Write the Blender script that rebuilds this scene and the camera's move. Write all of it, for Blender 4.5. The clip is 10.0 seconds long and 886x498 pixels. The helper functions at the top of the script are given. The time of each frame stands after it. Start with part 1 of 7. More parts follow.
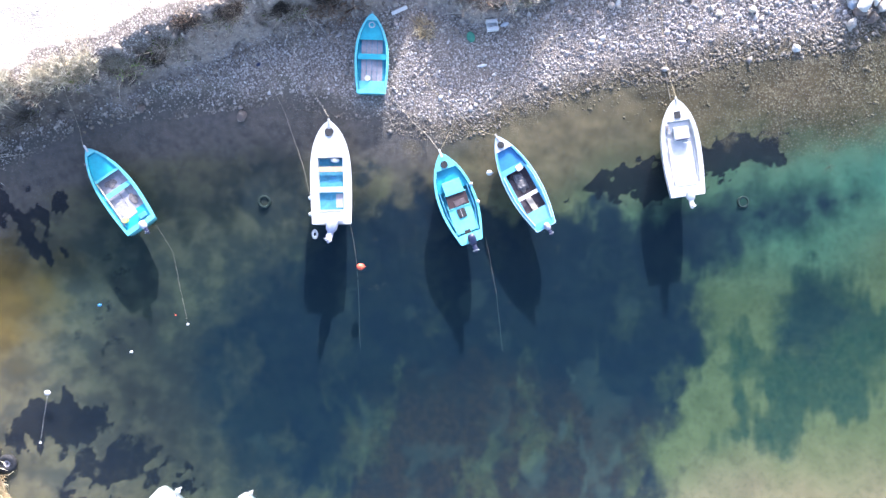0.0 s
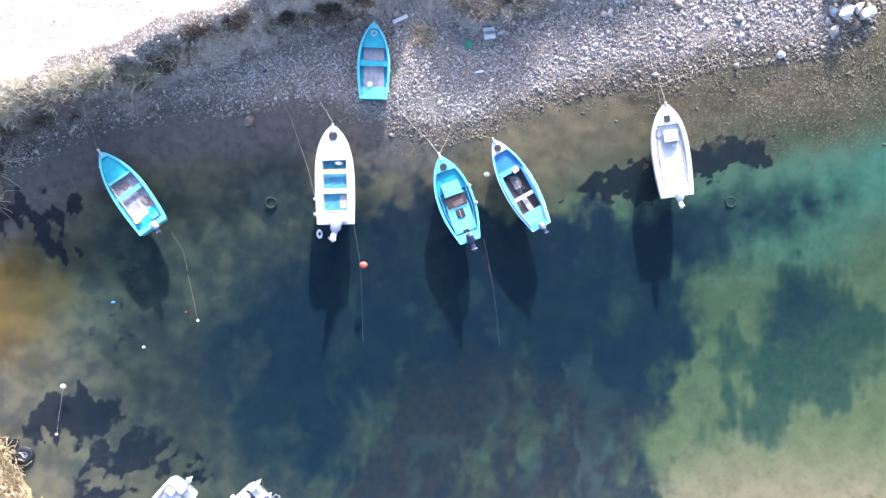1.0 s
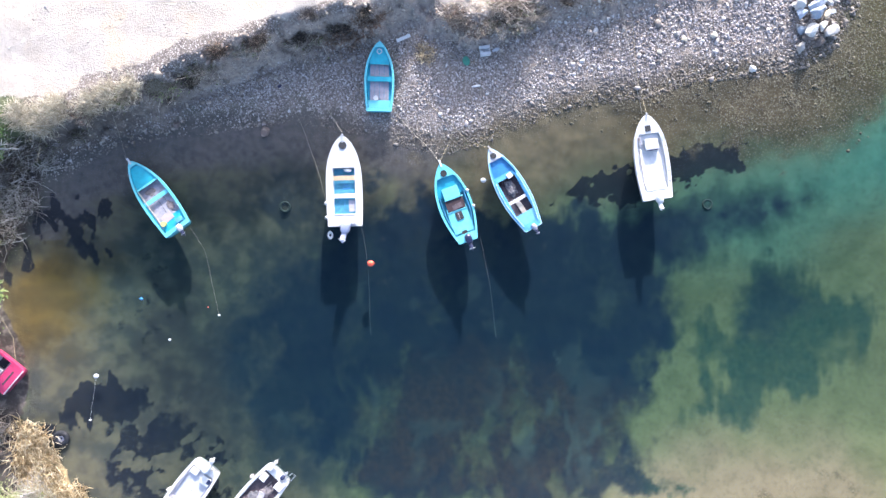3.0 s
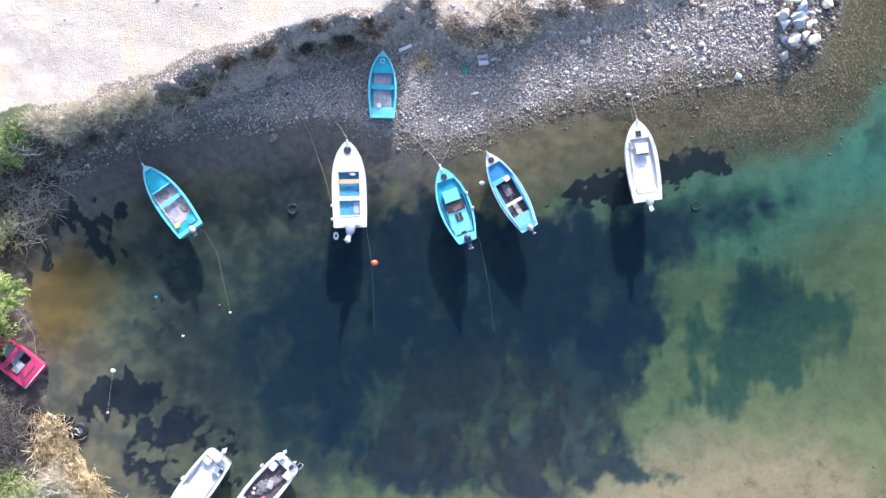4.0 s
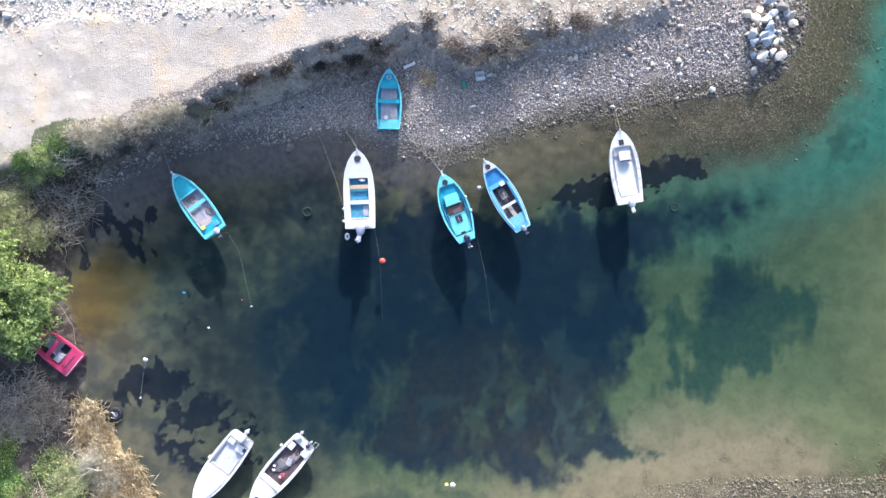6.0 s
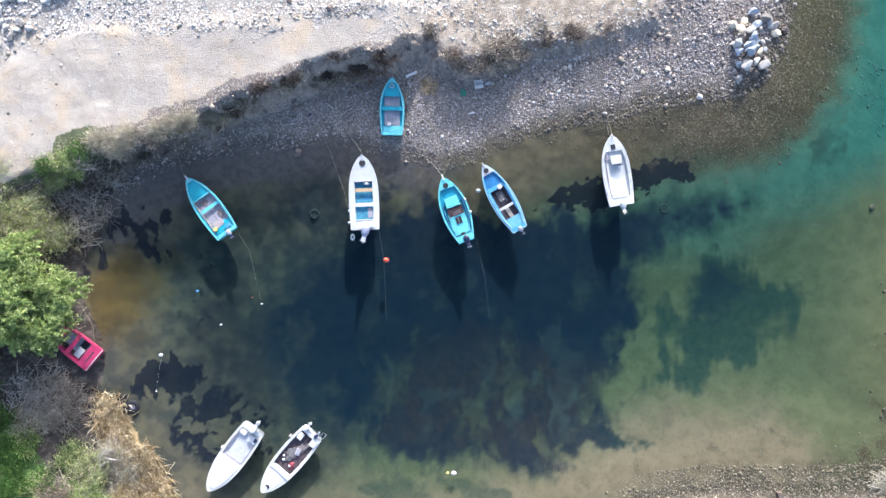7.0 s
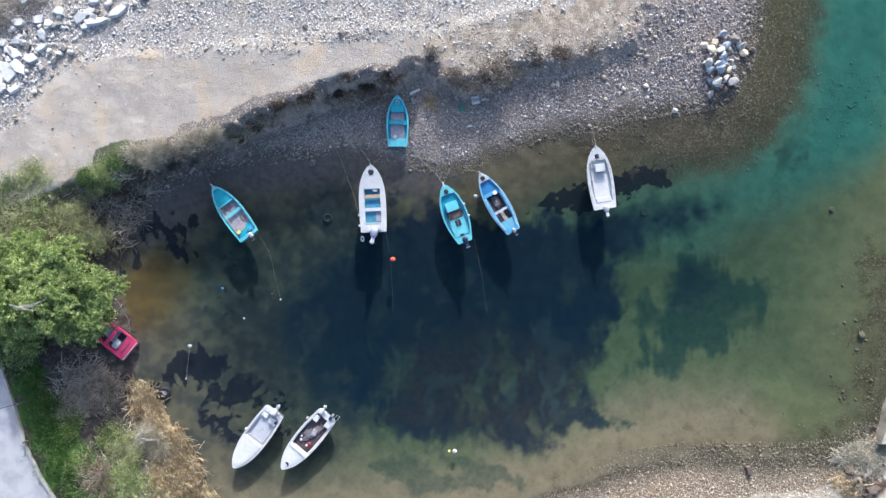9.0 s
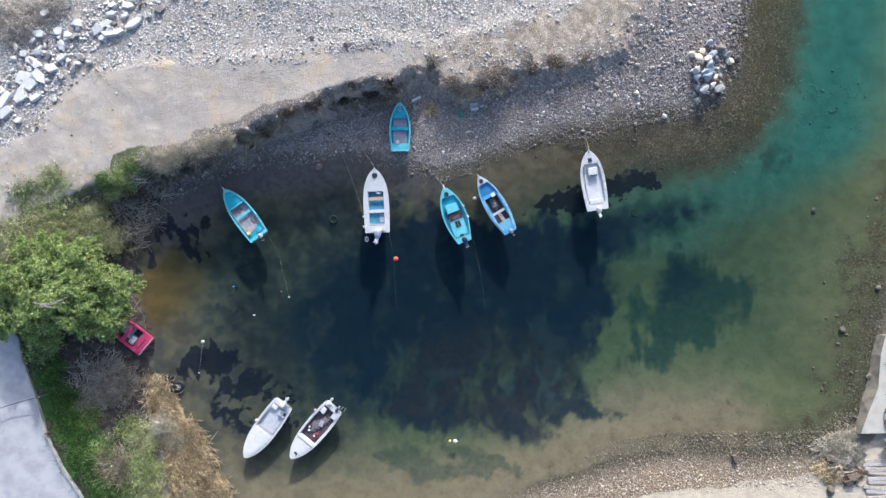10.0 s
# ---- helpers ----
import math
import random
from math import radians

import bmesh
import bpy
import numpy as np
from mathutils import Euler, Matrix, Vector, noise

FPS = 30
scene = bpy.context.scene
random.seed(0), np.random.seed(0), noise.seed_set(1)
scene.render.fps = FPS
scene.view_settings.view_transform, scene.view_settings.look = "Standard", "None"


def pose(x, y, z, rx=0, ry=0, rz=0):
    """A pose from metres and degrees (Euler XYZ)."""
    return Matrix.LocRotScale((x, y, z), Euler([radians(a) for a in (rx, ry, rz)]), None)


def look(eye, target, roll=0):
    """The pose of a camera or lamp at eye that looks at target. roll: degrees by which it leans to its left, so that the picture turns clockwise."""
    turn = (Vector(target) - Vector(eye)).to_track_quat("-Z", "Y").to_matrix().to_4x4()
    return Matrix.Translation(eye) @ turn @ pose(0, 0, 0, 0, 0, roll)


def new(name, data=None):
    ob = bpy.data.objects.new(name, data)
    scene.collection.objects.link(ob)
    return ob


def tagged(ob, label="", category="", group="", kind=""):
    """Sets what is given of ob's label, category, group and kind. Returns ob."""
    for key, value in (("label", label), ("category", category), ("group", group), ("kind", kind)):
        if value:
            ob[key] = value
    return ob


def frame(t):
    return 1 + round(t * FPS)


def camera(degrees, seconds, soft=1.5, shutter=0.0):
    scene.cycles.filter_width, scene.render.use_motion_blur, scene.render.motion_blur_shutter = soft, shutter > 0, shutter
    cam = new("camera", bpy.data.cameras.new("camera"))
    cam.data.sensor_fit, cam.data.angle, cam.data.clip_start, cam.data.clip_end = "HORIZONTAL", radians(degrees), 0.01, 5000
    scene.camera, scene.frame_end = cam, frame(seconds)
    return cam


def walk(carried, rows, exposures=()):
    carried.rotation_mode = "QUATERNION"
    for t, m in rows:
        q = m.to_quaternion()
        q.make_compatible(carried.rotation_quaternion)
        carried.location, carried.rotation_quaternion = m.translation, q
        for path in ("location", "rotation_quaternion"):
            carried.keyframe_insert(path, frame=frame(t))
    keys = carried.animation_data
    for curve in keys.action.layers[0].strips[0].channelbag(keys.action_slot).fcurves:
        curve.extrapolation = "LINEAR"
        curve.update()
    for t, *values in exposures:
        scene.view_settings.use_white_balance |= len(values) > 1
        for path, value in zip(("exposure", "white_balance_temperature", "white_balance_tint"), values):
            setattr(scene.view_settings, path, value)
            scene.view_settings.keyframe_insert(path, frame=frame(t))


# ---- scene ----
# ---- camera and walk ----
cam = camera(66.0, 10.0)
TILT, LEAN = 2.09, 0.52          # the camera hangs nearly straight down under a climbing drone
ROWS = [
    (0.0, 0.00, 0.00, 36.40, 0.00),
    (0.5, 0.02, -0.06, 37.15, -0.05),
    (1.0, 0.04, -0.12, 37.93, -0.11),
    (1.5, 0.04, -0.16, 38.74, -0.17),
    (2.0, 0.05, -0.19, 39.57, -0.25),
    (2.5, 0.04, -0.24, 40.45, -0.32),
    (4.0, 0.02, -0.36, 43.41, -0.49),
    (4.5, -0.01, -0.43, 44.47, -0.57),
    (5.0, -0.02, -0.49, 45.53, -0.64),
    (5.5, -0.04, -0.55, 46.63, -0.70),
    (7.0, -0.10, -0.70, 50.21, -0.92),
    (7.5, -0.12, -0.75, 51.54, -0.98),
    (8.0, -0.12, -0.81, 52.88, -1.04),
    (8.5, -0.13, -0.86, 54.26, -1.11),
    (9.0, -0.15, -0.89, 55.62, -1.19),
    (9.5, -0.18, -0.95, 56.99, -1.25),
    (10.0, -0.18, -1.02, 58.38, -1.32),
]
walk(cam, [(t, pose(x, y, z, TILT, LEAN, yaw)) for t, x, y, z, yaw in ROWS],
     exposures=[(0.0, 2.31, 5790, 15), (2.5, 2.06, 5810, 14), (5.5, 1.68, 5790, 11), (7.0, 1.53, 5760, 10), (10.0, 1.02, 5720, 9)])

# ---- world and sun ----
SUN_ELEV, SUN_EAST = radians(23.5), radians(8)     # the sun stands low in the north, a little to the east
world = bpy.data.worlds.new("world")
scene.world = world
world.use_nodes = True
wn = world.node_tree
sky = wn.nodes.new("ShaderNodeTexSky")
sky.sky_type, sky.sun_disc = "NISHITA", False
sky.sun_elevation, sky.sun_rotation = SUN_ELEV, SUN_EAST
sky.dust_density = 4.0
wn.links.new(sky.outputs[0], wn.nodes["Background"].inputs[0])
wn.nodes["Background"].inputs[1].default_value = 0.15
sun_dir = Vector((math.sin(SUN_EAST) * math.cos(SUN_ELEV), math.cos(SUN_EAST) * math.cos(SUN_ELEV), math.sin(SUN_ELEV)))
sun = new("sun", bpy.data.lights.new("sun", "SUN"))
sun.data.energy, sun.data.angle, sun.data.color = 2.7, radians(1.0), (1.0, 0.95, 0.87)
sun.matrix_world = look(sun_dir * 100, (0, 0, 0))


# ---- material helpers ----
class Nodes:
    """A small wrapper that builds a node material."""

    def __init__(self, name):
        self.m = bpy.data.materials.new(name)
        self.m.use_nodes = True
        self.t = self.m.node_tree
        self.bsdf = self.t.nodes["Principled BSDF"]
        self.out = self.t.nodes["Material Output"]
        geo = self.t.nodes.new("ShaderNodeNewGeometry")
        self.place, self.island = geo.outputs["Position"], geo.outputs["Random Per Island"]
        self.local = self.t.nodes.new("ShaderNodeTexCoord").outputs["Object"]

    def link(self, a, b):
        if hasattr(a, "links"):
            self.t.links.new(a, b)
        else:
            b.default_value = a if not isinstance(a, tuple) or len(a) == 4 else (*a, 1)

    def noise(self, scale, detail=4, rough=0.6, where=None, distort=0.0):
        n = self.t.nodes.new("ShaderNodeTexNoise")
        self.t.links.new(where or self.place, n.inputs["Vector"])
        n.inputs["Scale"].default_value, n.inputs["Detail"].default_value = scale, detail
        n.inputs["Roughness"].default_value, n.inputs["Distortion"].default_value = rough, distort
        return n.outputs["Fac"]

    def cells(self, scale, out="Color", feature="F1", where=None):
        n = self.t.nodes.new("ShaderNodeTexVoronoi")
        n.feature = feature
        self.t.links.new(where or self.place, n.inputs["Vector"])
        n.inputs["Scale"].default_value = scale
        return n.outputs[out]

    def attr(self, name):
        n = self.t.nodes.new("ShaderNodeAttribute")
        n.attribute_name = name
        return n.outputs["Fac"]

    def math(self, op, a, b=0.0, clamp=False):
        n = self.t.nodes.new("ShaderNodeMath")
        n.operation, n.use_clamp = op, clamp
        self.link(a, n.inputs[0]), self.link(b, n.inputs[1])
        return n.outputs[0]

    def step(self, value, lo, hi, a=0.0, b=1.0):
        n = self.t.nodes.new("ShaderNodeMapRange")
        n.interpolation_type = "SMOOTHSTEP"
        self.link(value, n.inputs["Value"])
        for key, v in (("From Min", lo), ("From Max", hi), ("To Min", a), ("To Max", b)):
            n.inputs[key].default_value = v
        return n.outputs["Result"]

    def mix(self, fac, a, b, blend="MIX"):
        n = self.t.nodes.new("ShaderNodeMix")
        n.data_type, n.blend_type = "RGBA", blend
        self.link(fac, n.inputs[0]), self.link(a, n.inputs[6]), self.link(b, n.inputs[7])
        return n.outputs[2]

    def ramp(self, value, stops):
        n = self.t.nodes.new("ShaderNodeValToRGB")
        self.link(value, n.inputs[0])
        e = n.color_ramp.elements
        while len(e) < len(stops):
            e.new(0.5)
        for el, (p, c) in zip(e, stops):
            el.position, el.color = p, (*c, 1)
        return n.outputs[0]

    def bump(self, height, strength, distance=0.02):
        n = self.t.nodes.new("ShaderNodeBump")
        self.link(height, n.inputs["Height"])
        n.inputs["Strength"].default_value, n.inputs["Distance"].default_value = strength, distance
        self.t.links.new(n.outputs[0], self.bsdf.inputs["Normal"])

    def done(self, color, rough=0.7, metal=0.0):
        self.link(color, self.bsdf.inputs["Base Color"])
        self.link(rough, self.bsdf.inputs["Roughness"])
        self.bsdf.inputs["Metallic"].default_value = metal
        return self.m


def plain(name, color, rough=0.5, metal=0.0, vary=0.25, scale=3.0, grain=30.0, dirt=(0.12, 0.1, 0.08), dirty=0.25):
    """Paint, plastic, wood or metal with faded patches, grain and some dirt."""
    n = Nodes(name)
    dark = tuple(c * (1 - vary) for c in color)
    c = n.mix(n.step(n.noise(scale, 5), 0.35, 0.7), color, dark)
    c = n.mix(n.math("MULTIPLY", n.step(n.noise(scale * 2.3, 6, 0.7), 0.55, 0.8), dirty), c, dirt)
    g = n.noise(grain, 3)
    c = n.mix(n.step(g, 0.4, 0.75, 0.0, 0.15), c, dark)
    n.bump(g, 0.15, 0.01)
    return n.done(c, n.step(n.noise(scale * 3), 0.3, 0.7, max(rough - 0.12, 0.05), min(rough + 0.15, 1)), metal)


# ---- mesh helpers ----
def part(name, bm, material, parent=None, label="", m=None, smooth=False):
    """Links a bmesh as one mesh object under a thing or a part."""
    me = bpy.data.meshes.new(name)
    bmesh.ops.recalc_face_normals(bm, faces=bm.faces)
    bm.to_mesh(me)
    bm.free()
    if smooth:
        me.shade_smooth()
    me.materials.append(material)
    ob = new(name, me)
    if m is not None:
        ob.matrix_basis = m
    if parent is not None:
        ob.parent = parent
    if label:
        tagged(ob, label)
    return ob


def thing(name, m, label, category, group="", kind=""):
    ob = new(name)
    ob.empty_display_size = 0.3
    ob.matrix_basis = m
    return tagged(ob, label, category, group, kind)


def add_box(bm, size, m=None, bevel=0.0):
    g = bmesh.ops.create_cube(bm, size=1.0, matrix=(m or Matrix()) @ Matrix.Diagonal((*size, 1)))
    if bevel:
        edges = list({e for v in g["verts"] for e in v.link_edges})
        bmesh.ops.bevel(bm, geom=edges, offset=bevel, segments=2, affect="EDGES", profile=0.6)
    return bm


def box(size, m=None, bevel=0.0):
    return add_box(bmesh.new(), size, m, bevel)


def add_tube(bm, pts, r, sides=8, taper=1.0):
    pts = [Vector(p) for p in pts]
    rings = []
    for i, p in enumerate(pts):
        d = (pts[min(i + 1, len(pts) - 1)] - pts[max(i - 1, 0)]).normalized()
        u = d.cross(Vector((0, 0, 1)) if abs(d.z) < 0.95 else Vector((1, 0, 0))).normalized()
        v = d.cross(u)
        k = r * (1 + (taper - 1) * i / max(len(pts) - 1, 1))
        rings.append([bm.verts.new(p + (u * math.cos(a) + v * math.sin(a)) * k) for a in (2 * math.pi * j / sides for j in range(sides))])
    for a, b in zip(rings, rings[1:]):
        for j in range(sides):
            bm.faces.new((a[j], a[(j + 1) % sides], b[(j + 1) % sides], b[j]))
    bm.faces.new(rings[0]), bm.faces.new(rings[-1])
    return bm


def tube(pts, r, sides=8, taper=1.0):
    return add_tube(bmesh.new(), pts, r, sides, taper)


def add_disc(bm, r, h, m=None, sides=20, inner=0.0):
    """A round plate of thickness h, or a ring."""
    m = m or Matrix()
    if not inner:
        bmesh.ops.create_cone(bm, cap_ends=True, segments=sides, radius1=r, radius2=r * 0.94, depth=h, matrix=m)
        return bm
    prof = [(r, -h / 2), (r, h / 2), (inner, h / 2), (inner, -h / 2)]
    rows = [[bm.verts.new(m @ Vector((math.cos(a) * q, math.sin(a) * q, z))) for q, z in prof] for a in (2 * math.pi * i / sides for i in range(sides))]
    for i in range(sides):
        a, b = rows[i], rows[(i + 1) % sides]
        for j in range(4):
            bm.faces.new((a[j], a[(j + 1) % 4], b[(j + 1) % 4], b[j]))
    return bm


def disc(r, h, m=None, sides=20, inner=0.0):
    return add_disc(bmesh.new(), r, h, m, sides, inner)


def torus(R, r, m=None, sides=24, tube_sides=10, flat=1.0):
    bm, m, rows = bmesh.new(), m or Matrix(), []
    for i in range(sides):
        a = 2 * math.pi * i / sides
        rows.append([bm.verts.new(m @ Vector((math.cos(a) * (R + r * math.cos(b)), math.sin(a) * (R + r * math.cos(b)), flat * r * math.sin(b)))) for b in (2 * math.pi * j / tube_sides for j in range(tube_sides))])
    for i in range(sides):
        a, b = rows[i], rows[(i + 1) % sides]
        for j in range(tube_sides):
            bm.faces.new((a[j], b[j], b[(j + 1) % tube_sides], a[(j + 1) % tube_sides]))
    return bm


def ball(size, m=None, sub=3, power=1.0):
    """A rounded lump of the given full size; a power below 1 makes it boxier."""
    bm = bmesh.new()
    bmesh.ops.create_icosphere(bm, subdivisions=sub, radius=1.0)
    for v in bm.verts:
        v.co = Vector([math.copysign(abs(c) ** power, c) * s / 2 for c, s in zip(v.co, size)])
    bmesh.ops.transform(bm, matrix=m or Matrix(), verts=bm.verts)
    return bm


def rock(size, seed, rough=0.3, sub=2):
    """A broken stone with flat-cut sides."""
    rnd = random.Random(seed)
    bm = bmesh.new()
    bmesh.ops.create_icosphere(bm, subdivisions=sub, radius=1.0)
    cuts = [(Vector((rnd.gauss(0, 1), rnd.gauss(0, 1), rnd.gauss(0, 1))).normalized(), rnd.uniform(0.42, 0.8)) for _ in range(11)]
    off = Vector((rnd.uniform(0, 50), rnd.uniform(0, 50), 0))
    for v in bm.verts:
        for d, k in cuts:
            over = v.co.dot(d) - k
            if over > 0:
                v.co -= d * over * 0.97
        v.co *= 1 + rough * 0.35 * noise.noise(v.co * 2.2 + off)
        v.co = Vector([c * s / 2 for c, s in zip(v.co, size)])
    return bm


def smooth01(x):
    x = np.clip(x, 0, 1)
    return x * x * (3 - 2 * x)


TABLES = {}


def vnoise(x, y, scale, seed=0):
    """Smooth value noise between 0 and 1 on arrays of places."""
    if seed not in TABLES:
        TABLES[seed] = np.random.RandomState(seed + 11).rand(256, 256)
    tab = TABLES[seed]
    x, y = np.asarray(x) * scale + 100.3, np.asarray(y) * scale + 57.7
    i, j = np.floor(x).astype(int), np.floor(y).astype(int)
    u, v = x - i, y - j
    u, v = u * u * (3 - 2 * u), v * v * (3 - 2 * v)
    a, b = tab[i % 256, j % 256], tab[(i + 1) % 256, j % 256]
    c, d = tab[i % 256, (j + 1) % 256], tab[(i + 1) % 256, (j + 1) % 256]
    return (a * (1 - u) + b * u) * (1 - v) + (c * (1 - u) + d * u) * v


def fbm(x, y, scale, octaves=4, seed=0):
    total, amp, norm = 0, 1.0, 0
    for k in range(octaves):
        total, norm = total + amp * vnoise(x, y, scale * 2.03 ** k, seed + k), norm + amp
        amp *= 0.55
    return total / norm


def inside(px, py, poly):
    """The signed distance to an outline: plus inside, minus outside."""
    px, py = np.asarray(px, float), np.asarray(py, float)
    best, odd = np.full(px.shape, 1e9), np.zeros(px.shape, bool)
    for (ax, ay), (bx, by) in zip(poly, poly[1:] + poly[:1]):
        dx, dy = bx - ax, by - ay
        s = np.clip(((px - ax) * dx + (py - ay) * dy) / (dx * dx + dy * dy + 1e-9), 0, 1)
        best = np.minimum(best, np.hypot(px - ax - s * dx, py - ay - s * dy))
        if ay != by:
            odd ^= ((ay > py) != (by > py)) & (px < (bx - ax) * (py - ay) / (by - ay) + ax)
    return np.where(odd, best, -best)


# ---- plan of the cove, in metres, north up ----
SHORE = [(26.0, 22.1), (25.4, 19.1), (24.8, 16.2), (23.4, 13.7), (21.8, 12.6), (18.9, 12.1), (15.0, 11.8), (12.0, 10.8),
         (8.1, 10.4), (4.2, 9.1), (1.7, 7.9), (-0.7, 7.4), (-3.1, 7.7), (-7.5, 8.6), (-9.9, 8.9), (-14.8, 8.2), (-19.2, 7.8),
         (-22.2, 6.3), (-25.6, 3.7), (-27.3, 0.3), (-27.2, -2.1), (-25.6, -6.0), (-25.5, -7.9), (-26.1, -9.2), (-24.3, -11.8),
         (-22.4, -14.2), (-20.9, -15.9), (-18.3, -20.0), (-13.8, -21.2), (-5.2, -21.3), (2.0, -20.6), (6.3, -19.3)]
SHORE += [(9.2, -18.5), (14.0, -17.2), (18.8, -16.6), (28.3, -16.8), (31.6, -16.3), (33.7, -14.7), (34.7, -12.1), (35.6, -8.3),
          (36.4, -5.5), (37.3, -2.6), (39.6, 2.2), (41.9, 9.4), (44.5, 21.6), (60, 60), (400, 1900), (90, 1900), (28, 40)]
BANK = [(-38.8, 3.0), (-34.0, 5.0), (-30.0, 6.6), (-27.0, 7.4), (-22.9, 8.5), (-18.2, 10.1), (-15.4, 11.6), (-13.5, 12.4), (-8.9, 14.0),
        (-6.5, 14.7), (-4.2, 14.9), (-2.4, 15.9), (-1.3, 15.9), (-0.6, 14.9), (1.8, 14.4), (4.2, 15.4), (6.0, 15.8), (9.7, 16.1),
        (12.5, 16.7), (14.9, 17.9), (15.8, 19.7), (17.3, 21.1), (19, 26), (22, 60), (-300, 60), (-300, 5)]
BERM = [(-60, 7), (-38, 10), (-34, 11.6), (-31.6, 14.9), (-27.4, 16.8), (-18, 16.8), (-12, 17.4), (-6, 17.4), (0, 18.3), (8, 20), (16, 24), (20, 60), (-60, 60)]
ROAD_EDGE = [(-39.5, -2.5), (-37.2, -4.1), (-35.8, -5.4), (-35.4, -7.4), (-34.4, -10.2), (-33.5, -13.4), (-32.1, -16.2), (-30.5, -18.6), (-28.6, -21.8), (-24.5, -28.0), (-15.0, -40.0)]
TURF = [(-35.3, -5.2), (-33.2, -7.0), (-31.2, -12.0), (-28.0, -15.0), (-26.5, -22.0), (-20, -30), (-24.5, -28.0), (-30.5, -18.6), (-33.5, -13.4), (-35.4, -7.4)]
REEDS = [(-26.4, -8.6), (-24.9, -9.4), (-23.0, -12.3), (-21.0, -15.0), (-19.6, -18.2), (-18.6, -21.5), (-23.8, -22), (-24.4, -17.5), (-24.9, -13.6), (-26.2, -11.0)]
# beds of sea grass: outlines of the dark meadow, of the thinner patch east of it, and of small patches
MEADOW = [(-6.6, 4.2), (-4.1, 4.1), (-2.1, 4.6), (0.2, 4.1), (3.6, 3.2), (7.0, 3.7), (10.4, 3.7), (13.8, 4.1), (17.2, 4.6), (21.1, 4.9), (23.0, 4.6), (21.0, 2.9),
          (18.4, 1.8), (15.4, 0.2), (13.8, -0.8), (14.1, -2.4), (14.5, -4.1), (13.2, -5.8), (12.3, -7.4), (11.5, -8.8), (10.8, -9.9), (11.7, -11.4), (11.3, -12.3),
          (9.6, -13.3), (7.9, -14.1), (6.2, -15.4), (4.1, -15.5), (2.0, -15.3), (-1.8, -14.9), (-5.2, -14.6), (-8.5, -13.2), (-14.0, -10.5), (-16.3, -7.0),
          (-14.8, -3.0), (-11.8, 0.1), (-9.2, 2.2)]
EAST_PATCH = [(15.7, -3.7), (16.6, -2.9), (17.6, -3.5), (18.1, -0.8), (19.7, 0.3), (21.4, 0.4), (23.2, -1.3), (25.5, -1.7), (27.2, -2.8), (25.6, -5.3), (23.0, -6.8),
              (21.1, -8.0), (18.5, -9.2), (16.0, -9.6), (13.4, -10.5), (13.7, -9.2), (16.0, -8.1), (16.3, -6.0)]
EAST_CORE = [(17.8, -4.2), (18.3, -1.2), (19.9, 0.0), (21.7, -0.4), (23.0, -2.1), (21.6, -3.6), (19.7, -4.6)]
SMALL_PATCHES = [([(-12.4, 5.3), (-11.3, 6.5), (-10.1, 5.9), (-8.3, 6.1), (-6.6, 4.2), (-8.4, 2.2), (-10.9, 2.7), (-11.6, 3.5)], 0.55),
                 ([(-5.8, 6.0), (-4.1, 6.2), (-3.8, 5.3), (-4.9, 4.9), (-5.6, 5.2)], 0.8),
                 ([(-7.1, -16.3), (-4.2, -15.6), (-0.3, -16.4), (3.1, -16.2), (5.3, -18.0), (2.6, -18.7), (-0.3, -18.1), (-3.3, -18.8), (-5.7, -17.7)], 0.55),
                 ([(7.9, -11.5), (9.9, -11.8), (12.4, -12.1), (14.3, -13.0), (12.5, -13.9), (9.5, -14.1), (7.5, -14.7)], 0.85),
                 ([(26.9, 8.9), (28.3, 9.9), (29.3, 8.6), (28.3, 7.2), (27.0, 7.0)], 0.6)]
BROWN_BED = [(-1.7, -6.2), (2.1, -5.4), (6.8, -6.8), (10.8, -8.7), (9.6, -13.1), (2.4, -14.6), (-5.6, -13.1), (-5.0, -9.0)]
WEST_SILT = [(-18.7, -0.2), (-16.1, -1.1), (-15.0, -3.6), (-14.0, -7.1), (-13.2, -10.4), (-15.3, -11.7), (-17.8, -10.4), (-18.7, -8.7), (-19.8, -5.7)]
PALE_WISPS = [(3.4, -6.5), (6.8, -4.0), (8.9, -5.7), (11.0, -9.1), (10.0, -12.4), (5.8, -13.2), (2.5, -11.5)]
OCHRE_BED = [(-28.1, -0.9), (-26.4, 0.4), (-23.8, 1.6), (-21.7, 0.7), (-21.7, -1.8), (-23.4, -4.4), (-25.9, -5.2), (-27.7, -3.9)]
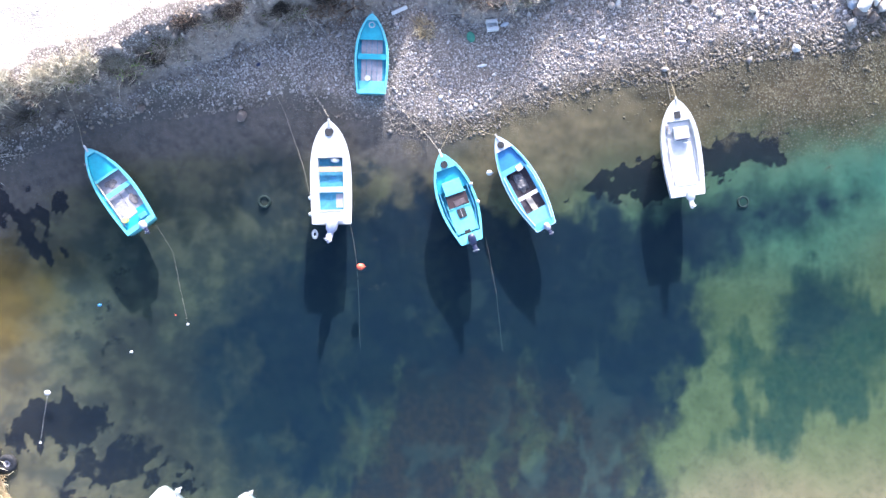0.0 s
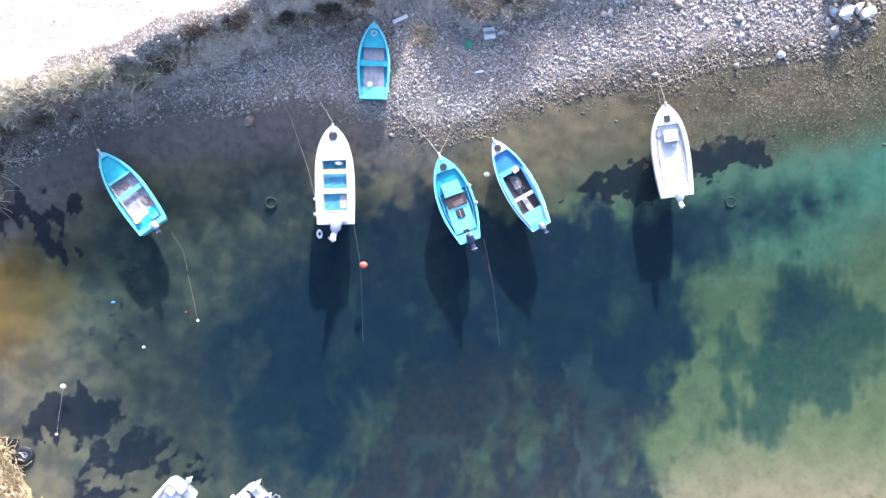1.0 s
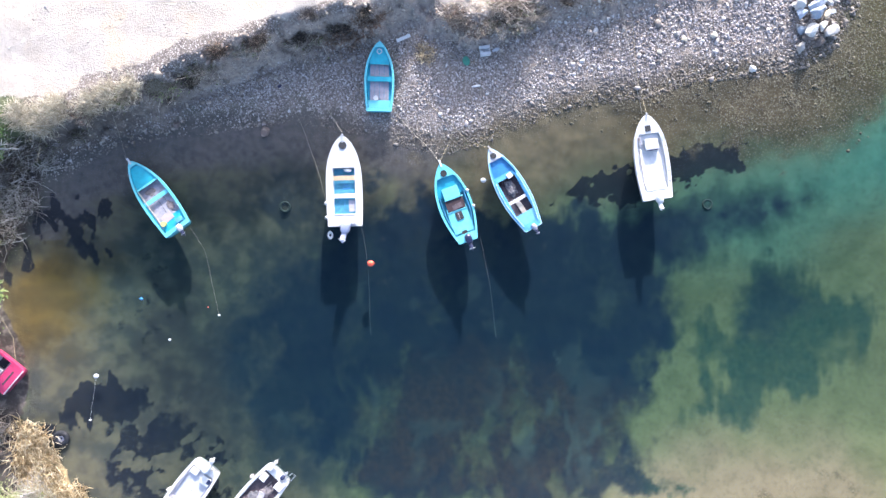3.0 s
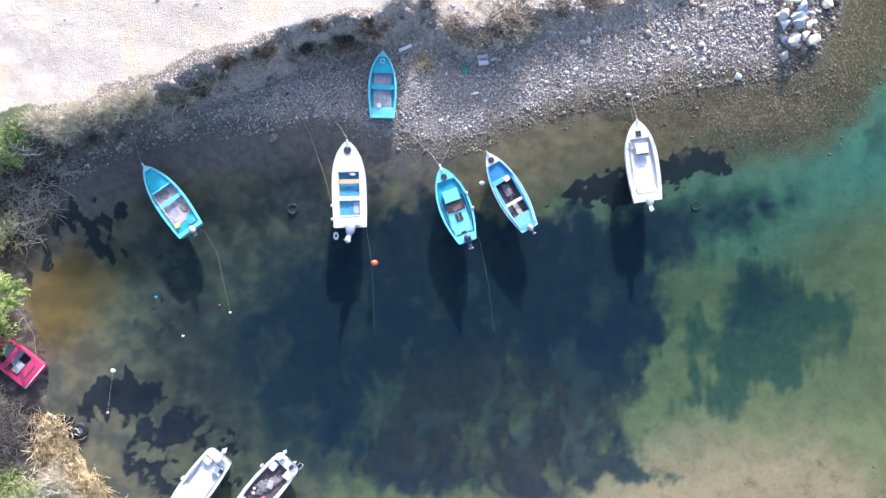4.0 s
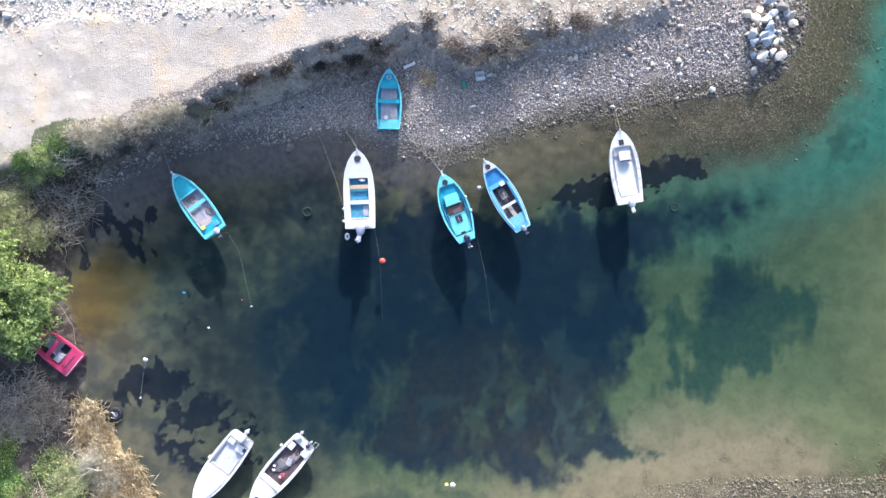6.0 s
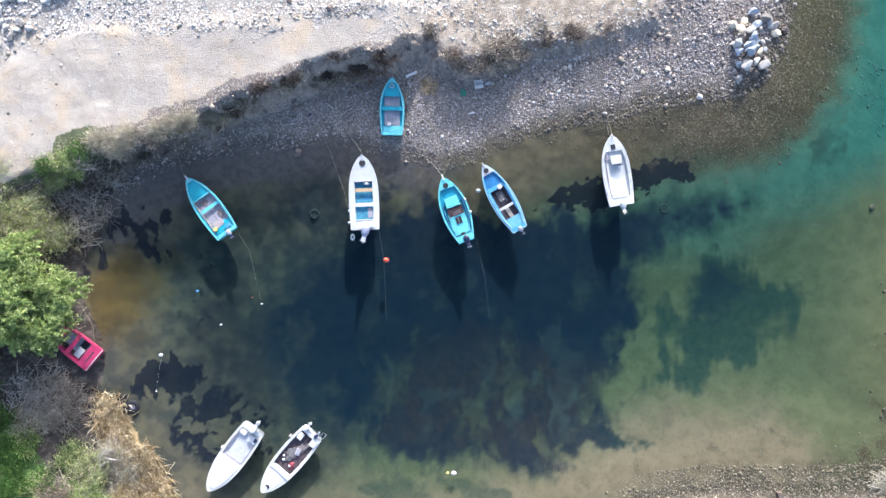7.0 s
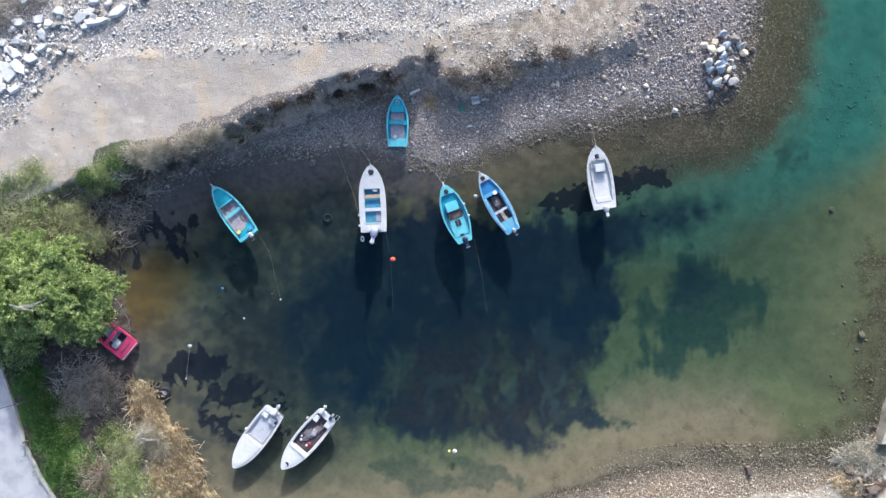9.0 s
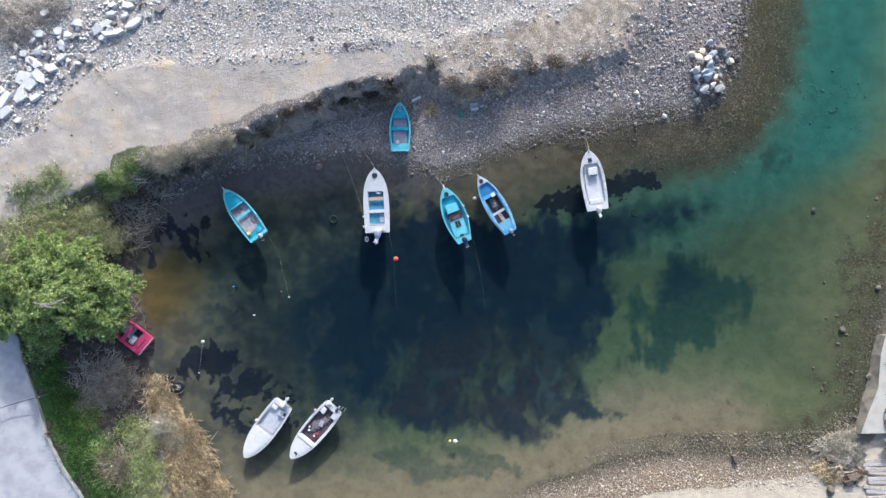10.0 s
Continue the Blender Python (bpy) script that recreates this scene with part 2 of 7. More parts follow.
# dark weed with a hard, ragged edge
WEED_CLUMPS = [
    [(6.6, 4.4), (8.1, 5.1), (9.6, 6.1), (11.3, 6.2), (13.5, 6.8), (16.0, 7.4), (18.2, 7.2), (18.2, 6.3), (16.0, 5.9), (13.9, 5.2), (11.3, 4.2), (8.7, 4.0)],
    [(-24.9, -9.9), (-23.6, -8.7), (-22.9, -7.3), (-21.6, -6.4), (-19.9, -7.0), (-18.6, -6.9), (-18.8, -8.2), (-19.4, -9.2), (-20.2, -9.2), (-21.2, -8.8), (-22.9, -9.5)],
    [(-25.7, 1.2), (-25.5, 2.7), (-24.9, 4.0), (-23.8, 4.7), (-23.3, 4.0), (-23.8, 2.8), (-24.6, 2.6), (-25.0, 1.6), (-25.5, 0.7)],
    [(-23.8, 4.7), (-22.9, 3.5), (-22.3, 2.2), (-21.9, 1.1), (-22.6, 0.7), (-23.2, 1.6), (-23.7, 3.0)],
    [(-22.9, 3.5), (-21.7, 3.7), (-21.0, 4.2), (-21.1, 3.3), (-22.1, 2.7), (-22.6, 2.9)],
    [(-27.2, -0.1), (-25.5, 1.1), (-25.9, 0.1), (-27.0, -0.6)]]
SW_MOTTLE = [(-21.0, -9.6), (-17.0, -8.5), (-13.6, -10.8), (-13.4, -14.3), (-17.9, -14.9), (-21.0, -13.4)]
WEST_MOTTLE = [(-21.5, 1.5), (-18.5, 2.0), (-15.5, 0.5), (-16.0, -3.5), (-19.5, -5.8), (-22.5, -5.0), (-21.4, -1.5)]


def apart_from(px, py, line):
    """Distance to an open line."""
    px, py = np.asarray(px, float), np.asarray(py, float)
    best = np.full(px.shape, 1e9)
    for (ax, ay), (bx, by) in zip(line, line[1:]):
        dx, dy = bx - ax, by - ay
        q = np.clip(((px - ax) * dx + (py - ay) * dy) / (dx * dx + dy * dy + 1e-9), 0, 1)
        best = np.minimum(best, np.hypot(px - ax - q * dx, py - ay - q * dy))
    return best


def ground_z(x, y):
    """Height of the ground, in metres over the water."""
    x, y = np.asarray(x, float), np.asarray(y, float)
    d = inside(x, y, SHORE) + (fbm(x, y, 0.5, 3, 5) - 0.5) * 1.2
    reach = np.interp(x, [-25, -15, 10, 20, 40], [5.0, 4.5, 5.0, 7.5, 9.0]) + np.interp(y, [-22, -12, 0], [4, 2, 0])
    deep = -1.55 * (1 - np.exp(-(np.maximum(d, 0) / (reach + 0.3)) ** 1.45)) + 0.12 * (fbm(x, y, 0.35, 3, 9) - 0.5) * smooth01(d / 3)
    land = np.maximum(-d, 0)
    slope = np.interp(x, [-27, -22, 18, 24], [0.27, 0.115, 0.115, 0.08])
    slope = np.where(y < -6, np.interp(x, [-27, -18], [0.27, 0.07]), slope)
    top = np.where(y < -6, np.interp(x, [-26, -15, 30, 36], [2.3, 1.2, 1.2, 0.9]), np.interp(x, [-27, -21, 19, 30], [2.3, 0.9, 0.9, 0.8]))
    low = np.minimum(land * slope, top) + 0.05 * fbm(x, y, 1.3, 3, 2) * smooth01(land)
    pd = inside(x, y, BANK) + (fbm(x, y, 0.7, 4, 3) - 0.5) * 1.5 + (fbm(x, y, 2.2, 3, 13) - 0.5) * 0.8
    high = np.interp(x, [-42, -30, -20, -12, -3.2, -1.6, 1.2, 10, 15, 18], [2.35, 2.5, 2.8, 3.3, 3.3, 2.0, 2.2, 1.35, 1.2, 1.1])
    berm = inside(x, y, BERM) + (fbm(x, y, 0.3, 3, 21) - 0.5) * 2
    high = high - 0.22 * smooth01(berm / 1.5) - 0.02 * np.clip(berm, 0, 60) + 0.25 * (fbm(x, y, 0.45, 4, 7) - 0.5)
    rise = smooth01((pd + 1.0) / 1.4)
    rise = np.clip(rise + rise * (1 - rise) * 1.4 * (fbm(x, y, 2.4, 4, 23) - 0.5), 0, 1)
    z = np.where(d > 0, deep, low + (np.maximum(high, low) - low) * rise)
    return z


def gz(x, y):
    return float(ground_z(np.array([x]), np.array([y]))[0])


# ---- materials ----
def ground_material():
    n = Nodes("ground")
    fine, mid, big = n.noise(9, 5, 0.7), n.noise(2.2, 5, 0.65), n.noise(0.5, 4, 0.6)
    # sand of the sea bed: tan along the south beach, ochre in the west; olive and then teal farther out, the tint of
    # deeper water put into its colour
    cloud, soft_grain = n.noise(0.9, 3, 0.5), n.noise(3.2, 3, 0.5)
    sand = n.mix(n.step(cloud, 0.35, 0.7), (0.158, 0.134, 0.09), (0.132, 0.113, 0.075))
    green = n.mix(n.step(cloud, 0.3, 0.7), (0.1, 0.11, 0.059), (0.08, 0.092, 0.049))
    sand = n.mix(n.attr("water_green"), sand, green)
    sand = n.mix(n.attr("water_teal"), sand, n.mix(n.step(cloud, 0.3, 0.7), (0.047, 0.142, 0.108), (0.037, 0.12, 0.094)))
    sand = n.mix(n.attr("shelf"), sand, n.mix(n.step(cloud, 0.35, 0.65), (0.125, 0.104, 0.067), (0.092, 0.078, 0.05)))
    cobble = n.mix(n.step(n.cells(7.5, "Distance"), 0.2, 0.6), n.ramp(n.math("FRACT", n.math("MULTIPLY", n.cells(7.5, "Color"), 5.3)), [(0, (0.045, 0.04, 0.027)), (0.6, (0.085, 0.075, 0.052)), (1, (0.15, 0.135, 0.1))]), (0.028, 0.025, 0.017))
    sand = n.mix(n.attr("cobble"), sand, cobble)
    sand = n.mix(n.attr("dim"), sand, n.mix(n.step(cloud, 0.35, 0.65), (0.085, 0.079, 0.056), (0.046, 0.048, 0.043)))
    sand = n.mix(n.attr("ochre"), sand, n.mix(n.step(cloud, 0.35, 0.65), (0.088, 0.064, 0.026), (0.066, 0.05, 0.024)))
    sand = n.mix(n.step(soft_grain, 0.45, 0.75, 0, 0.22), sand, (0.03, 0.035, 0.025))
    sand = n.mix(n.math("MULTIPLY", n.attr("mud"), 0.85), sand, n.mix(n.step(mid, 0.35, 0.7), (0.1, 0.089, 0.086), (0.06, 0.056, 0.058)))
    # silt and sea grass, with the blue of deep water and sky reflection put into its colour
    grass_bed = n.mix(n.step(cloud, 0.35, 0.65), (0.0115, 0.0205, 0.0335), (0.015, 0.0245, 0.035))
    grass_bed = n.mix(n.attr("lush"), grass_bed, n.mix(n.step(soft_grain, 0.35, 0.65), (0.018, 0.039, 0.034), (0.025, 0.049, 0.039)))
    grass_bed = n.mix(n.math("MULTIPLY", n.attr("brown"), n.step(n.noise(0.7, 4, 0.6, distort=0.5), 0.3, 0.6, 0.45, 1.0)), grass_bed, n.mix(n.step(soft_grain, 0.35, 0.65), (0.026, 0.0258, 0.0315), (0.036, 0.031, 0.033)))
    grass_bed = n.mix(n.attr("wisps"), grass_bed, (0.045, 0.058, 0.056))
    frill = n.math("MULTIPLY", n.math("SUBTRACT", n.noise(2.0, 4, 0.6, distort=0.4), 0.5), 0.5)
    w = n.math("ADD", n.attr("weed"), n.math("MULTIPLY", frill, n.step(n.attr("weed"), 0.0, 0.3, 0.0, 1.0)))
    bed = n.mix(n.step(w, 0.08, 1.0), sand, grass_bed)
    bed = n.mix(n.math("MULTIPLY", n.attr("silt"), n.step(cloud, 0.3, 0.65, 0.6, 0.95)), bed, (0.03, 0.027, 0.029))
    k = n.math("ADD", n.attr("clump"), n.math("MULTIPLY", n.math("SUBTRACT", n.noise(3.0, 5, 0.65), 0.5), 0.9))
    bed = n.mix(n.step(k, 0.32, 0.74, 0, 0.9), bed, n.mix(n.step(fine, 0.45, 0.7), (0.009, 0.0115, 0.02), (0.015, 0.018, 0.022)))
    # shingle: stones too small to lay one by one
    tint = n.ramp(n.math("FRACT", n.math("MULTIPLY", n.cells(11, "Color"), 3.7)), [(0, (0.135, 0.11, 0.105)), (0.4, (0.28, 0.24, 0.22)), (0.75, (0.38, 0.335, 0.31)), (1, (0.56, 0.52, 0.49))])
    gap = n.step(n.cells(11, "Distance"), 0.25, 0.6)
    shingle = n.mix(n.math("MULTIPLY", gap, 0.75), tint, (0.09, 0.075, 0.06))
    shingle = n.mix(n.step(big, 0.4, 0.7, 0, 0.45), shingle, (0.22, 0.18, 0.15))
    shingle = n.mix(n.attr("cream"), shingle, n.mix(1.0, shingle, (1.12, 1.0, 0.78), "MULTIPLY"))
    shingle = n.mix(n.attr("wet"), shingle, n.mix(1.0, shingle, n.mix(n.attr("olive"), (0.41, 0.405, 0.32), (0.29, 0.32, 0.22)), "MULTIPLY"))
    # bare pale track, earth bank, turf
    track = n.mix(n.step(big, 0.35, 0.65), (0.36, 0.325, 0.29), (0.31, 0.275, 0.238))
    track = n.mix(n.step(fine, 0.52, 0.72, 0, 0.6), track, (0.33, 0.28, 0.23))
    track = n.mix(n.step(mid, 0.55, 0.8, 0, 0.5), track, (0.53, 0.49, 0.44))
    track = n.mix(n.math("MULTIPLY", n.step(n.noise(0.28, 3), 0.5, 0.66), 0.6), track, (0.4, 0.315, 0.22))
    track = n.mix(n.step(n.noise(5.0, 5, 0.75), 0.56, 0.7, 0, 0.55), track, (0.2, 0.17, 0.145))
    earth = n.mix(n.step(mid, 0.35, 0.7), (0.33, 0.275, 0.235), (0.21, 0.17, 0.145))
    earth = n.mix(n.step(fine, 0.5, 0.7, 0, 0.7), earth, (0.27, 0.225, 0.18))
    earth = n.mix(n.step(n.noise(3.4, 5, 0.7), 0.42, 0.6, 0, 0.65), earth, n.mix(n.math("MULTIPLY", gap, 0.6), tint, (0.1, 0.08, 0.065)))
    turf = n.mix(n.step(mid, 0.35, 0.7), (0.045, 0.105, 0.026), (0.085, 0.13, 0.042))
    turf = n.mix(n.step(fine, 0.5, 0.75, 0, 0.6), turf, (0.03, 0.06, 0.018))

    def lay(c, name, over, spread=0.6):
        m = n.math("ADD", n.attr(name), n.math("MULTIPLY", n.math("SUBTRACT", n.math("MULTIPLY", n.math("ADD", mid, fine), 0.5), 0.5), spread))
        return n.mix(n.step(m, 0.35, 0.65), c, over)

    # dark soil, with the shade under tree, scrub and bank put into its colour
    earth = n.mix(n.math("MULTIPLY", n.attr("humus_shade"), n.step(mid, 0.25, 0.6, 0.6, 1.0)), earth, (0.04, 0.034, 0.03))
    m = n.math("ADD", n.attr("gravel"), n.math("MULTIPLY", n.math("SUBTRACT", n.math("ADD", mid, fine), 1.0), 0.7))
    c = n.mix(n.step(m, 0.08, 0.8), bed, shingle)
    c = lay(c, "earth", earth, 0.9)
    c = lay(c, "track", track, 0.8)
    c = lay(c, "rubble", n.mix(n.step(n.noise(1.4, 6, 0.75), 0.4, 0.66), (0.19, 0.155, 0.12), (0.42, 0.36, 0.29)), 1.6)
    chips = n.ramp(n.math("FRACT", n.math("MULTIPLY", n.cells(6.5, "Color"), 4.1)), [(0, (0.22, 0.205, 0.195)), (0.4, (0.4, 0.38, 0.36)), (0.8, (0.54, 0.525, 0.51)), (1, (0.68, 0.67, 0.66))])
    chips = n.mix(n.step(n.cells(6.5, "Distance"), 0.28, 0.62, 0, 0.8), chips, (0.15, 0.13, 0.115))
    c = lay(c, "berm", n.mix(n.step(n.noise(0.35, 3), 0.42, 0.62, 0.0, 0.55), chips, track), 1.3)
    c = lay(c, "beach", n.mix(n.step(mid, 0.35, 0.7), (0.47, 0.41, 0.32), (0.38, 0.33, 0.255)), 0.8)
    c = lay(c, "straw", n.mix(n.step(fine, 0.4, 0.65), (0.5, 0.39, 0.23), (0.3, 0.22, 0.12)), 0.8)
    c = lay(c, "turf", turf, 1.0)
    dry = n.math("SUBTRACT", 1.0, n.math("MULTIPLY", n.attr("calm"), 0.96))
    n.bump(n.math("MULTIPLY", n.math("ADD", n.math("MULTIPLY", mid, 2.0), n.math("ADD", fine, n.math("MULTIPLY", n.math("MULTIPLY", gap, n.attr("gravel")), -0.6))), dry), 0.6, 0.05)
    n.link(n.math("MULTIPLY", dry, 0.25), n.bsdf.inputs["Specular IOR Level"])
    return n.done(c, n.step(fine, 0.3, 0.7, 0.8, 0.98))


def water_material():
    n = Nodes("water")
    ripples = n.noise(1.6, 4, 0.6, distort=0.4)
    b = n.t.nodes.new("ShaderNodeBump")
    b.inputs["Strength"].default_value, b.inputs["Distance"].default_value = 0.05, 0.05
    n.link(ripples, b.inputs["Height"])
    deep = n.step(n.attr("depth"), 0.0, 1.7)
    clear = n.t.nodes.new("ShaderNodeBsdfTransparent")      # the deeper the water, the more it takes away
    n.link(n.mix(deep, (0.95, 0.96, 0.94), (0.42, 0.61, 0.65)), clear.inputs[0])
    murk = n.t.nodes.new("ShaderNodeBsdfDiffuse")
    murk.inputs[0].default_value = (0.04, 0.13, 0.21, 1)
    gloss = n.t.nodes.new("ShaderNodeBsdfGlossy")
    gloss.inputs["Roughness"].default_value = 0.08
    tilt = n.t.nodes.new("ShaderNodeLayerWeight")
    n.link(b.outputs[0], gloss.inputs["Normal"]), n.link(b.outputs[0], tilt.inputs["Normal"])
    fres = n.math("ADD", n.math("MULTIPLY", n.math("POWER", tilt.outputs["Facing"], 5.0), 0.98), 0.008)
    body, top = n.t.nodes.new("ShaderNodeMixShader"), n.t.nodes.new("ShaderNodeMixShader")
    n.link(n.math("MULTIPLY", deep, 0.006), body.inputs[0])
    n.link(clear.outputs[0], body.inputs[1]), n.link(murk.outputs[0], body.inputs[2])
    n.link(fres, top.inputs[0]), n.link(body.outputs[0], top.inputs[1]), n.link(gloss.outputs[0], top.inputs[2])
    n.link(top.outputs[0], n.out.inputs["Surface"])
    return n.m


def stone_material(name, stops, wet=0.0, single=False):
    n = Nodes(name)
    c = n.ramp(n.t.nodes.new("ShaderNodeObjectInfo").outputs["Random"] if single else n.island, stops)
    f = n.noise(14, 5, 0.7)
    c = n.mix(n.step(f, 0.45, 0.75, 0, 0.4), c, (0.14, 0.12, 0.1))
    c = n.mix(n.step(n.noise(4, 4), 0.5, 0.7, 0, 0.4), c, (0.45, 0.4, 0.33))
    c = n.mix(wet, c, (0.09, 0.075, 0.04))
    if not single:      # stones that the water reaches are dark with wet and weed
        apart = n.t.nodes.new("ShaderNodeSeparateXYZ")
        n.link(n.place, apart.inputs[0])
        c = n.mix(n.step(apart.outputs[2], 0.03, 0.26, 0.72, 0.0), c, (0.07, 0.058, 0.036))
    n.bump(f, 0.5, 0.03)
    return n.done(c, 0.85 - 0.3 * wet)


def leaf_material(name, stops, thin=0.3):
    """Leaves and stalks: part of the light comes through them."""
    n = Nodes(name)
    c = n.ramp(n.island, stops)
    c = n.mix(n.step(n.noise(0.9, 3), 0.4, 0.65, 0, 0.4), c, tuple(0.55 * v for v in stops[0][1]))
    n.bsdf.inputs["Specular IOR Level"].default_value = 0.2
    n.done(c, 0.75)
    through_leaf, both = n.t.nodes.new("ShaderNodeBsdfTranslucent"), n.t.nodes.new("ShaderNodeMixShader")
    n.link(c, through_leaf.inputs[0])
    both.inputs[0].default_value = thin
    n.link(n.bsdf.outputs[0], both.inputs[1]), n.link(through_leaf.outputs[0], both.inputs[2])
    n.link(both.outputs[0], n.out.inputs["Surface"])
    return n.m


M_GROUND, M_WATER = ground_material(), water_material()
GREY_STONES = [(0, (0.07, 0.06, 0.058)), (0.3, (0.23, 0.2, 0.19)), (0.65, (0.35, 0.31, 0.3)), (0.9, (0.44, 0.4, 0.385)), (1, (0.55, 0.52, 0.5))]
M_PEBBLE = stone_material("pebbles", GREY_STONES)
# copy of the pebble ramp, toned for stones that lie in the bank's shade
M_PEBBLE_SHADE = stone_material("shade_pebbles", [(0, (0.12, 0.1, 0.095)), (0.4, (0.29, 0.255, 0.245)), (0.85, (0.42, 0.38, 0.36)), (1, (0.6, 0.57, 0.55))])
M_WETSTONE = stone_material("wet_stones", [(0, (0.03, 0.027, 0.02)), (0.6, (0.08, 0.07, 0.05)), (1, (0.2, 0.18, 0.14))], 0.35)
M_ROCK = stone_material("rock", [(0, (0.13, 0.12, 0.115)), (0.5, (0.28, 0.265, 0.25)), (1, (0.44, 0.41, 0.38))], single=True)
M_PEBBLE_TAN = stone_material("tan_pebbles", [(0, (0.17, 0.135, 0.095)), (0.5, (0.42, 0.355, 0.265)), (1, (0.68, 0.6, 0.48))])
M_RUBBLE = stone_material("pale_rubble", [(0, (0.25, 0.235, 0.22)), (0.6, (0.46, 0.44, 0.42)), (1, (0.64, 0.62, 0.6))])
M_SLAB = stone_material("pale_slab", [(0, (0.52, 0.51, 0.5)), (1, (0.68, 0.67, 0.66))], single=True)
M_BROWNROCK = stone_material("brown_rock", [(0, (0.1, 0.08, 0.07)), (1, (0.14, 0.11, 0.1))], single=True)
M_WHITEROCK = stone_material("white_rock", [(0, (0.46, 0.44, 0.415)), (1, (0.58, 0.56, 0.53))], single=True)
M_BLUEROCK = stone_material("blue_grey_rock", [(0, (0.24, 0.28, 0.34)), (1, (0.34, 0.38, 0.44))], single=True)
M_CREAMROCK = stone_material("cream_rock", [(0, (0.55, 0.47, 0.34)), (1, (0.6, 0.52, 0.4))], single=True)
M_WHITE = plain("white_gelcoat", (0.5, 0.5, 0.505), 0.35, vary=0.12, dirty=0.22, dirt=(0.4, 0.38, 0.34))
M_OFFWHITE = plain("old_white_paint", (0.56, 0.56, 0.56), 0.5, vary=0.15, dirty=0.35, dirt=(0.3, 0.27, 0.24))
M_PALEGREY = plain("pale_grey", (0.42, 0.43, 0.46), 0.5, vary=0.15)
M_MOTOR = plain("lilac_grey_cowling", (0.36, 0.37, 0.47), 0.4, vary=0.15)
M_GREYLILAC = plain("grey_boards", (0.31, 0.3, 0.345), 0.7, vary=0.3, dirty=0.5, scale=4)
M_TURQ = plain("turquoise_paint", (0.022, 0.315, 0.405), 0.45, vary=0.22, dirty=0.25)
M_TURQ_PALE = plain("pale_turquoise_paint", (0.13, 0.455, 0.52), 0.45, vary=0.16, dirty=0.25)
M_TURQ_DEEP = plain("deep_turquoise_paint", (0.017, 0.26, 0.38), 0.45, vary=0.25, dirty=0.25)
M_PALEBLUE = plain("pale_blue_paint", (0.13, 0.34, 0.46), 0.45, vary=0.2, dirty=0.3)
M_BLUE = plain("blue_paint", (0.03, 0.17, 0.38), 0.45, vary=0.25, dirty=0.25)
M_SKYBLUE = plain("sky_blue_paint", (0.08, 0.29, 0.49), 0.45, vary=0.2, dirty=0.25)
M_BLUEMAT = plain("blue_matting", (0.05, 0.22, 0.33), 0.8, vary=0.35, dirty=0.4)
M_PINKBOARD = plain("pinkish_white_board", (0.36, 0.31, 0.315), 0.6, vary=0.2, dirty=0.5)
M_REDNET = plain("faded_red_net", (0.2, 0.035, 0.05), 0.9, vary=0.4, scale=8)
M_RED = plain("crimson_paint", (0.46, 0.035, 0.115), 0.45, vary=0.25, dirty=0.2)
M_BLACK = plain("black_rubber", (0.01, 0.011, 0.016), 0.75, vary=0.2, dirty=0.02)
M_NAVY = plain("navy_cowling", (0.015, 0.02, 0.06), 0.35, vary=0.2)
M_DARKWELL = plain("dark_stained_boards", (0.07, 0.05, 0.06), 0.7, vary=0.4, scale=5)
M_MAROON = plain("dark_maroon", (0.022, 0.007, 0.011), 0.6, vary=0.4, scale=5)
M_WOOD = plain("bare_wood", (0.40, 0.29, 0.18), 0.7, vary=0.3, scale=4)
M_DRIFT = plain("driftwood", (0.42, 0.37, 0.32), 0.85, vary=0.35, scale=5)
M_NETBROWN = plain("net_brown", (0.2, 0.17, 0.17), 0.9, vary=0.5, scale=9)
M_GREYDARK = plain("dull_grey_cover", (0.15, 0.14, 0.15), 0.8, vary=0.5, scale=7)
M_TRIM = plain("pale_blue_trim", (0.36, 0.55, 0.68), 0.45, vary=0.15)
M_STEEL = plain("worn_steel", (0.45, 0.46, 0.48), 0.35, 0.8, vary=0.2)
M_ROPE = plain("old_rope", (0.3, 0.27, 0.22), 0.9, vary=0.3, grain=60)
M_ROPE_YELLOW = plain("yellowed_rope", (0.32, 0.27, 0.17), 0.9, vary=0.3, grain=60)
M_ORANGE = plain("orange_plastic", (0.72, 0.10, 0.05), 0.45, vary=0.15)
M_YELLOW = plain("yellow_plastic", (0.7, 0.55, 0.16), 0.5, vary=0.15)
M_GREEN = plain("green_net", (0.05, 0.21, 0.15), 0.8, vary=0.3)
M_CONCRETE = plain("concrete", (0.36, 0.34, 0.32), 0.85, vary=0.25, scale=1.2, dirty=0.4)
M_TYRE = plain("weedy_tyre", (0.03, 0.042, 0.036), 0.9, vary=0.3, dirty=0.4, dirt=(0.07, 0.08, 0.06))


# ---- ground, one sheet to the horizon ----
def spaced(lo, hi, step, far, count):
    mid = np.arange(lo, hi + step / 2, step)
    tail = np.geomspace(1.0, far, count)
    return np.concatenate([lo - tail[::-1], mid, hi + tail])


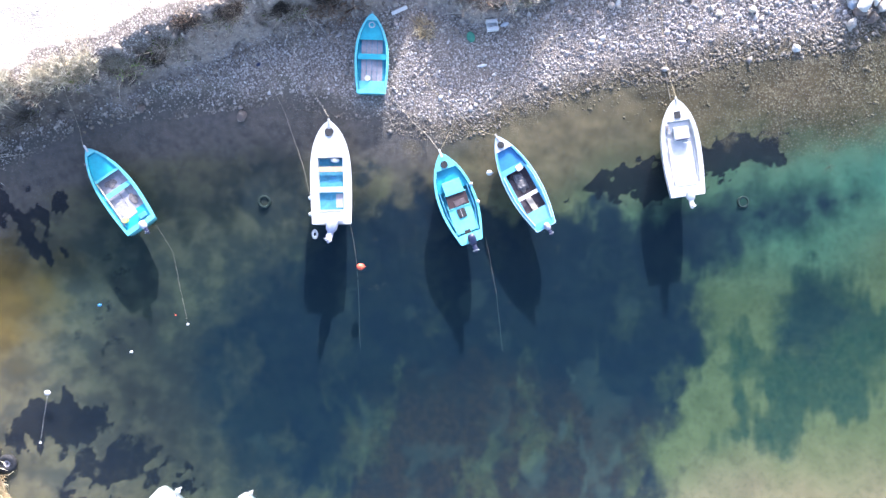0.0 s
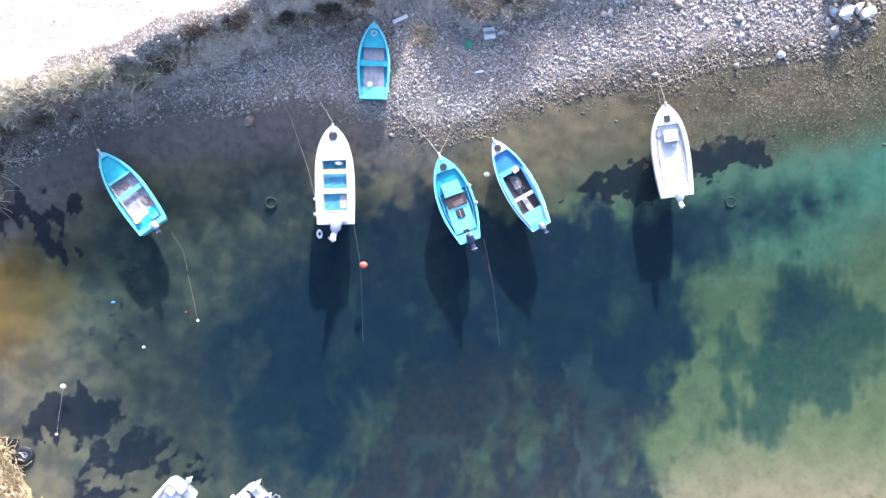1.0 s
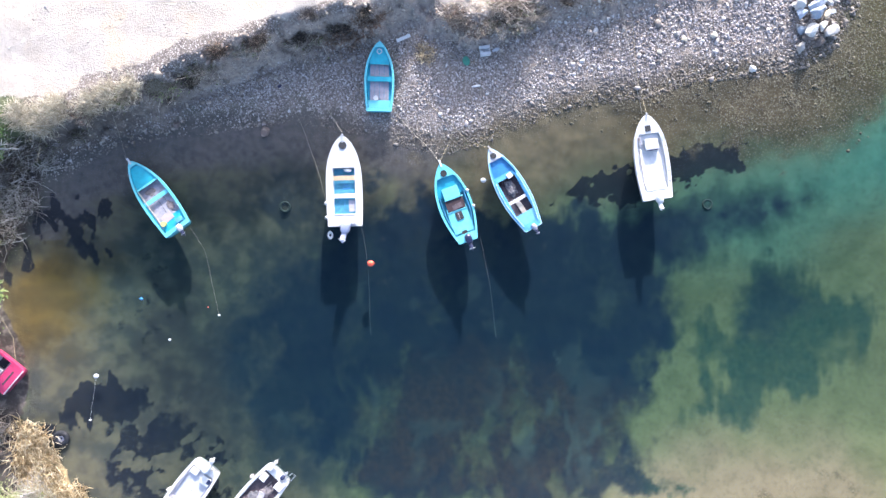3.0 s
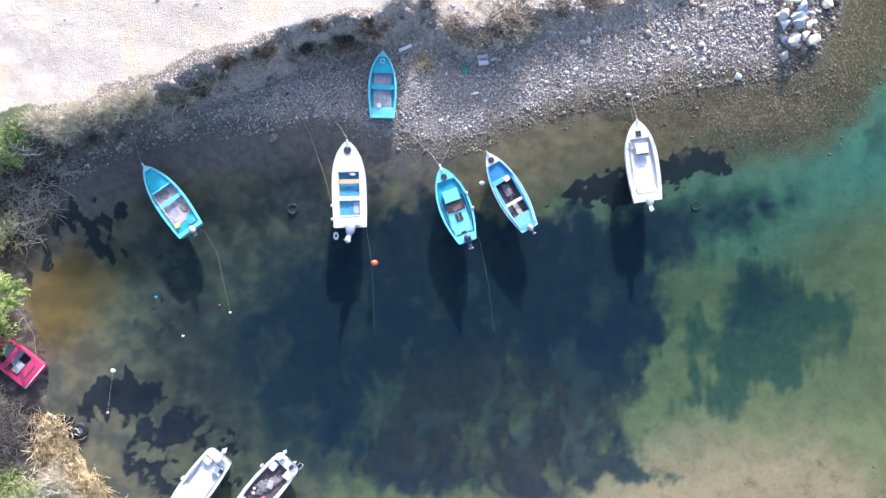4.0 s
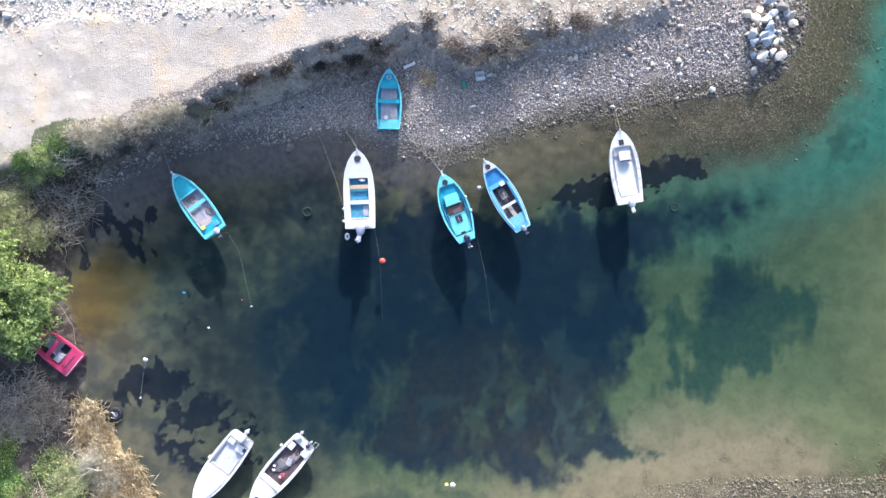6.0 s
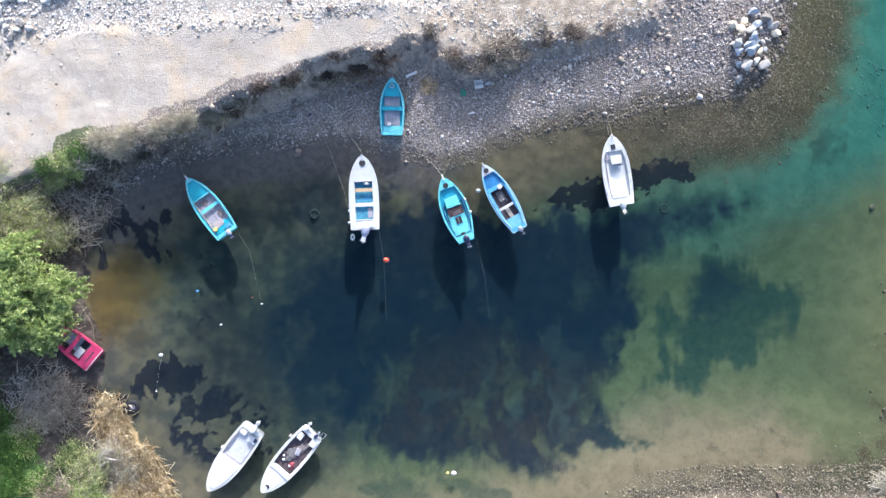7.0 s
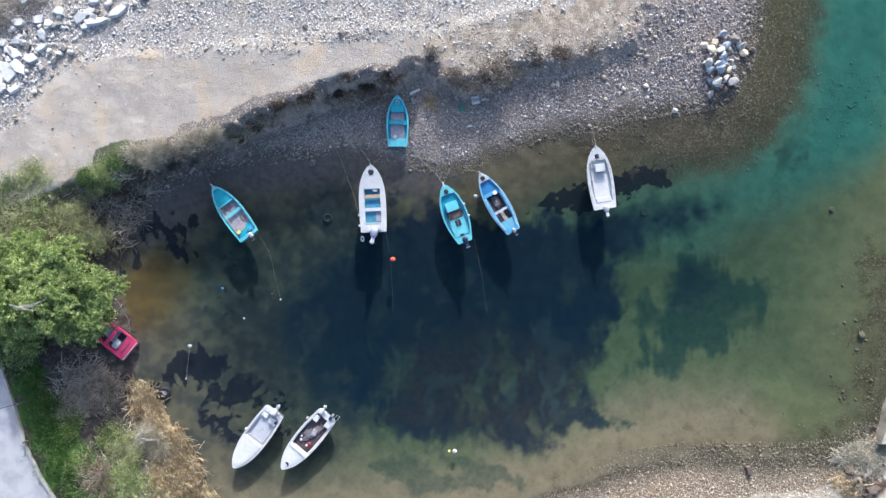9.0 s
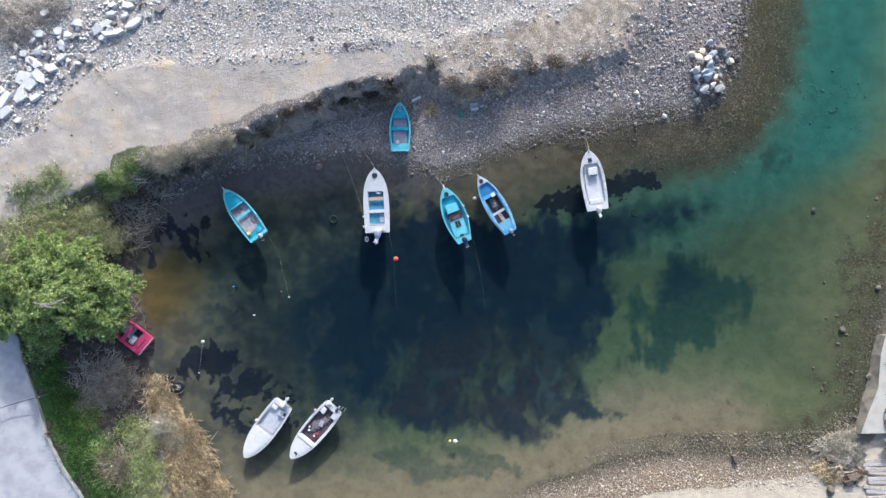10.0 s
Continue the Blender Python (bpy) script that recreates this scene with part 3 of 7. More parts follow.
def make_ground():
    xs, ys = spaced(-44, 44, 0.16, 1900, 18), spaced(-29, 30, 0.16, 1900, 18)
    X, Y = np.meshgrid(xs, ys)
    x, y = X.ravel(), Y.ravel()
    z = ground_z(x, y)
    nx, ny = len(xs), len(ys)
    i = (np.arange(ny - 1)[:, None] * nx + np.arange(nx - 1)[None, :]).ravel()
    quads = np.stack([i, i + 1, i + 1 + nx, i + nx], 1)
    me = bpy.data.meshes.new("ground")
    me.vertices.add(len(x)), me.loops.add(quads.size), me.polygons.add(len(quads))
    me.vertices.foreach_set("co", np.stack([x, y, z], 1).astype(np.float32).ravel())
    me.loops.foreach_set("vertex_index", quads.ravel().astype(np.int32))
    me.polygons.foreach_set("loop_start", np.arange(0, quads.size, 4, dtype=np.int32))
    me.update(calc_edges=True)
    d, pd, berm = inside(x, y, SHORE), inside(x, y, BANK), inside(x, y, BERM)
    wob = fbm(x, y, 0.6, 4, 31) - 0.5
    wx, wy = x + 2.0 * (fbm(x, y, 0.45, 4, 51) - 0.5), y + 2.0 * (fbm(x, y, 0.45, 4, 57) - 0.5)
    ragged = fbm(x, y, 1.1, 4, 53) - 0.5
    combed = fbm(x * 1.8, y * 0.45, 0.8, 4, 59) - 0.5         # the grass lies combed by the current, north to south

    def grown(shape, edge, rough, comb=0.0):
        return smooth01(0.5 + (inside(wx, wy, shape) + rough * ragged + comb * combed) / edge)

    meadow = inside(x, y, MEADOW)
    holes = smooth01((fbm(wx * 1.4, wy * 0.7, 0.42, 4, 41) - 0.5) / 0.2)
    weed = grown(MEADOW, np.interp(x, [-12, -4], [6.0, 1.8]) + 2.6 * smooth01((x - 9) / 4) * smooth01((y + 5) / 3) + 1.3 * smooth01((-5 - y) / 4), 2.0, 1.5) * np.interp(x, [-17, -7], [0.75, 1.0])
    weed = weed * (1 - holes * np.interp(y, [-14, -5, 0], [0.4, 0.25, 0.12]))
    weed = np.maximum(weed, grown(EAST_PATCH, 1.7, 1.6, 3.0) * np.interp(x + 0.5 * y, [13, 24, 29], [0.78, 0.78, 0.5]) * (1 - 0.35 * holes))
    weed = np.maximum(weed, grown(EAST_CORE, 2.2, 2.0) * 0.88)
    for shape, thick in SMALL_PATCHES:
        weed = np.maximum(weed, thick * grown(shape, 1.2, 2.4))
    wisps = grown(PALE_WISPS, 3.0, 2.0) * smooth01((fbm(wx * 1.3, wy * 0.6, 0.75, 5, 45) - 0.5) / 0.2) * 0.75
    wisps = np.maximum(wisps, 0.5 * smooth01(1 - np.hypot((x + 4.7 - 0.12 * np.sin(y * 1.3)) / 0.45, (y + 8.6) / 3.2)))
    wisps = np.maximum(wisps, 0.35 * smooth01((meadow - 1.0) / 2) * smooth01((fbm(wx, wy * 0.8, 0.6, 5, 47) - 0.6) / 0.14))
    clumps = np.zeros_like(x)
    for shape in WEED_CLUMPS:
        edge = inside(x + 0.5 * (wx - x), y + 0.5 * (wy - y), shape)
        strands = fbm(x, y, 2.4, 4, 35) if shape[0][0] > 0 else fbm(x * 1.9 + 0.6 * y, y * 0.55, 1.0, 5, 35)
        clumps = np.maximum(clumps, smooth01(0.5 + (edge + 2.6 * (strands - 0.5)) / 0.8))
    web = smooth01((np.abs(2 * fbm(wx, wy, 0.62, 4, 37) - 1) - 0.05) / 0.12)
    clumps = np.maximum(clumps, 0.75 * grown(SW_MOTTLE, 1.6, 2.0) * web * smooth01((fbm(x, y, 0.5, 3, 39) - 0.27) / 0.12))
    clumps = np.maximum(clumps, 0.5 * grown(WEST_MOTTLE, 2.0, 2.0) * smooth01((fbm(x, y, 1.5, 4, 49) - 0.56) / 0.1))
    out = apart_from(x, y, SHORE[26:45])
    up = apart_from(x, y, SHORE[:13])
    west = smooth01((-3.0 - x + 5 * wob + 5.0 * smooth01((y - 1) / 3)) / 7)
    shelf = np.where((x > 10) & (y > -2) & (up < out + 2), np.interp(x, [10, 20, 30], [1.5, 4.0, 5.0]), np.interp(x, [-22, -4, 1], [-1.3, -1.0, 0.6]))
    right = np.where((x > 26) & (y < 8), np.interp(x, [26, 34], [0, 4.0]), 0)
    south = np.where((y < -10) & (x > 5), np.interp(x, [5, 15, 30], [0.2, 1.4, 3.0]), 0)
    gravel = smooth01(0.5 - (d - np.maximum(np.maximum(shelf, np.where(right > 0, right, -9)), np.where(south > 0, south, -9)) + wob * 3.2) / np.where(d > 0.4, np.interp(x, [10, 18], [6.0, 9.5]), 2.5))
    gravel = gravel - smooth01(d / 0.8) * (0.22 + 1.3 * (fbm(x, y, 1.1, 4, 37) - 0.5))
    gravel = gravel * np.where(y < -6, np.interp(x, [1, 9], [0, 1]), np.interp(x, [-25.5, -23], [0, 1]))
    scrub = smooth01((-d + 0.45 + wob) / 0.6) * smooth01((-22.5 - x - 0.4 * np.clip(y - 2, 0, 20) + wob * 3) / 2)
    scrub = scrub * (1 - smooth01((y - 3) / 2) * smooth01((-27.5 - x) / 2))
    lawn = inside(x, y, TURF)
    for cx, cy, r in ((-26.5, -16.5, 2.0), (-36.5, 1.5, 2.0)):
        lawn = np.maximum(lawn, r - np.hypot(x - cx, y - cy))
    values = {
        "weed": weed,
        "clump": clumps,
        "mud": smooth01((2.6 - np.abs(d - 0.4) + wob * 2) / 1.6) * smooth01((1.0 - x + wob * 4) / 3) * (y > 2) * smooth01((x + 27) / 3),
        # the first term darkens the bank foot in the west, for its shade
        "humus_shade": np.maximum(0.75 * smooth01((-14 - x + wob * 4) / 5) * smooth01((0.9 - pd) / 0.8) * (y > 3), 1.0 * smooth01((-23.5 - x + wob * 3) / 2) * smooth01((np.interp(x, [-29, -26], [4.5, 8.0]) - y + wob * 3) / 2.5)),
        "olive": smooth01((x - 20) / 8),
        "brown": grown(BROWN_BED, 4.0, 3.0),
        "wisps": wisps,
        "lush": smooth01((x - 14.2 - 0.25 * y) / 2.5) * (1 - 0.6 * grown(EAST_CORE, 2.5, 2.0)) + smooth01((-15.2 - y) / 1.0) - smooth01((meadow + 0.5) / 1.5) * (y > -1),
        "cobble": smooth01((6.8 - up + 3 * wob) / 3.0) * smooth01((x - 8 + 6 * wob) / 12) * 0.75 + 0.35 * smooth01((5.5 - out + 4 * wob) / 5.5) * smooth01((x - 24) / 5) * (y < 6),
        "dim": west * smooth01((d + 0.6) / 0.9) * np.interp(y + 3 * wob, [-18.5, -14.5], [0.1, 1.0]),
        "cream": smooth01((-8 - y) / 4) * (1 - smooth01((d + 1.4 + wob) / 1.6)),
        "rubble": smooth01((pd + 0.3) / 0.8) * smooth01((x + 4 + wob * 8) / 6) * 0.62,
        "straw": smooth01((inside(x, y, REEDS) + 0.2 + wob) / 0.8),
        "silt": grown(WEST_SILT, 4.0, 3.0) * 0.85,
        "calm": smooth01((d - 0.2) / 1.5),
        "ochre": grown(OCHRE_BED, 3.0, 2.0),
        "shelf": smooth01((np.interp(x, [10, 20], [7.6, 6.6]) - up + 3 * wob) / 4.5) * smooth01((x + 6 + 3 * wob) / 4) * smooth01((31 - x) / 4) * (y > -2),
        # the next two lay the water's green and teal into the sand colour
        "water_green": smooth01((out - 2.0 + 2.5 * wob - np.interp(x, [8, 14, 24, 30], [0.0, 1.7, 1.2, -6.0])) / 5.0),
        "water_teal": smooth01((out - np.interp(y, [-8, -2, 4, 10], [17.0, 14.5, 7.0, -3.0]) + 3 * wob) / 11.0) * smooth01((d - 1.0) / 6.5) * np.interp(x, [4, 14, 24, 32], [0, 0.45, 0.75, 1.0]),
        "gravel": gravel,
        "wet": smooth01((d + 1.4 + wob) / 1.6),
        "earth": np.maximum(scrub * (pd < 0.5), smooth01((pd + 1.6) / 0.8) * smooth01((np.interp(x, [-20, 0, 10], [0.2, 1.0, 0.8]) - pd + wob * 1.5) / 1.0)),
        "track": np.maximum(np.maximum(smooth01((pd - np.interp(x, [-34, -24, -16, -10], [1.6, 1.5, 0.7, 0.1]) + wob * np.interp(x, [-24, -12], [2.5, 1.0])) / 1.0), 0.62 * smooth01((pd + 0.3) / 0.8) * (x < -28)), smooth01((-d - np.interp(x, [5, 20, 30], [3.4, 2.2, 1.2]) + wob) / 1.2) * (y < -8) * (x > -5)),
        "beach": smooth01((-d - np.interp(x, [5, 20, 30], [3.0, 2.2, 1.4]) + wob) / 1.0) * (y < -8) * (x > -8) * (x < 36),
        "berm": smooth01(0.5 + (berm + wob * 3) / 1.6) * smooth01(pd / 2),
        "turf": smooth01((lawn + 0.5 + wob * 5) / 1.6),
    }
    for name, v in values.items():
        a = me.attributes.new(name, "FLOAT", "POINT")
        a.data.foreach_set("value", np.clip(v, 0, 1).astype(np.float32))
    me.shade_smooth()
    me.materials.append(M_GROUND)
    return tagged(new("ground", me), "sea bed, shingle beach and pale earth bank round a cove", "ground", kind="structure")


make_ground()


def make_water():
    """The sheet of water; each of its points carries the depth below it."""
    xs, ys = spaced(-44, 46, 0.4, 1900, 14), spaced(-29, 30, 0.4, 1900, 14)
    X, Y = np.meshgrid(xs, ys)
    x, y = X.ravel(), Y.ravel()
    nx, ny = len(xs), len(ys)
    i = (np.arange(ny - 1)[:, None] * nx + np.arange(nx - 1)[None, :]).ravel()
    quads = np.stack([i, i + 1, i + 1 + nx, i + nx], 1)
    me = bpy.data.meshes.new("water")
    me.vertices.add(len(x)), me.loops.add(quads.size), me.polygons.add(len(quads))
    me.vertices.foreach_set("co", np.stack([x, y, np.zeros_like(x)], 1).astype(np.float32).ravel())
    me.loops.foreach_set("vertex_index", quads.ravel().astype(np.int32))
    me.polygons.foreach_set("loop_start", np.arange(0, quads.size, 4, dtype=np.int32))
    me.update(calc_edges=True)
    a = me.attributes.new("depth", "FLOAT", "POINT")
    a.data.foreach_set("value", np.maximum(-ground_z(x, y), 0).astype(np.float32))
    me.materials.append(M_WATER)
    return new("water", me)


water = make_water()
water.visible_shadow = False
tagged(water, "still clear sea water over sand and sea grass", "water", kind="structure")


# ---- boats ----
class Hull:
    """The lines of a small boat. Local x runs from the stern (0) to the bow (length), z is 0 at the waterline."""

    def __init__(self, length, beam, stern, h_stern, h_bow, full=0.42, rim=0.09, s0=0.08, s1=0.9, well=None, bow=(2.25, 0.8)):
        self.L, self.B, self.stern, self.h0, self.h1, self.full = length, beam, stern, h_stern, h_bow, full
        self.rim, self.s0, self.s1, self.well, self.bow = rim, s0, s1, well, bow
        self.N = 26
        self.S = [1 - (1 - i / self.N) ** 1.35 for i in range(self.N + 1)]

    def half(self, s):
        k = self.full
        if s < k:
            f = self.stern + (1 - self.stern) * math.sin(s / k * math.pi / 2)
        else:
            f = max(1 - ((s - k) / (1 - k)) ** self.bow[0], 0.0) ** self.bow[1]
        return max(self.B / 2 * f, 0.018)

    def sheer(self, s):
        return self.h0 + (self.h1 - self.h0) * s ** 2.2

    def inner(self, s):
        w = self.half(s) - self.rim
        if self.well:
            w = min(w, self.well)
        return max(w, 0.01)

    def outer_mesh(self, depth=0.22):
        bm, rows = bmesh.new(), []
        for s in self.S:
            w, top = self.half(s), self.sheer(s)
            keel = -depth + (top + depth) * max(0, (s - 0.72) / 0.28) ** 2.6 * 0.75
            x = self.L * s
            prof = [(1.0, top), (0.985, top * 0.55 + keel * 0.45), (0.86, top * 0.18 + keel * 0.82), (0.5, keel + 0.03), (0.0, keel)]
            side = [Vector((x - (top - z) * 0.28 * max(0, (s - 0.6) / 0.4), w * k, z)) for k, z in prof]
            rows.append([bm.verts.new(v) for v in side] + [bm.verts.new(Vector((v.x, -v.y, v.z))) for v in side[-2::-1]])
        for a, b in zip(rows, rows[1:]):
            for j in range(len(a) - 1):
                bm.faces.new((a[j], a[j + 1], b[j + 1], b[j]))
        bm.faces.new(rows[0])
        bm.faces.new(rows[-1])
        return bm

    def strip(self, lo, hi, width, height, bm=None, thick=0.0):
        """A sheet across the boat from s=lo to s=hi."""
        bm = bm or bmesh.new()
        stations = [lo] + [s for s in self.S if lo + 0.005 < s < hi - 0.005] + [hi]
        rows = []
        for s in stations:
            w, z = width(s), height(s)
            rows.append([bm.verts.new((self.L * s, y, z + c)) for y, c in ((-w, 0), (-w * 0.5, 0.012), (0, 0.016), (w * 0.5, 0.012), (w, 0))])
        for a, b in zip(rows, rows[1:]):
            for j in range(4):
                bm.faces.new((a[j], a[j + 1], b[j + 1], b[j]))
        if thick:
            bmesh.ops.recalc_face_normals(bm, faces=bm.faces)
            bmesh.ops.solidify(bm, geom=bm.faces[:], thickness=thick)
        return bm

    def deck_mesh(self):
        """The rim and side decks, with the closed deck before and behind the open well."""
        bm = bmesh.new()
        self.strip(0, self.s0, self.half, self.sheer, bm)
        self.strip(self.s1, 1.0, self.half, self.sheer, bm)
        stations = [self.s0] + [s for s in self.S if self.s0 + 0.005 < s < self.s1 - 0.005] + [self.s1]
        for side in (-1, 1):
            rows = [[bm.verts.new((self.L * s, side * y, self.sheer(s))) for y in (self.inner(s), self.half(s))] for s in stations]
            for a, b in zip(rows, rows[1:]):
                bm.faces.new((a[0], a[1], b[1], b[0]))
        return bm

    def liner_mesh(self, floor):
        """The inner walls of the well, down to the floor."""
        bm = bmesh.new()
        stations = [self.s0] + [s for s in self.S if self.s0 + 0.005 < s < self.s1 - 0.005] + [self.s1]
        ends = []
        for side in (-1, 1):
            rows = [[bm.verts.new((self.L * s, side * self.inner(s) * k, z)) for k, z in ((1, self.sheer(s) - 0.002), (0.985, (self.sheer(s) + floor) / 2), (0.95, floor))] for s in stations]
            for a, b in zip(rows, rows[1:]):
                for j in range(2):
                    bm.faces.new((a[j], a[j + 1], b[j + 1], b[j]))
            ends.append((rows[0], rows[-1]))
        for e in (0, 1):
            a, b = ends[0][e], ends[1][e]
            for j in range(2):
                bm.faces.new((a[j], a[j + 1], b[j + 1], b[j]))
        return bm

    def rail_mesh(self, r=0.03, drop=0.02):
        bm = bmesh.new()
        for side in (-1, 1):
            add_tube(bm, [(self.L * s, side * (self.half(s) + r * 0.3), self.sheer(s) - drop) for s in self.S], r, 6)
        add_tube(bm, [(0, -self.half(0), self.sheer(0) - drop), (0, self.half(0), self.sheer(0) - drop)], r, 6)
        return bm

    def bench(self, s, depth, drop, thick=0.035):
        """A plank across the well."""
        bm = bmesh.new()
        w = min(self.inner(s - depth / 2 / self.L), self.inner(s + depth / 2 / self.L)) * 0.985
        return add_box(bm, (depth, 2 * w, thick), pose(self.L * s, 0, self.sheer(s) - drop - thick / 2), 0.008)


def outboard(parent, m, cowl, leg, size=1.0, label="outboard motor tilted up out of the water"):
    """An outboard motor, tilted up: the cowling over the transom, the leg pointing aft."""
    k = size
    motor = part("outboard_motor", ball((0.56 * k, 0.4 * k, 0.44 * k), pose(0.02, 0, 0.16 * k, 0, -12, 0), 3, 0.72), cowl, parent, label, m, smooth=True)
    bm = box((0.4 * k, 0.2 * k, 0.2 * k), pose(-0.3 * k, 0, 0.14 * k, 0, 10, 0), 0.05 * k)
    add_box(bm, (0.24 * k, 0.22 * k, 0.02 * k), pose(-0.48 * k, 0, 0.24 * k, 0, 10, 0), 0.006)
    part("leg", bm, leg, motor)
    bm = bmesh.new()
    add_tube(bm, [(-0.52 * k, 0, 0.42 * k), (-0.62 * k, 0, 0.18 * k), (-0.58 * k, 0, -0.02 * k)], 0.065 * k, 8, 0.5)
    part("gearcase", bm, leg, motor)
    bm = bmesh.new()
    for i in range(3):
        add_box(bm, (0.03 * k, 0.07 * k, 0.16 * k), pose(-0.54 * k, 0, 0.4 * k, 120 * i, 0, 0) @ pose(0, 0, 0.09 * k, 0, 0, 35), 0.01 * k)
    part("propeller", bm, M_STEEL, motor)
    bm = box((0.16 * k, 0.24 * k, 0.26 * k), pose(0.02, 0, -0.08 * k), 0.02)
    part("clamp", bm, M_STEEL, motor)
    return motor


def boat_shell(h, m, label, hull, rim, liner, floor, floor_z, rail=None, name="boat"):
    """Hull, deck, well and rub rail of one boat under an Empty at its waterline."""
    b = thing(name, m, label, "boat")
    part("hull", h.outer_mesh(), hull, b, smooth=True)
    part("deck", h.deck_mesh(), rim, b)
    part("well_liner", h.liner_mesh(floor_z), liner, b)
    part("floor", h.strip(h.s0 + 0.004, h.s1 - 0.004, lambda s: h.inner(s) * 0.955, lambda s: floor_z, thick=0.02), floor, b)
    part("rub_rail", h.rail_mesh(), rail or rim, b)
    return b


def hatch(parent, x, y, z, r=0.17, material=None):
    ring = part("hatch", disc(r, 0.03, pose(x, y, z + 0.02)), material or M_BLACK, parent, "black round deck hatch")
    part("hatch_rim", torus(r, 0.02, pose(x, y, z + 0.025), 24, 6), M_BLACK, ring)


def cleat(parent, x, y, z, turn=0):
    bm = box((0.2, 0.035, 0.03), pose(x, y, z + 0.07, 0, 0, turn), 0.01)
    add_box(bm, (0.05, 0.05, 0.07), pose(x, y, z + 0.03, 0, 0, turn))
    part("cleat", bm, M_STEEL, parent)


def fender(parent, x, y, z, lie=0, material=None):
    f = part("fender", ball((0.2, 0.2, 0.5), pose(x, y, z, lie, 0, 0), 2, 0.8), material or M_OFFWHITE, parent, "small white hanging fender", smooth=True)
    part("fender_line", tube([(x, y, z + 0.2), (x, y * 0.97, z + 0.42)], 0.012, 5), M_ROPE, f)


def stem_head(parent, h, material, out=0.2):
    x, z = h.L, h.h1
    bm = box((out + 0.18, 0.1, 0.06), pose(x + out / 2 - 0.1, 0, z + 0.03), 0.012)
    add_disc(bm, 0.05, 0.1, pose(x + out - 0.02, 0, z + 0.03, 90, 0, 0), 10)
    part("bow_roller", bm, material, parent)


def afloat(stern_x, stern_y, heading, z=0.0, pitch=0.0, roll=0.0):
    return pose(stern_x, stern_y, z, roll, pitch, heading)


def lump(size, m, seed):
    """A slack heap of net or canvas with an uneven outline."""
    bm = ball(size, None, 3, 0.85)
    off = Vector((seed * 7.1, seed * 3.3, 0))
    for v in bm.verts:
        k = 1 + 0.55 * noise.noise(Vector((v.co.x * 4, v.co.y * 4, 0)) + off)
        v.co.x, v.co.y = v.co.x * k, v.co.y * k
        v.co.z *= 1 + 0.9 * noise.noise(v.co * 7 + off)
    bmesh.ops.transform(bm, matrix=m, verts=bm.verts)
    return bm


# a turquoise open boat with grey floor boards
h = Hull(4.98, 1.9, 0.88, 0.52, 0.8, 0.36, 0.1, 0.05, 0.93, bow=(2.5, 0.8))
b = boat_shell(h, afloat(-16.30, 2.50, 124.8), "pale turquoise open fishing boat with grey floor boards, moored afloat", M_TURQ_PALE, M_TURQ_PALE, M_TURQ, M_GREYLILAC, 0.24)
part("foredeck", h.strip(0.67, 0.925, lambda s: h.inner(s) * 0.97, lambda s: h.sheer(s) - 0.1, thick=0.03), M_TURQ, b)
part("fore_bench", h.bench(0.66, 0.12, 0.07), M_TURQ_PALE, b)
part("thwart", h.bench(0.47, 0.26, 0.1), M_TURQ_PALE, b)
part("stern_bench", h.strip(0.055, 0.2, lambda s: h.inner(s) * 0.97, lambda s: h.sheer(s) - 0.12, thick=0.03), M_TURQ, b)
part("side_bench", box((2.9, 0.1, 0.03), pose(2.0, 0.72, 0.40), 0.01), M_GREYLILAC, b)
part("oar", tube([(0.7, 0.66, 0.46), (3.3, 0.7, 0.52)], 0.03, 6), M_DRIFT, b, "weathered wooden oar")
part("oar_blade", box((0.6, 0.14, 0.02), pose(3.5, 0.7, 0.53), 0.01), M_DRIFT, b)
part("board", box((0.5, 0.72, 0.04), pose(1.0, 0.12, 0.42, 0, 0, 4), 0.01), M_PINKBOARD, b, "worn pinkish-white board")
part("floor_seam", box((1.5, 0.02, 0.012), pose(1.9, 0.05, 0.275)), M_GREYDARK, b)
part("floor_seam", box((1.5, 0.02, 0.012), pose(1.9, -0.35, 0.275)), M_GREYDARK, b)
part("bucket", tube([(0.75, 0.5, 0.4), (0.75, 0.5, 0.62)], 0.15, 12), M_YELLOW, b, "cream plastic bucket")
part("fishing_net", lump((0.6, 0.42, 0.05), pose(1.55, -0.42, 0.285), 1), M_NETBROWN, b, "dark heap of fishing net")
part("fishing_net", lump((0.42, 0.66, 0.05), pose(2.9, 0.1, 0.28), 2), M_NETBROWN, b)
part("fuel_tank", box((0.3, 0.42, 0.22), pose(0.45, -0.42, 0.5), 0.04), M_SKYBLUE, b)
cleat(b, 4.3, 0.5, h.sheer(0.85), 20), cleat(b, 1.2, -0.86, h.sheer(0.24))
stem_head(b, h, M_PALEGREY)
outboard(b, pose(-0.03, -0.18, 0.5), M_PALEGREY, M_NAVY, 0.85)

# a white decked boat with two blue wells
h = Hull(5.36, 2.12, 0.94, 0.62, 0.95, 0.36, 0.1, 0.136, 0.65, 0.66, (3.0, 0.72))
b = boat_shell(h, afloat(-6.18, 2.64, 91.4), "white decked motor boat with blue matted wells, moored afloat", M_WHITE, M_WHITE, M_WHITE, M_BLUEMAT, 0.47)
part("bridge_deck", h.bench(0.337, 0.27, -0.02, 0.06), M_WHITE, b)
part("plank_seat", h.bench(0.536, 0.27, 0.0, 0.04), M_WOOD, b, "tan plywood seat")
part("well_frame", box((0.08, 1.3, 0.04), pose(0.69, 0, h.sheer(0.14) + 0.03), 0.01), M_WHITE, b)
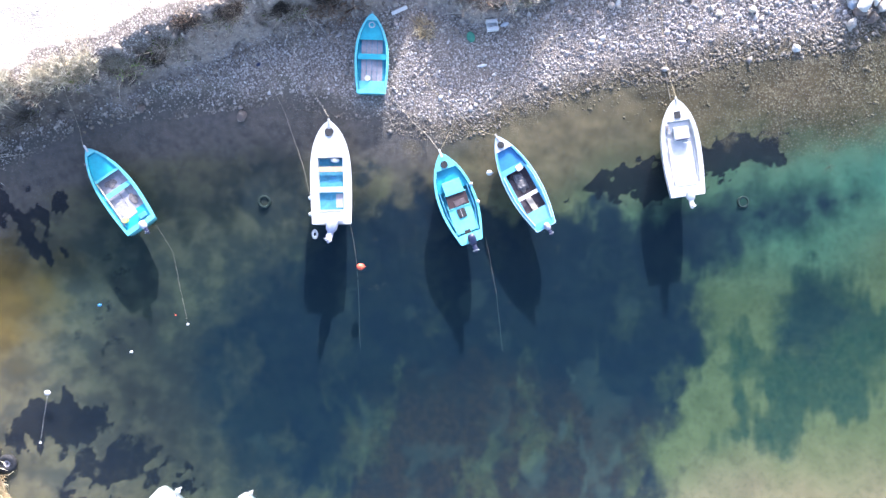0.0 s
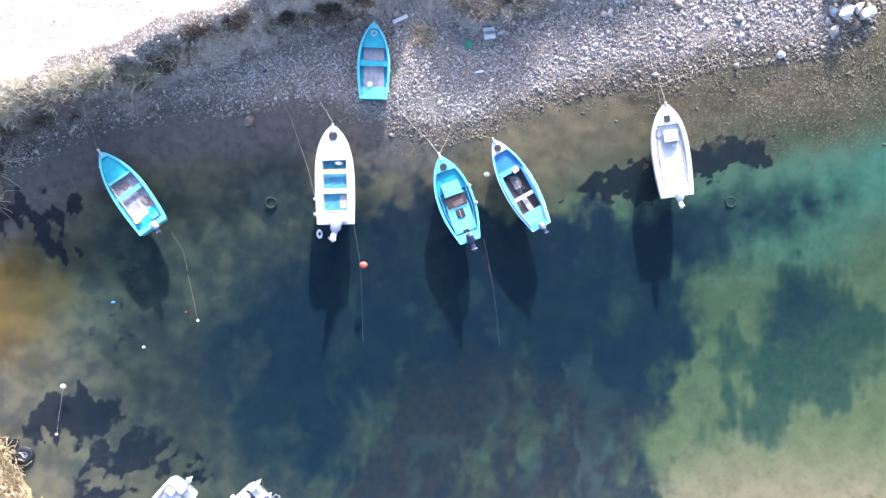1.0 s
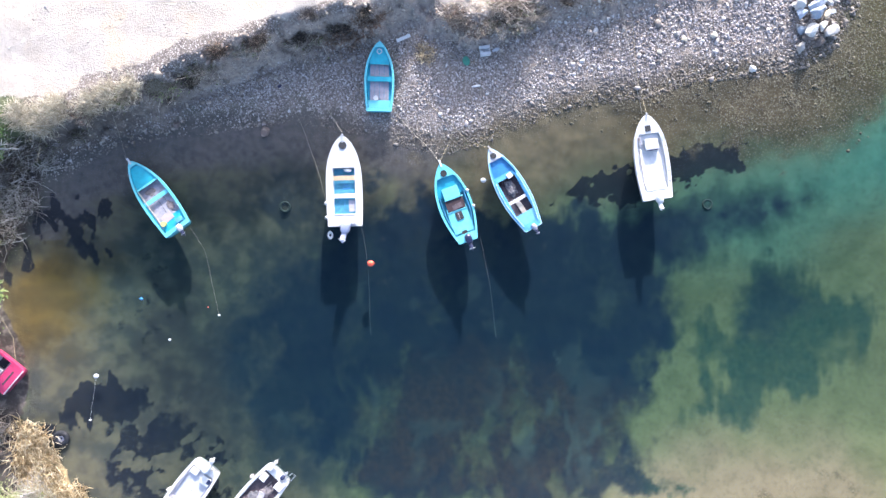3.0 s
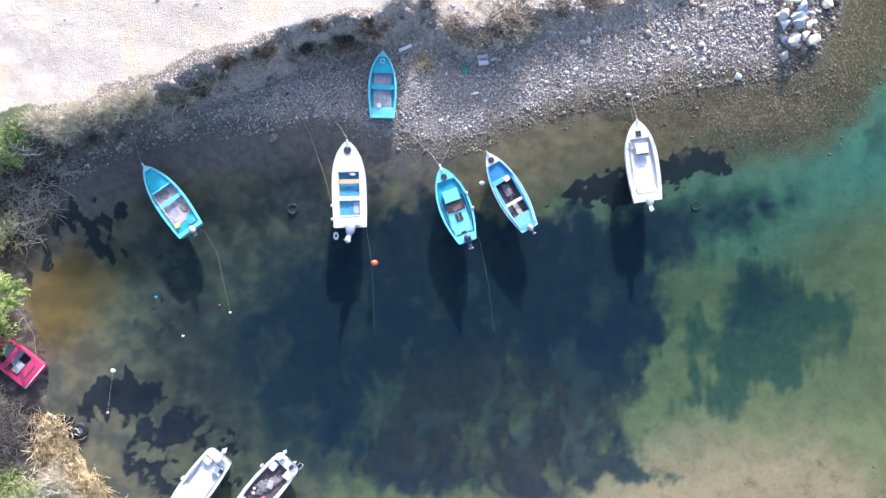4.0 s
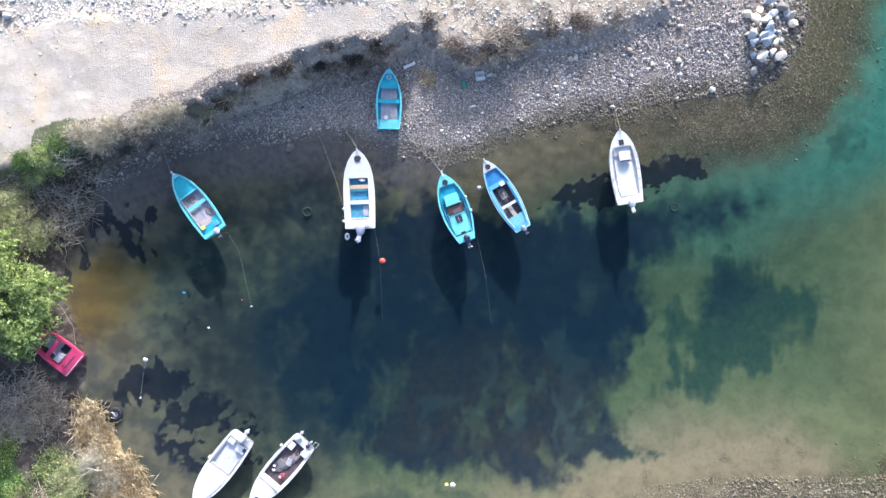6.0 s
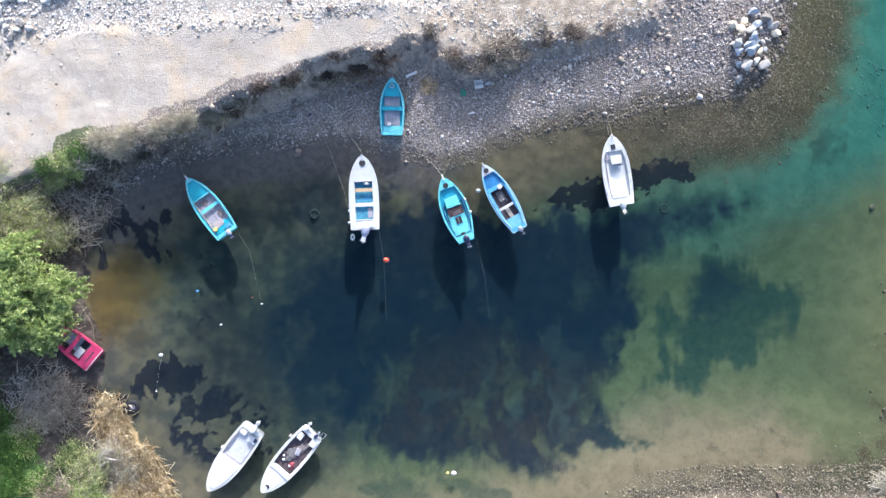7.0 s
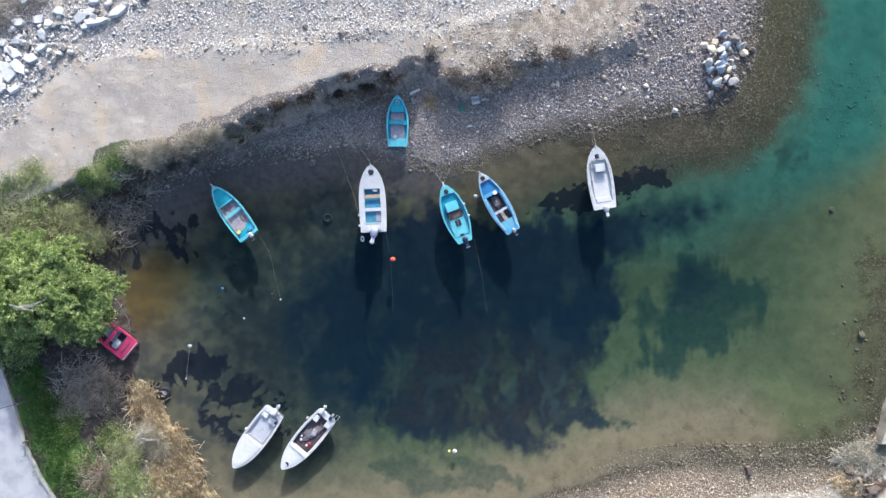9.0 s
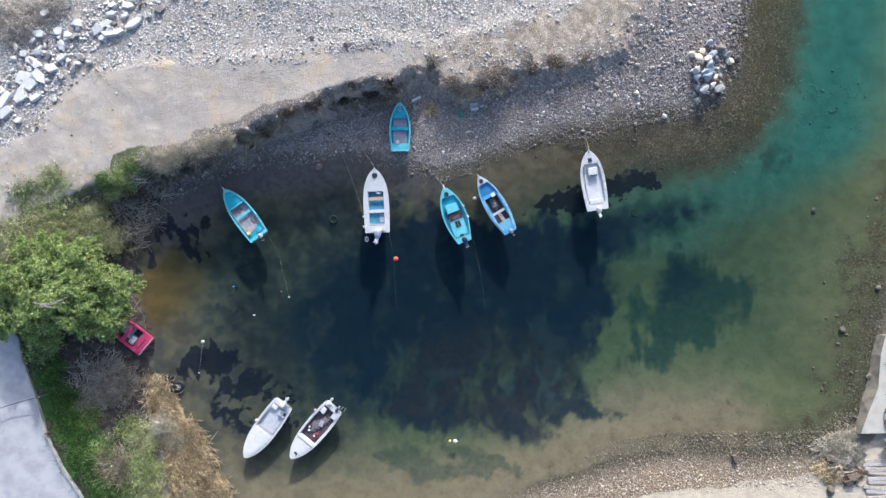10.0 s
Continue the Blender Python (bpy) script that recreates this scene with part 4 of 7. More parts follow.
part("foam_block", lump((0.24, 0.46, 0.14), pose(3.36, -0.22, 0.62), 9), M_OFFWHITE, b, "crumpled pale canvas")
part("net_scraps", lump((0.16, 0.5, 0.03), pose(2.25, -0.12, 0.485), 10), M_BLUE, b)
part("net_scraps", lump((0.1, 0.36, 0.03), pose(2.45, -0.1, 0.485), 11), M_BLUE, b)
part("drain_hose", tube([(1.2, 0, 0.5), (1.32, 0.04, 0.5), (1.4, -0.03, 0.5)], 0.02, 6), M_BLUE, b)
part("floor_patch", box((0.72, 0.36, 0.012), pose(1.22, -0.42, 0.498), 0.004), M_GREYLILAC, b, "worn grey matting")
hatch(b, 4.82, 0, h.sheer(0.9), 0.22)
for s, y in ((0.76, 0.78), (0.76, -0.72), (0.3, 0.96), (0.3, -0.96), (0.04, 0.8), (0.04, -0.8)):
    cleat(b, h.L * s, y, h.sheer(s))
part("splash_well", box((0.45, 0.9, 0.05), pose(0.3, 0, h.sheer(0.05) + 0.02), 0.02), M_OFFWHITE, b)
fender(b, 0.55, 1.15, 0.45, 8), fender(b, 1.4, 1.13, 0.5, 4)
part("ring_float", torus(0.12, 0.055, pose(-0.5, 1.0, 0.1, 24, 0, 0) @ Matrix.Diagonal((1.5, 1, 1, 1)), 20, 8), M_OFFWHITE, b, "white oval ring fender", smooth=True)
part("fish_crate", box((0.24, 0.3, 0.14), pose(0.22, -0.5, 0.72), 0.02), M_PALEGREY, b)
stem_head(b, h, M_STEEL, 0.1)
outboard(b, pose(-0.1, -0.06, 0.66, 0, 0, -14), M_MOTOR, M_MOTOR, 1.45, "lilac-grey outboard motor tilted up")

# a turquoise boat with a narrow stern and dark hatches
h = Hull(4.9, 1.98, 0.56, 0.55, 0.85, 0.45, 0.09, 0.1, 0.92)
b = boat_shell(h, afloat(1.20, 1.68, 109.6), "bright turquoise wooden boat with dark open hatches afloat", M_TURQ, M_TURQ_PALE, M_TURQ_DEEP, M_TURQ_DEEP, 0.12)
part("foredeck", h.strip(0.60, 0.84, lambda s: h.inner(s) * 0.97, lambda s: h.sheer(s) - 0.14, thick=0.03), M_TURQ_DEEP, b)
part("bow_deck", h.strip(0.83, 0.92, lambda s: h.inner(s) + 0.02, lambda s: h.sheer(s) + 0.006, thick=0.03), M_TURQ_PALE, b)
part("mid_deck", h.strip(0.12, 0.45, lambda s: min(h.inner(s) * 0.97, 0.62), lambda s: h.sheer(s) - 0.1, thick=0.04), M_TURQ_PALE, b)
part("cabin_top", box((0.75, 1.0, 0.08), pose(3.05, 0, 0.62, 0, -3, 0), 0.03), M_TURQ_PALE, b)
# a near-black panel at deck level stands for the shade inside the hatchway
w = part("hatchway", box((0.72, 1.12, 0.06), pose(2.35, -0.02, 0.52), 0.01), M_MAROON, b, "dark maroon panel for the shade inside an open hatchway")
part("hatch_board", box((0.3, 0.6, 0.03), pose(2.2, -0.1, 0.56, 0, 4, 6), 0.006), M_DARKWELL, w, "dull brown loose board")
part("hatch_frame", add_box(box((0.05, 1.22, 0.07), pose(1.97, -0.02, 0.51), 0.01), (0.05, 1.22, 0.07), pose(2.73, -0.02, 0.52)), M_TURQ_PALE, w)
w = part("engine_hatch", box((0.48, 0.44, 0.05), pose(1.62, -0.02, 0.515), 0.008), M_BLACK, b, "black engine hatch with a pale bar")
part("bar", box((0.4, 0.03, 0.03), pose(1.62, 0.0, 0.545)), M_GREYLILAC, w)
part("stern_hatch", box((0.26, 0.32, 0.05), pose(0.56, 0.02, 0.53), 0.008), M_BLACK, b)
for side in (-1, 1):
    part("side_rack", tube([(0.5, side * 0.52, 0.58), (1.7, side * 0.76, 0.58), (3.0, side * 0.76, 0.64)], 0.022, 6), M_SKYBLUE, b)
hatch(b, 4.3, 0.02, h.sheer(0.88) + 0.02, 0.18)
fender(b, 2.9, -0.98, 0.5, 0), fender(b, 1.9, -1.02, 0.45, 0)
stem_head(b, h, M_OFFWHITE, 0.22)
outboard(b, pose(0.1, -0.05, 0.55), M_NAVY, M_NAVY, 1.1, "navy outboard motor tilted up")

# a blue boat with a pale bow and a dark open well
h = Hull(5.4, 1.78, 0.6, 0.5, 0.82, 0.42, 0.1, 0.07, 0.9)
b = boat_shell(h, afloat(5.12, 2.46, 119.0), "blue wooden boat with white trim and dark open well", M_SKYBLUE, M_SKYBLUE, M_BLUE, M_DARKWELL, 0.12, M_TRIM)
part("bow_deck", h.strip(0.86, 0.995, h.half, lambda s: h.sheer(s) + 0.006, thick=0.02), M_PALEGREY, b, "pale grey bow deck")
part("foredeck", h.strip(0.66, 0.88, lambda s: h.inner(s) * 0.97, lambda s: h.sheer(s) - 0.13, thick=0.03), M_BLUE, b)
part("fore_bench", h.bench(0.655, 0.3, 0.1, 0.05), M_SKYBLUE, b)
part("thwart", h.bench(0.36, 0.2, 0.08), M_PALEGREY, b, "worn white thwart")
part("stern_deck", h.strip(0.07, 0.2, lambda s: h.inner(s) * 0.97, lambda s: h.sheer(s) - 0.08, thick=0.03), M_PALEBLUE, b)
for side in (-1, 1):
    part("side_rail", tube([(h.L * s, side * (h.half(s) - 0.12), h.sheer(s) + 0.05) for s in (0.06, 0.2, 0.35, 0.5, 0.62)], 0.03, 6), M_TRIM, b)
    part("side_deck", h.strip(0.2, 0.64, lambda s: 0.09, lambda s: h.sheer(s) - 0.06, thick=0.02), M_SKYBLUE, b, m=pose(0, side * 0.66, 0))
part("engine_box", lump((1.15, 0.6, 0.3), pose(2.75, -0.05, 0.16), 3), M_GREYDARK, b, "brown weathered engine cover")
part("plank", box((1.1, 0.3, 0.05), pose(1.4, 0, 0.2, 0, 0, 4), 0.01), M_DRIFT, b)
part("white_box", box((0.3, 0.34, 0.12), pose(3.45, -0.28, 0.52, 0, 0, 8), 0.02), M_OFFWHITE, b)
part("fishing_net", lump((0.8, 0.75, 0.2), pose(3.4, 0.1, 0.15), 4), M_MAROON, b)
hatch(b, 4.93, 0.02, h.sheer(0.91) + 0.01, 0.17)
stem_head(b, h, M_DRIFT, 0.15)
outboard(b, pose(0.0, -0.05, 0.46), M_GREYLILAC, M_NAVY, 0.75)

# a white fibreglass boat with a console
h = Hull(5.05, 2.0, 0.86, 0.6, 0.92, 0.40, 0.2, 0.12, 0.78, bow=(2.8, 0.75))
b = boat_shell(h, afloat(12.56, 4.12, 98.0), "white fibreglass motor boat with an open white cockpit, moored afloat", M_WHITE, M_WHITE, M_WHITE, M_WHITE, 0.44)
part("fore_hatch", box((0.36, 0.34, 0.04), pose(4.25, 0.02, h.sheer(0.84) + 0.02), 0.012), M_BLACK, b, "black square deck hatch")
part("console", box((0.66, 0.8, 0.3), pose(3.3, -0.1, 0.6, 0, 0, 0), 0.06), M_WHITE, b)
part("rail_scuff", box((0.3, 0.09, 0.02), pose(3.62, 0.66, 0.86, 0, 0, 12), 0.005), M_NETBROWN, b, "brown stain on the side deck")
part("boat_hook", tube([(0.9, 0.66, 0.55), (3.1, 0.7, 0.72)], 0.025, 6), M_NETBROWN, b, "brown wooden boat hook")
for q in (1.0, 1.6, 2.3, 3.1):
    part("rod_socket", disc(0.06, 0.02, pose(q, -0.9, h.sheer(q / h.L) + 0.012), 12), M_GREYLILAC, b)
part("windscreen", box((0.05, 0.62, 0.12), pose(2.95, -0.08, 0.76, 0, -20, 0), 0.01), M_NAVY, b, "dark tinted windscreen")
part("bow_locker", h.strip(0.68, 0.775, lambda s: h.inner(s) * 0.96, lambda s: h.sheer(s) - 0.16, thick=0.03), M_WHITE, b)
part("side_pocket", box((2.2, 0.08, 0.2), pose(2.3, 0.72, 0.5), 0.02), M_PALEGREY, b, "grey side pocket")
part("side_pocket", box((1.9, 0.05, 0.12), pose(1.9, -0.70, 0.48), 0.02), M_PALEGREY, b)
part("stern_seat", box((0.42, 1.2, 0.3), pose(0.72, 0, 0.5), 0.05), M_WHITE, b)
part("steering_wheel", torus(0.16, 0.02, pose(2.8, -0.25, 0.7, 0, 60, 0), 18, 6), M_PALEGREY, b)
part("rod_holder", box((0.5, 0.14, 0.08), pose(3.55, 0.6, 0.8, 0, 0, 6), 0.02), M_GREYLILAC, b)
for s, y in ((0.72, -0.86), (0.55, -0.93), (0.35, -0.93), (0.2, -0.9), (0.35, 0.93), (0.2, 0.9)):
    cleat(b, h.L * s, y, h.sheer(s))
for side in (-1, 1):
    part("grab_rail", tube([(3.2, side * 0.72, 0.80), (3.3, side * 0.72, 0.95), (4.0, side * 0.5, 1.02), (4.15, side * 0.45, 0.88)], 0.018, 6), M_STEEL, b)
stem_head(b, h, M_STEEL, 0.1)
outboard(b, pose(-0.03, -0.05, 0.6), M_WHITE, M_OFFWHITE, 1.05, "white outboard motor tilted up")

# a turquoise rowing boat drawn up on the beach
h = Hull(4.05, 1.72, 0.84, 0.46, 0.66, 0.42, 0.09, 0.05, 0.92)
slope_tip = math.degrees(math.atan2(gz(-4.0, 13.3) - gz(-4.1, 9.8), 3.5))
b = boat_shell(h, afloat(-4.12, 9.53, 88.6, gz(-4.1, 9.8) + 0.2, -slope_tip, 2), "turquoise rowing boat with grey floor boards drawn up on shingle", M_TURQ, M_TURQ_PALE, M_TURQ, M_TURQ_DEEP, 0.2)
part("foredeck", h.strip(0.68, 0.915, lambda s: h.inner(s) * 0.97, lambda s: h.sheer(s) - 0.08, thick=0.03), M_TURQ, b)
part("thwart", h.bench(0.47, 0.3, 0.07), M_TURQ, b)
part("stern_bench", h.strip(0.055, 0.16, lambda s: h.inner(s) * 0.97, lambda s: h.sheer(s) - 0.08, thick=0.03), M_TURQ_PALE, b)
for y in (-0.42, -0.14, 0.14, 0.42):
    part("floor_board", box((2.2, 0.26, 0.02), pose(1.75, y, 0.235), 0.005), M_GREYLILAC, b)
part("bucket", tube([(0.78, 0.2, 0.23), (0.78, 0.2, 0.46)], 0.15, 14), M_WHITE, b, "white plastic bucket")
part("rope_coil", torus(0.14, 0.03, pose(3.5, 0, h.sheer(0.86) - 0.04), 18, 6, 1.3), M_PALEGREY, b)
part("mooring_ring", torus(0.06, 0.015, pose(4.12, 0, 0.68, 90, 0, 0), 14, 6), M_STEEL, b)

# two white boats in the south
h = Hull(5.4, 1.95, 0.86, 0.6, 0.85, 0.36, 0.13, 0.06, 0.5, bow=(2.7, 0.72))
b = boat_shell(h, afloat(-14.42, -11.66, -127.0), "white motor boat with a long white foredeck, moored afloat", M_WHITE, M_WHITE, M_PALEGREY, M_PALEGREY, 0.42)
part("cuddy", h.strip(0.52, 0.93, lambda s: h.inner(s) * 0.93, lambda s: h.sheer(s) + 0.08, thick=0.08), M_WHITE, b)
part("step", box((0.2, 1.45, 0.1), pose(2.62, 0, 0.54), 0.02), M_GREYLILAC, b)
part("stern_locker", box((0.5, 0.62, 0.25), pose(0.68, 0.42, 0.56), 0.04), M_WHITE, b)
part("stern_locker", box((0.36, 0.5, 0.22), pose(0.6, -0.45, 0.54), 0.04), M_OFFWHITE, b)
for side in (-1, 1):
    part("side_pocket", box((1.7, 0.07, 0.14), pose(1.7, side * 0.76, 0.52), 0.02), M_GREYLILAC, b, "grey side pocket")
part("battery_box", box((0.3, 0.22, 0.2), pose(0.6, 0.62, 0.6), 0.03), M_NAVY, b)
part("bilge_cap", disc(0.05, 0.03, pose(1.7, 0.1, 0.455), 10), M_GREYLILAC, b)
fender(b, 2.4, -1.05, 0.5)
outboard(b, pose(-0.05, 0.05, 0.62), M_WHITE, M_OFFWHITE, 1.15, "white outboard motor tilted up")

h = Hull(5.5, 1.95, 0.84, 0.6, 0.85, 0.36, 0.15, 0.06, 0.62, bow=(2.7, 0.74))
b = boat_shell(h, afloat(-10.16, -12.02, -131.6), "white fishing boat with a cluttered dark well, moored afloat", M_WHITE, M_WHITE, M_OFFWHITE, M_DARKWELL, 0.32)
part("cuddy", h.strip(0.64, 0.93, lambda s: h.inner(s) * 0.93, lambda s: h.sheer(s) + 0.06, thick=0.06), M_WHITE, b)
part("ledge", box((0.1, 1.7, 0.05), pose(3.62, 0, h.sheer(0.66) + 0.1), 0.02), M_PALEGREY, b)
part("ladder", tube([(-0.1, 0.55, 0.6), (-0.55, 0.6, 0.7), (-0.6, 0.85, 0.7), (-0.15, 0.85, 0.62)], 0.03, 6), M_STEEL, b)
hatch(b, 4.95, 0.05, h.sheer(0.9) + 0.04, 0.16)
part("fishing_net", lump((1.0, 0.7, 0.16), pose(2.2, -0.15, 0.38), 6), M_GREYDARK, b)
part("fishing_net", lump((0.9, 0.6, 0.18), pose(1.3, 0.2, 0.38), 7), M_NETBROWN, b)
part("fish_box", box((0.5, 0.36, 0.16), pose(1.75, 0.1, 0.42, 0, 0, 20), 0.02), M_GREYLILAC, b)
part("fishing_net", lump((0.7, 0.5, 0.14), pose(2.6, -0.45, 0.38), 5), M_DARKWELL, b, "brown heap of fishing net")
part("red_net", lump((0.5, 0.45, 0.2), pose(2.85, 0.35, 0.42), 8), M_REDNET, b, "red fishing net")
part("float", ball((0.2, 0.2, 0.2), pose(2.9, 0.3, 0.5), 2), M_WHITE, b, smooth=True)
part("float", ball((0.2, 0.2, 0.2), pose(2.85, -0.35, 0.45), 2), M_WHITE, b, smooth=True)
part("float", ball((0.18, 0.18, 0.18), pose(2.6, -0.5, 0.45), 2), M_OFFWHITE, b, smooth=True)
part("stern_box", box((0.6, 0.5, 0.3), pose(0.5, 0.55, 0.55), 0.04), M_WHITE, b)
part("stern_box", box((0.5, 0.4, 0.25), pose(0.75, -0.5, 0.5), 0.04), M_OFFWHITE, b)
part("fuel_line", tube([(0.4, -0.1, 0.6), (0.7, 0.1, 0.62), (1.2, 0.0, 0.4)], 0.03, 6), M_BLACK, b)
fender(b, 1.2, -1.08, 0.5, 0, M_PINKBOARD)
outboard(b, pose(-0.05, -0.55, 0.62), M_WHITE, M_OFFWHITE, 0.85, "white outboard motor tilted up")
outboard(b, pose(-0.05, 0.35, 0.6), M_NAVY, M_PALEGREY, 0.65, "small navy outboard motor tilted up")

# a crimson boat with its stern at the water's edge, half under the tree
h = Hull(4.2, 1.85, 0.98, 0.55, 0.75, 0.3, 0.12, 0.2, 0.9)
b = boat_shell(h, afloat(-25.95, -6.55, 140.0, 0.22, -4, 0), "crimson rowing boat with pale wells hauled out under a tree", M_RED, M_RED, M_RED, M_PALEGREY, 0.1)
part("thwart", h.bench(0.45, 0.32, 0.0, 0.05), M_RED, b)
part("thwart", h.bench(0.68, 0.3, 0.0, 0.05), M_RED, b)
part("tray", box((0.5, 0.7, 0.2), pose(1.25, 0.32, 0.25, 0, 0, 0), 0.03), M_PALEGREY, b, "pale plastic tray")
part("engine_well", box((0.5, 0.6, 0.1), pose(1.3, -0.4, 0.18), 0.02), M_BLACK, b)
part("groove", box((0.1, 1.0, 0.02), pose(0.42, 0, h.sheer(0.1) + 0.02), 0.006), M_DARKWELL, b)
part("transom_trim", box((0.06, 1.8, 0.05), pose(0.0, 0, h.sheer(0) + 0.02), 0.01), M_OFFWHITE, b, "pale metal transom trim")


# ---- scattered stones and plants: fast mesh builders ----
def mesh_from(name, verts, faces, material, smooth=False):
    me = bpy.data.meshes.new(name)
    k = faces.shape[1]
    me.vertices.add(len(verts)), me.loops.add(faces.size), me.polygons.add(len(faces))
    me.vertices.foreach_set("co", verts.astype(np.float32).ravel())
    me.loops.foreach_set("vertex_index", faces.astype(np.int32).ravel())
    me.polygons.foreach_set("loop_start", np.arange(0, faces.size, k, dtype=np.int32))
    me.update(calc_edges=True)
    if smooth:
        me.shade_smooth()
    me.materials.append(material)
    return new(name, me)


def ico():
    bm = bmesh.new()
    bmesh.ops.create_icosphere(bm, subdivisions=1, radius=1.0)
    v = np.array([tuple(q.co) for q in bm.verts])
    f = np.array([[q.index for q in face.verts] for face in bm.faces])
    bm.free()
    return v, f


ICO_V, ICO_F = ico()


def stones(name, x, y, z, size, material, rng, label, flat=0.6):
    """Many loose stones in one mesh."""
    n = len(x)
    v = np.repeat(ICO_V[None], n, 0) * (1 + 0.22 * rng.randn(n, len(ICO_V), 1))
    dims = size[:, None] * np.stack([rng.uniform(0.7, 1.2, n), rng.uniform(0.55, 0.95, n), rng.uniform(0.35, 0.8, n) * flat / 0.6], 1) / 2
    v = v * dims[:, None]
    a = rng.uniform(0, 2 * np.pi, n)
    c, s = np.cos(a)[:, None], np.sin(a)[:, None]
    tip = rng.randn(n, 1) * 0.25
    vx, vy, vz = v[..., 0], v[..., 1], v[..., 2] + v[..., 0] * tip
    out = np.stack([vx * c - vy * s + x[:, None], vx * s + vy * c + y[:, None], vz + (z + dims[:, 2] * (0.35 if flat > 0.5 else 0.0))[:, None]], -1)
    f = (ICO_F[None] + (np.arange(n) * len(ICO_V))[:, None, None]).reshape(-1, 3)
    ob = mesh_from(name, out.reshape(-1, 3), f, material)
    return tagged(ob, label, "stones", kind="stuff")


def sow(rng, count, x0, x1, y0, y1, keep):
    x, y = rng.uniform(x0, x1, count), rng.uniform(y0, y1, count)
    k = rng.rand(count) < keep(x, y)
    return x[k], y[k]


def spikes(base, tip, r, bend=0.0, rng=None):
    """Thin tapering stalks: three-sided, each bent once. Returns vertices and faces."""
    n = len(base)
    d = tip - base
    side = np.cross(d, np.array([0.0, 0, 1.0]) + 1e-3)
    side /= np.linalg.norm(side, axis=1, keepdims=True) + 1e-9
    up = np.cross(side, d)
    up /= np.linalg.norm(up, axis=1, keepdims=True) + 1e-9
    mid = (base + tip) / 2 + (rng.randn(n, 3) * bend * np.linalg.norm(d, axis=1, keepdims=True) if bend else 0)
    r = np.broadcast_to(np.asarray(r, float), (n,))[:, None]
    rings = []
    for p, k in ((base, 1.0), (mid, 0.75)):
        for a in (0, 2.1, 4.2):
            rings.append(p + (side * math.cos(a) + up * math.sin(a)) * r * k)
    v = np.stack(rings + [tip], 1)
    f = np.array([[0, 1, 4], [0, 4, 3], [1, 2, 5], [1, 5, 4], [2, 0, 3], [2, 3, 5], [3, 4, 6], [4, 5, 6], [5, 3, 6]])
    f = (f[None] + (np.arange(n) * 7)[:, None, None]).reshape(-1, 3)
    return v.reshape(-1, 3), f


def leaves(at, size, rng, lift=0.6, wide=0.42):
    """Small rhombic leaves, folded along the middle, that face mostly upward."""
    n = len(at)
    nrm = rng.randn(n, 3) * 0.6 + np.array([0, 0.1, lift])
    nrm /= np.linalg.norm(nrm, axis=1, keepdims=True)
    t = rng.randn(n, 3)
    t -= nrm * (t * nrm).sum(1, keepdims=True)
    t /= np.linalg.norm(t, axis=1, keepdims=True)
    b = np.cross(nrm, t)
    s = (size * rng.uniform(0.6, 1.4, n))[:, None]
    v = np.stack([at - t * s, at + b * s * wide + nrm * s * 0.15, at + t * s, at - b * s * wide + nrm * s * 0.15], 1)
    f = np.array([[0, 1, 2], [0, 2, 3]])
    f = (f[None] + (np.arange(n) * 4)[:, None, None]).reshape(-1, 3)
    return v.reshape(-1, 3), f


def under(ob, parent):
    ob.parent = parent
    ob.matrix_parent_inverse = parent.matrix_basis.inverted()
    return ob


M_LEAF = leaf_material("tree_leaves", [(0, (0.12, 0.19, 0.055)), (0.5, (0.29, 0.39, 0.12)), (0.85, (0.44, 0.51, 0.21)), (1, (0.6, 0.62, 0.34))])
M_BUSHLEAF = leaf_material("bush_leaves", [(0, (0.07, 0.09, 0.03)), (0.6, (0.17, 0.2, 0.07)), (1, (0.34, 0.33, 0.16))])
M_GRASSBLADE = leaf_material("grass_blades", [(0, (0.02, 0.06, 0.012)), (0.6, (0.07, 0.17, 0.035)), (1, (0.17, 0.25, 0.07))])
M_GRASSLEAF = leaf_material("rank_grass", [(0, (0.04, 0.1, 0.02)), (0.6, (0.11, 0.21, 0.05)), (1, (0.22, 0.33, 0.1))])
M_OLIVELEAF = leaf_material("olive_scrub_leaves", [(0, (0.19, 0.225, 0.085)), (0.5, (0.37, 0.42, 0.175)), (1, (0.56, 0.58, 0.33))])
M_GREYTWIG = leaf_material("grey_brushwood", [(0, (0.1, 0.085, 0.075)), (0.6, (0.24, 0.21, 0.19)), (1, (0.6, 0.56, 0.52))])
M_STRAW = leaf_material("dry_reed", [(0, (0.3, 0.2, 0.1)), (0.5, (0.7, 0.56, 0.34)), (1, (0.9, 0.8, 0.6))])
M_TWIG = leaf_material("bare_twigs", [(0, (0.22, 0.175, 0.14)), (0.5, (0.46, 0.39, 0.32)), (1, (0.74, 0.66, 0.57))])
M_PALETWIG = leaf_material("bleached_twigs", [(0, (0.38, 0.34, 0.3)), (0.5, (0.58, 0.53, 0.47)), (1, (0.78, 0.73, 0.66))])
M_RUST = leaf_material("rusty_scrub", [(0, (0.16, 0.095, 0.07)), (0.6, (0.29, 0.2, 0.15)), (1, (0.46, 0.37, 0.28))])
M_DRYGRASS = leaf_material("dry_grass", [(0, (0.3, 0.265, 0.19)), (0.5, (0.52, 0.48, 0.38)), (1, (0.74, 0.7, 0.6))])
M_DARKSCRUB = leaf_material("dark_scrub", [(0, (0.05, 0.042, 0.038)), (0.6, (0.13, 0.11, 0.095)), (1, (0.3, 0.26, 0.22))])
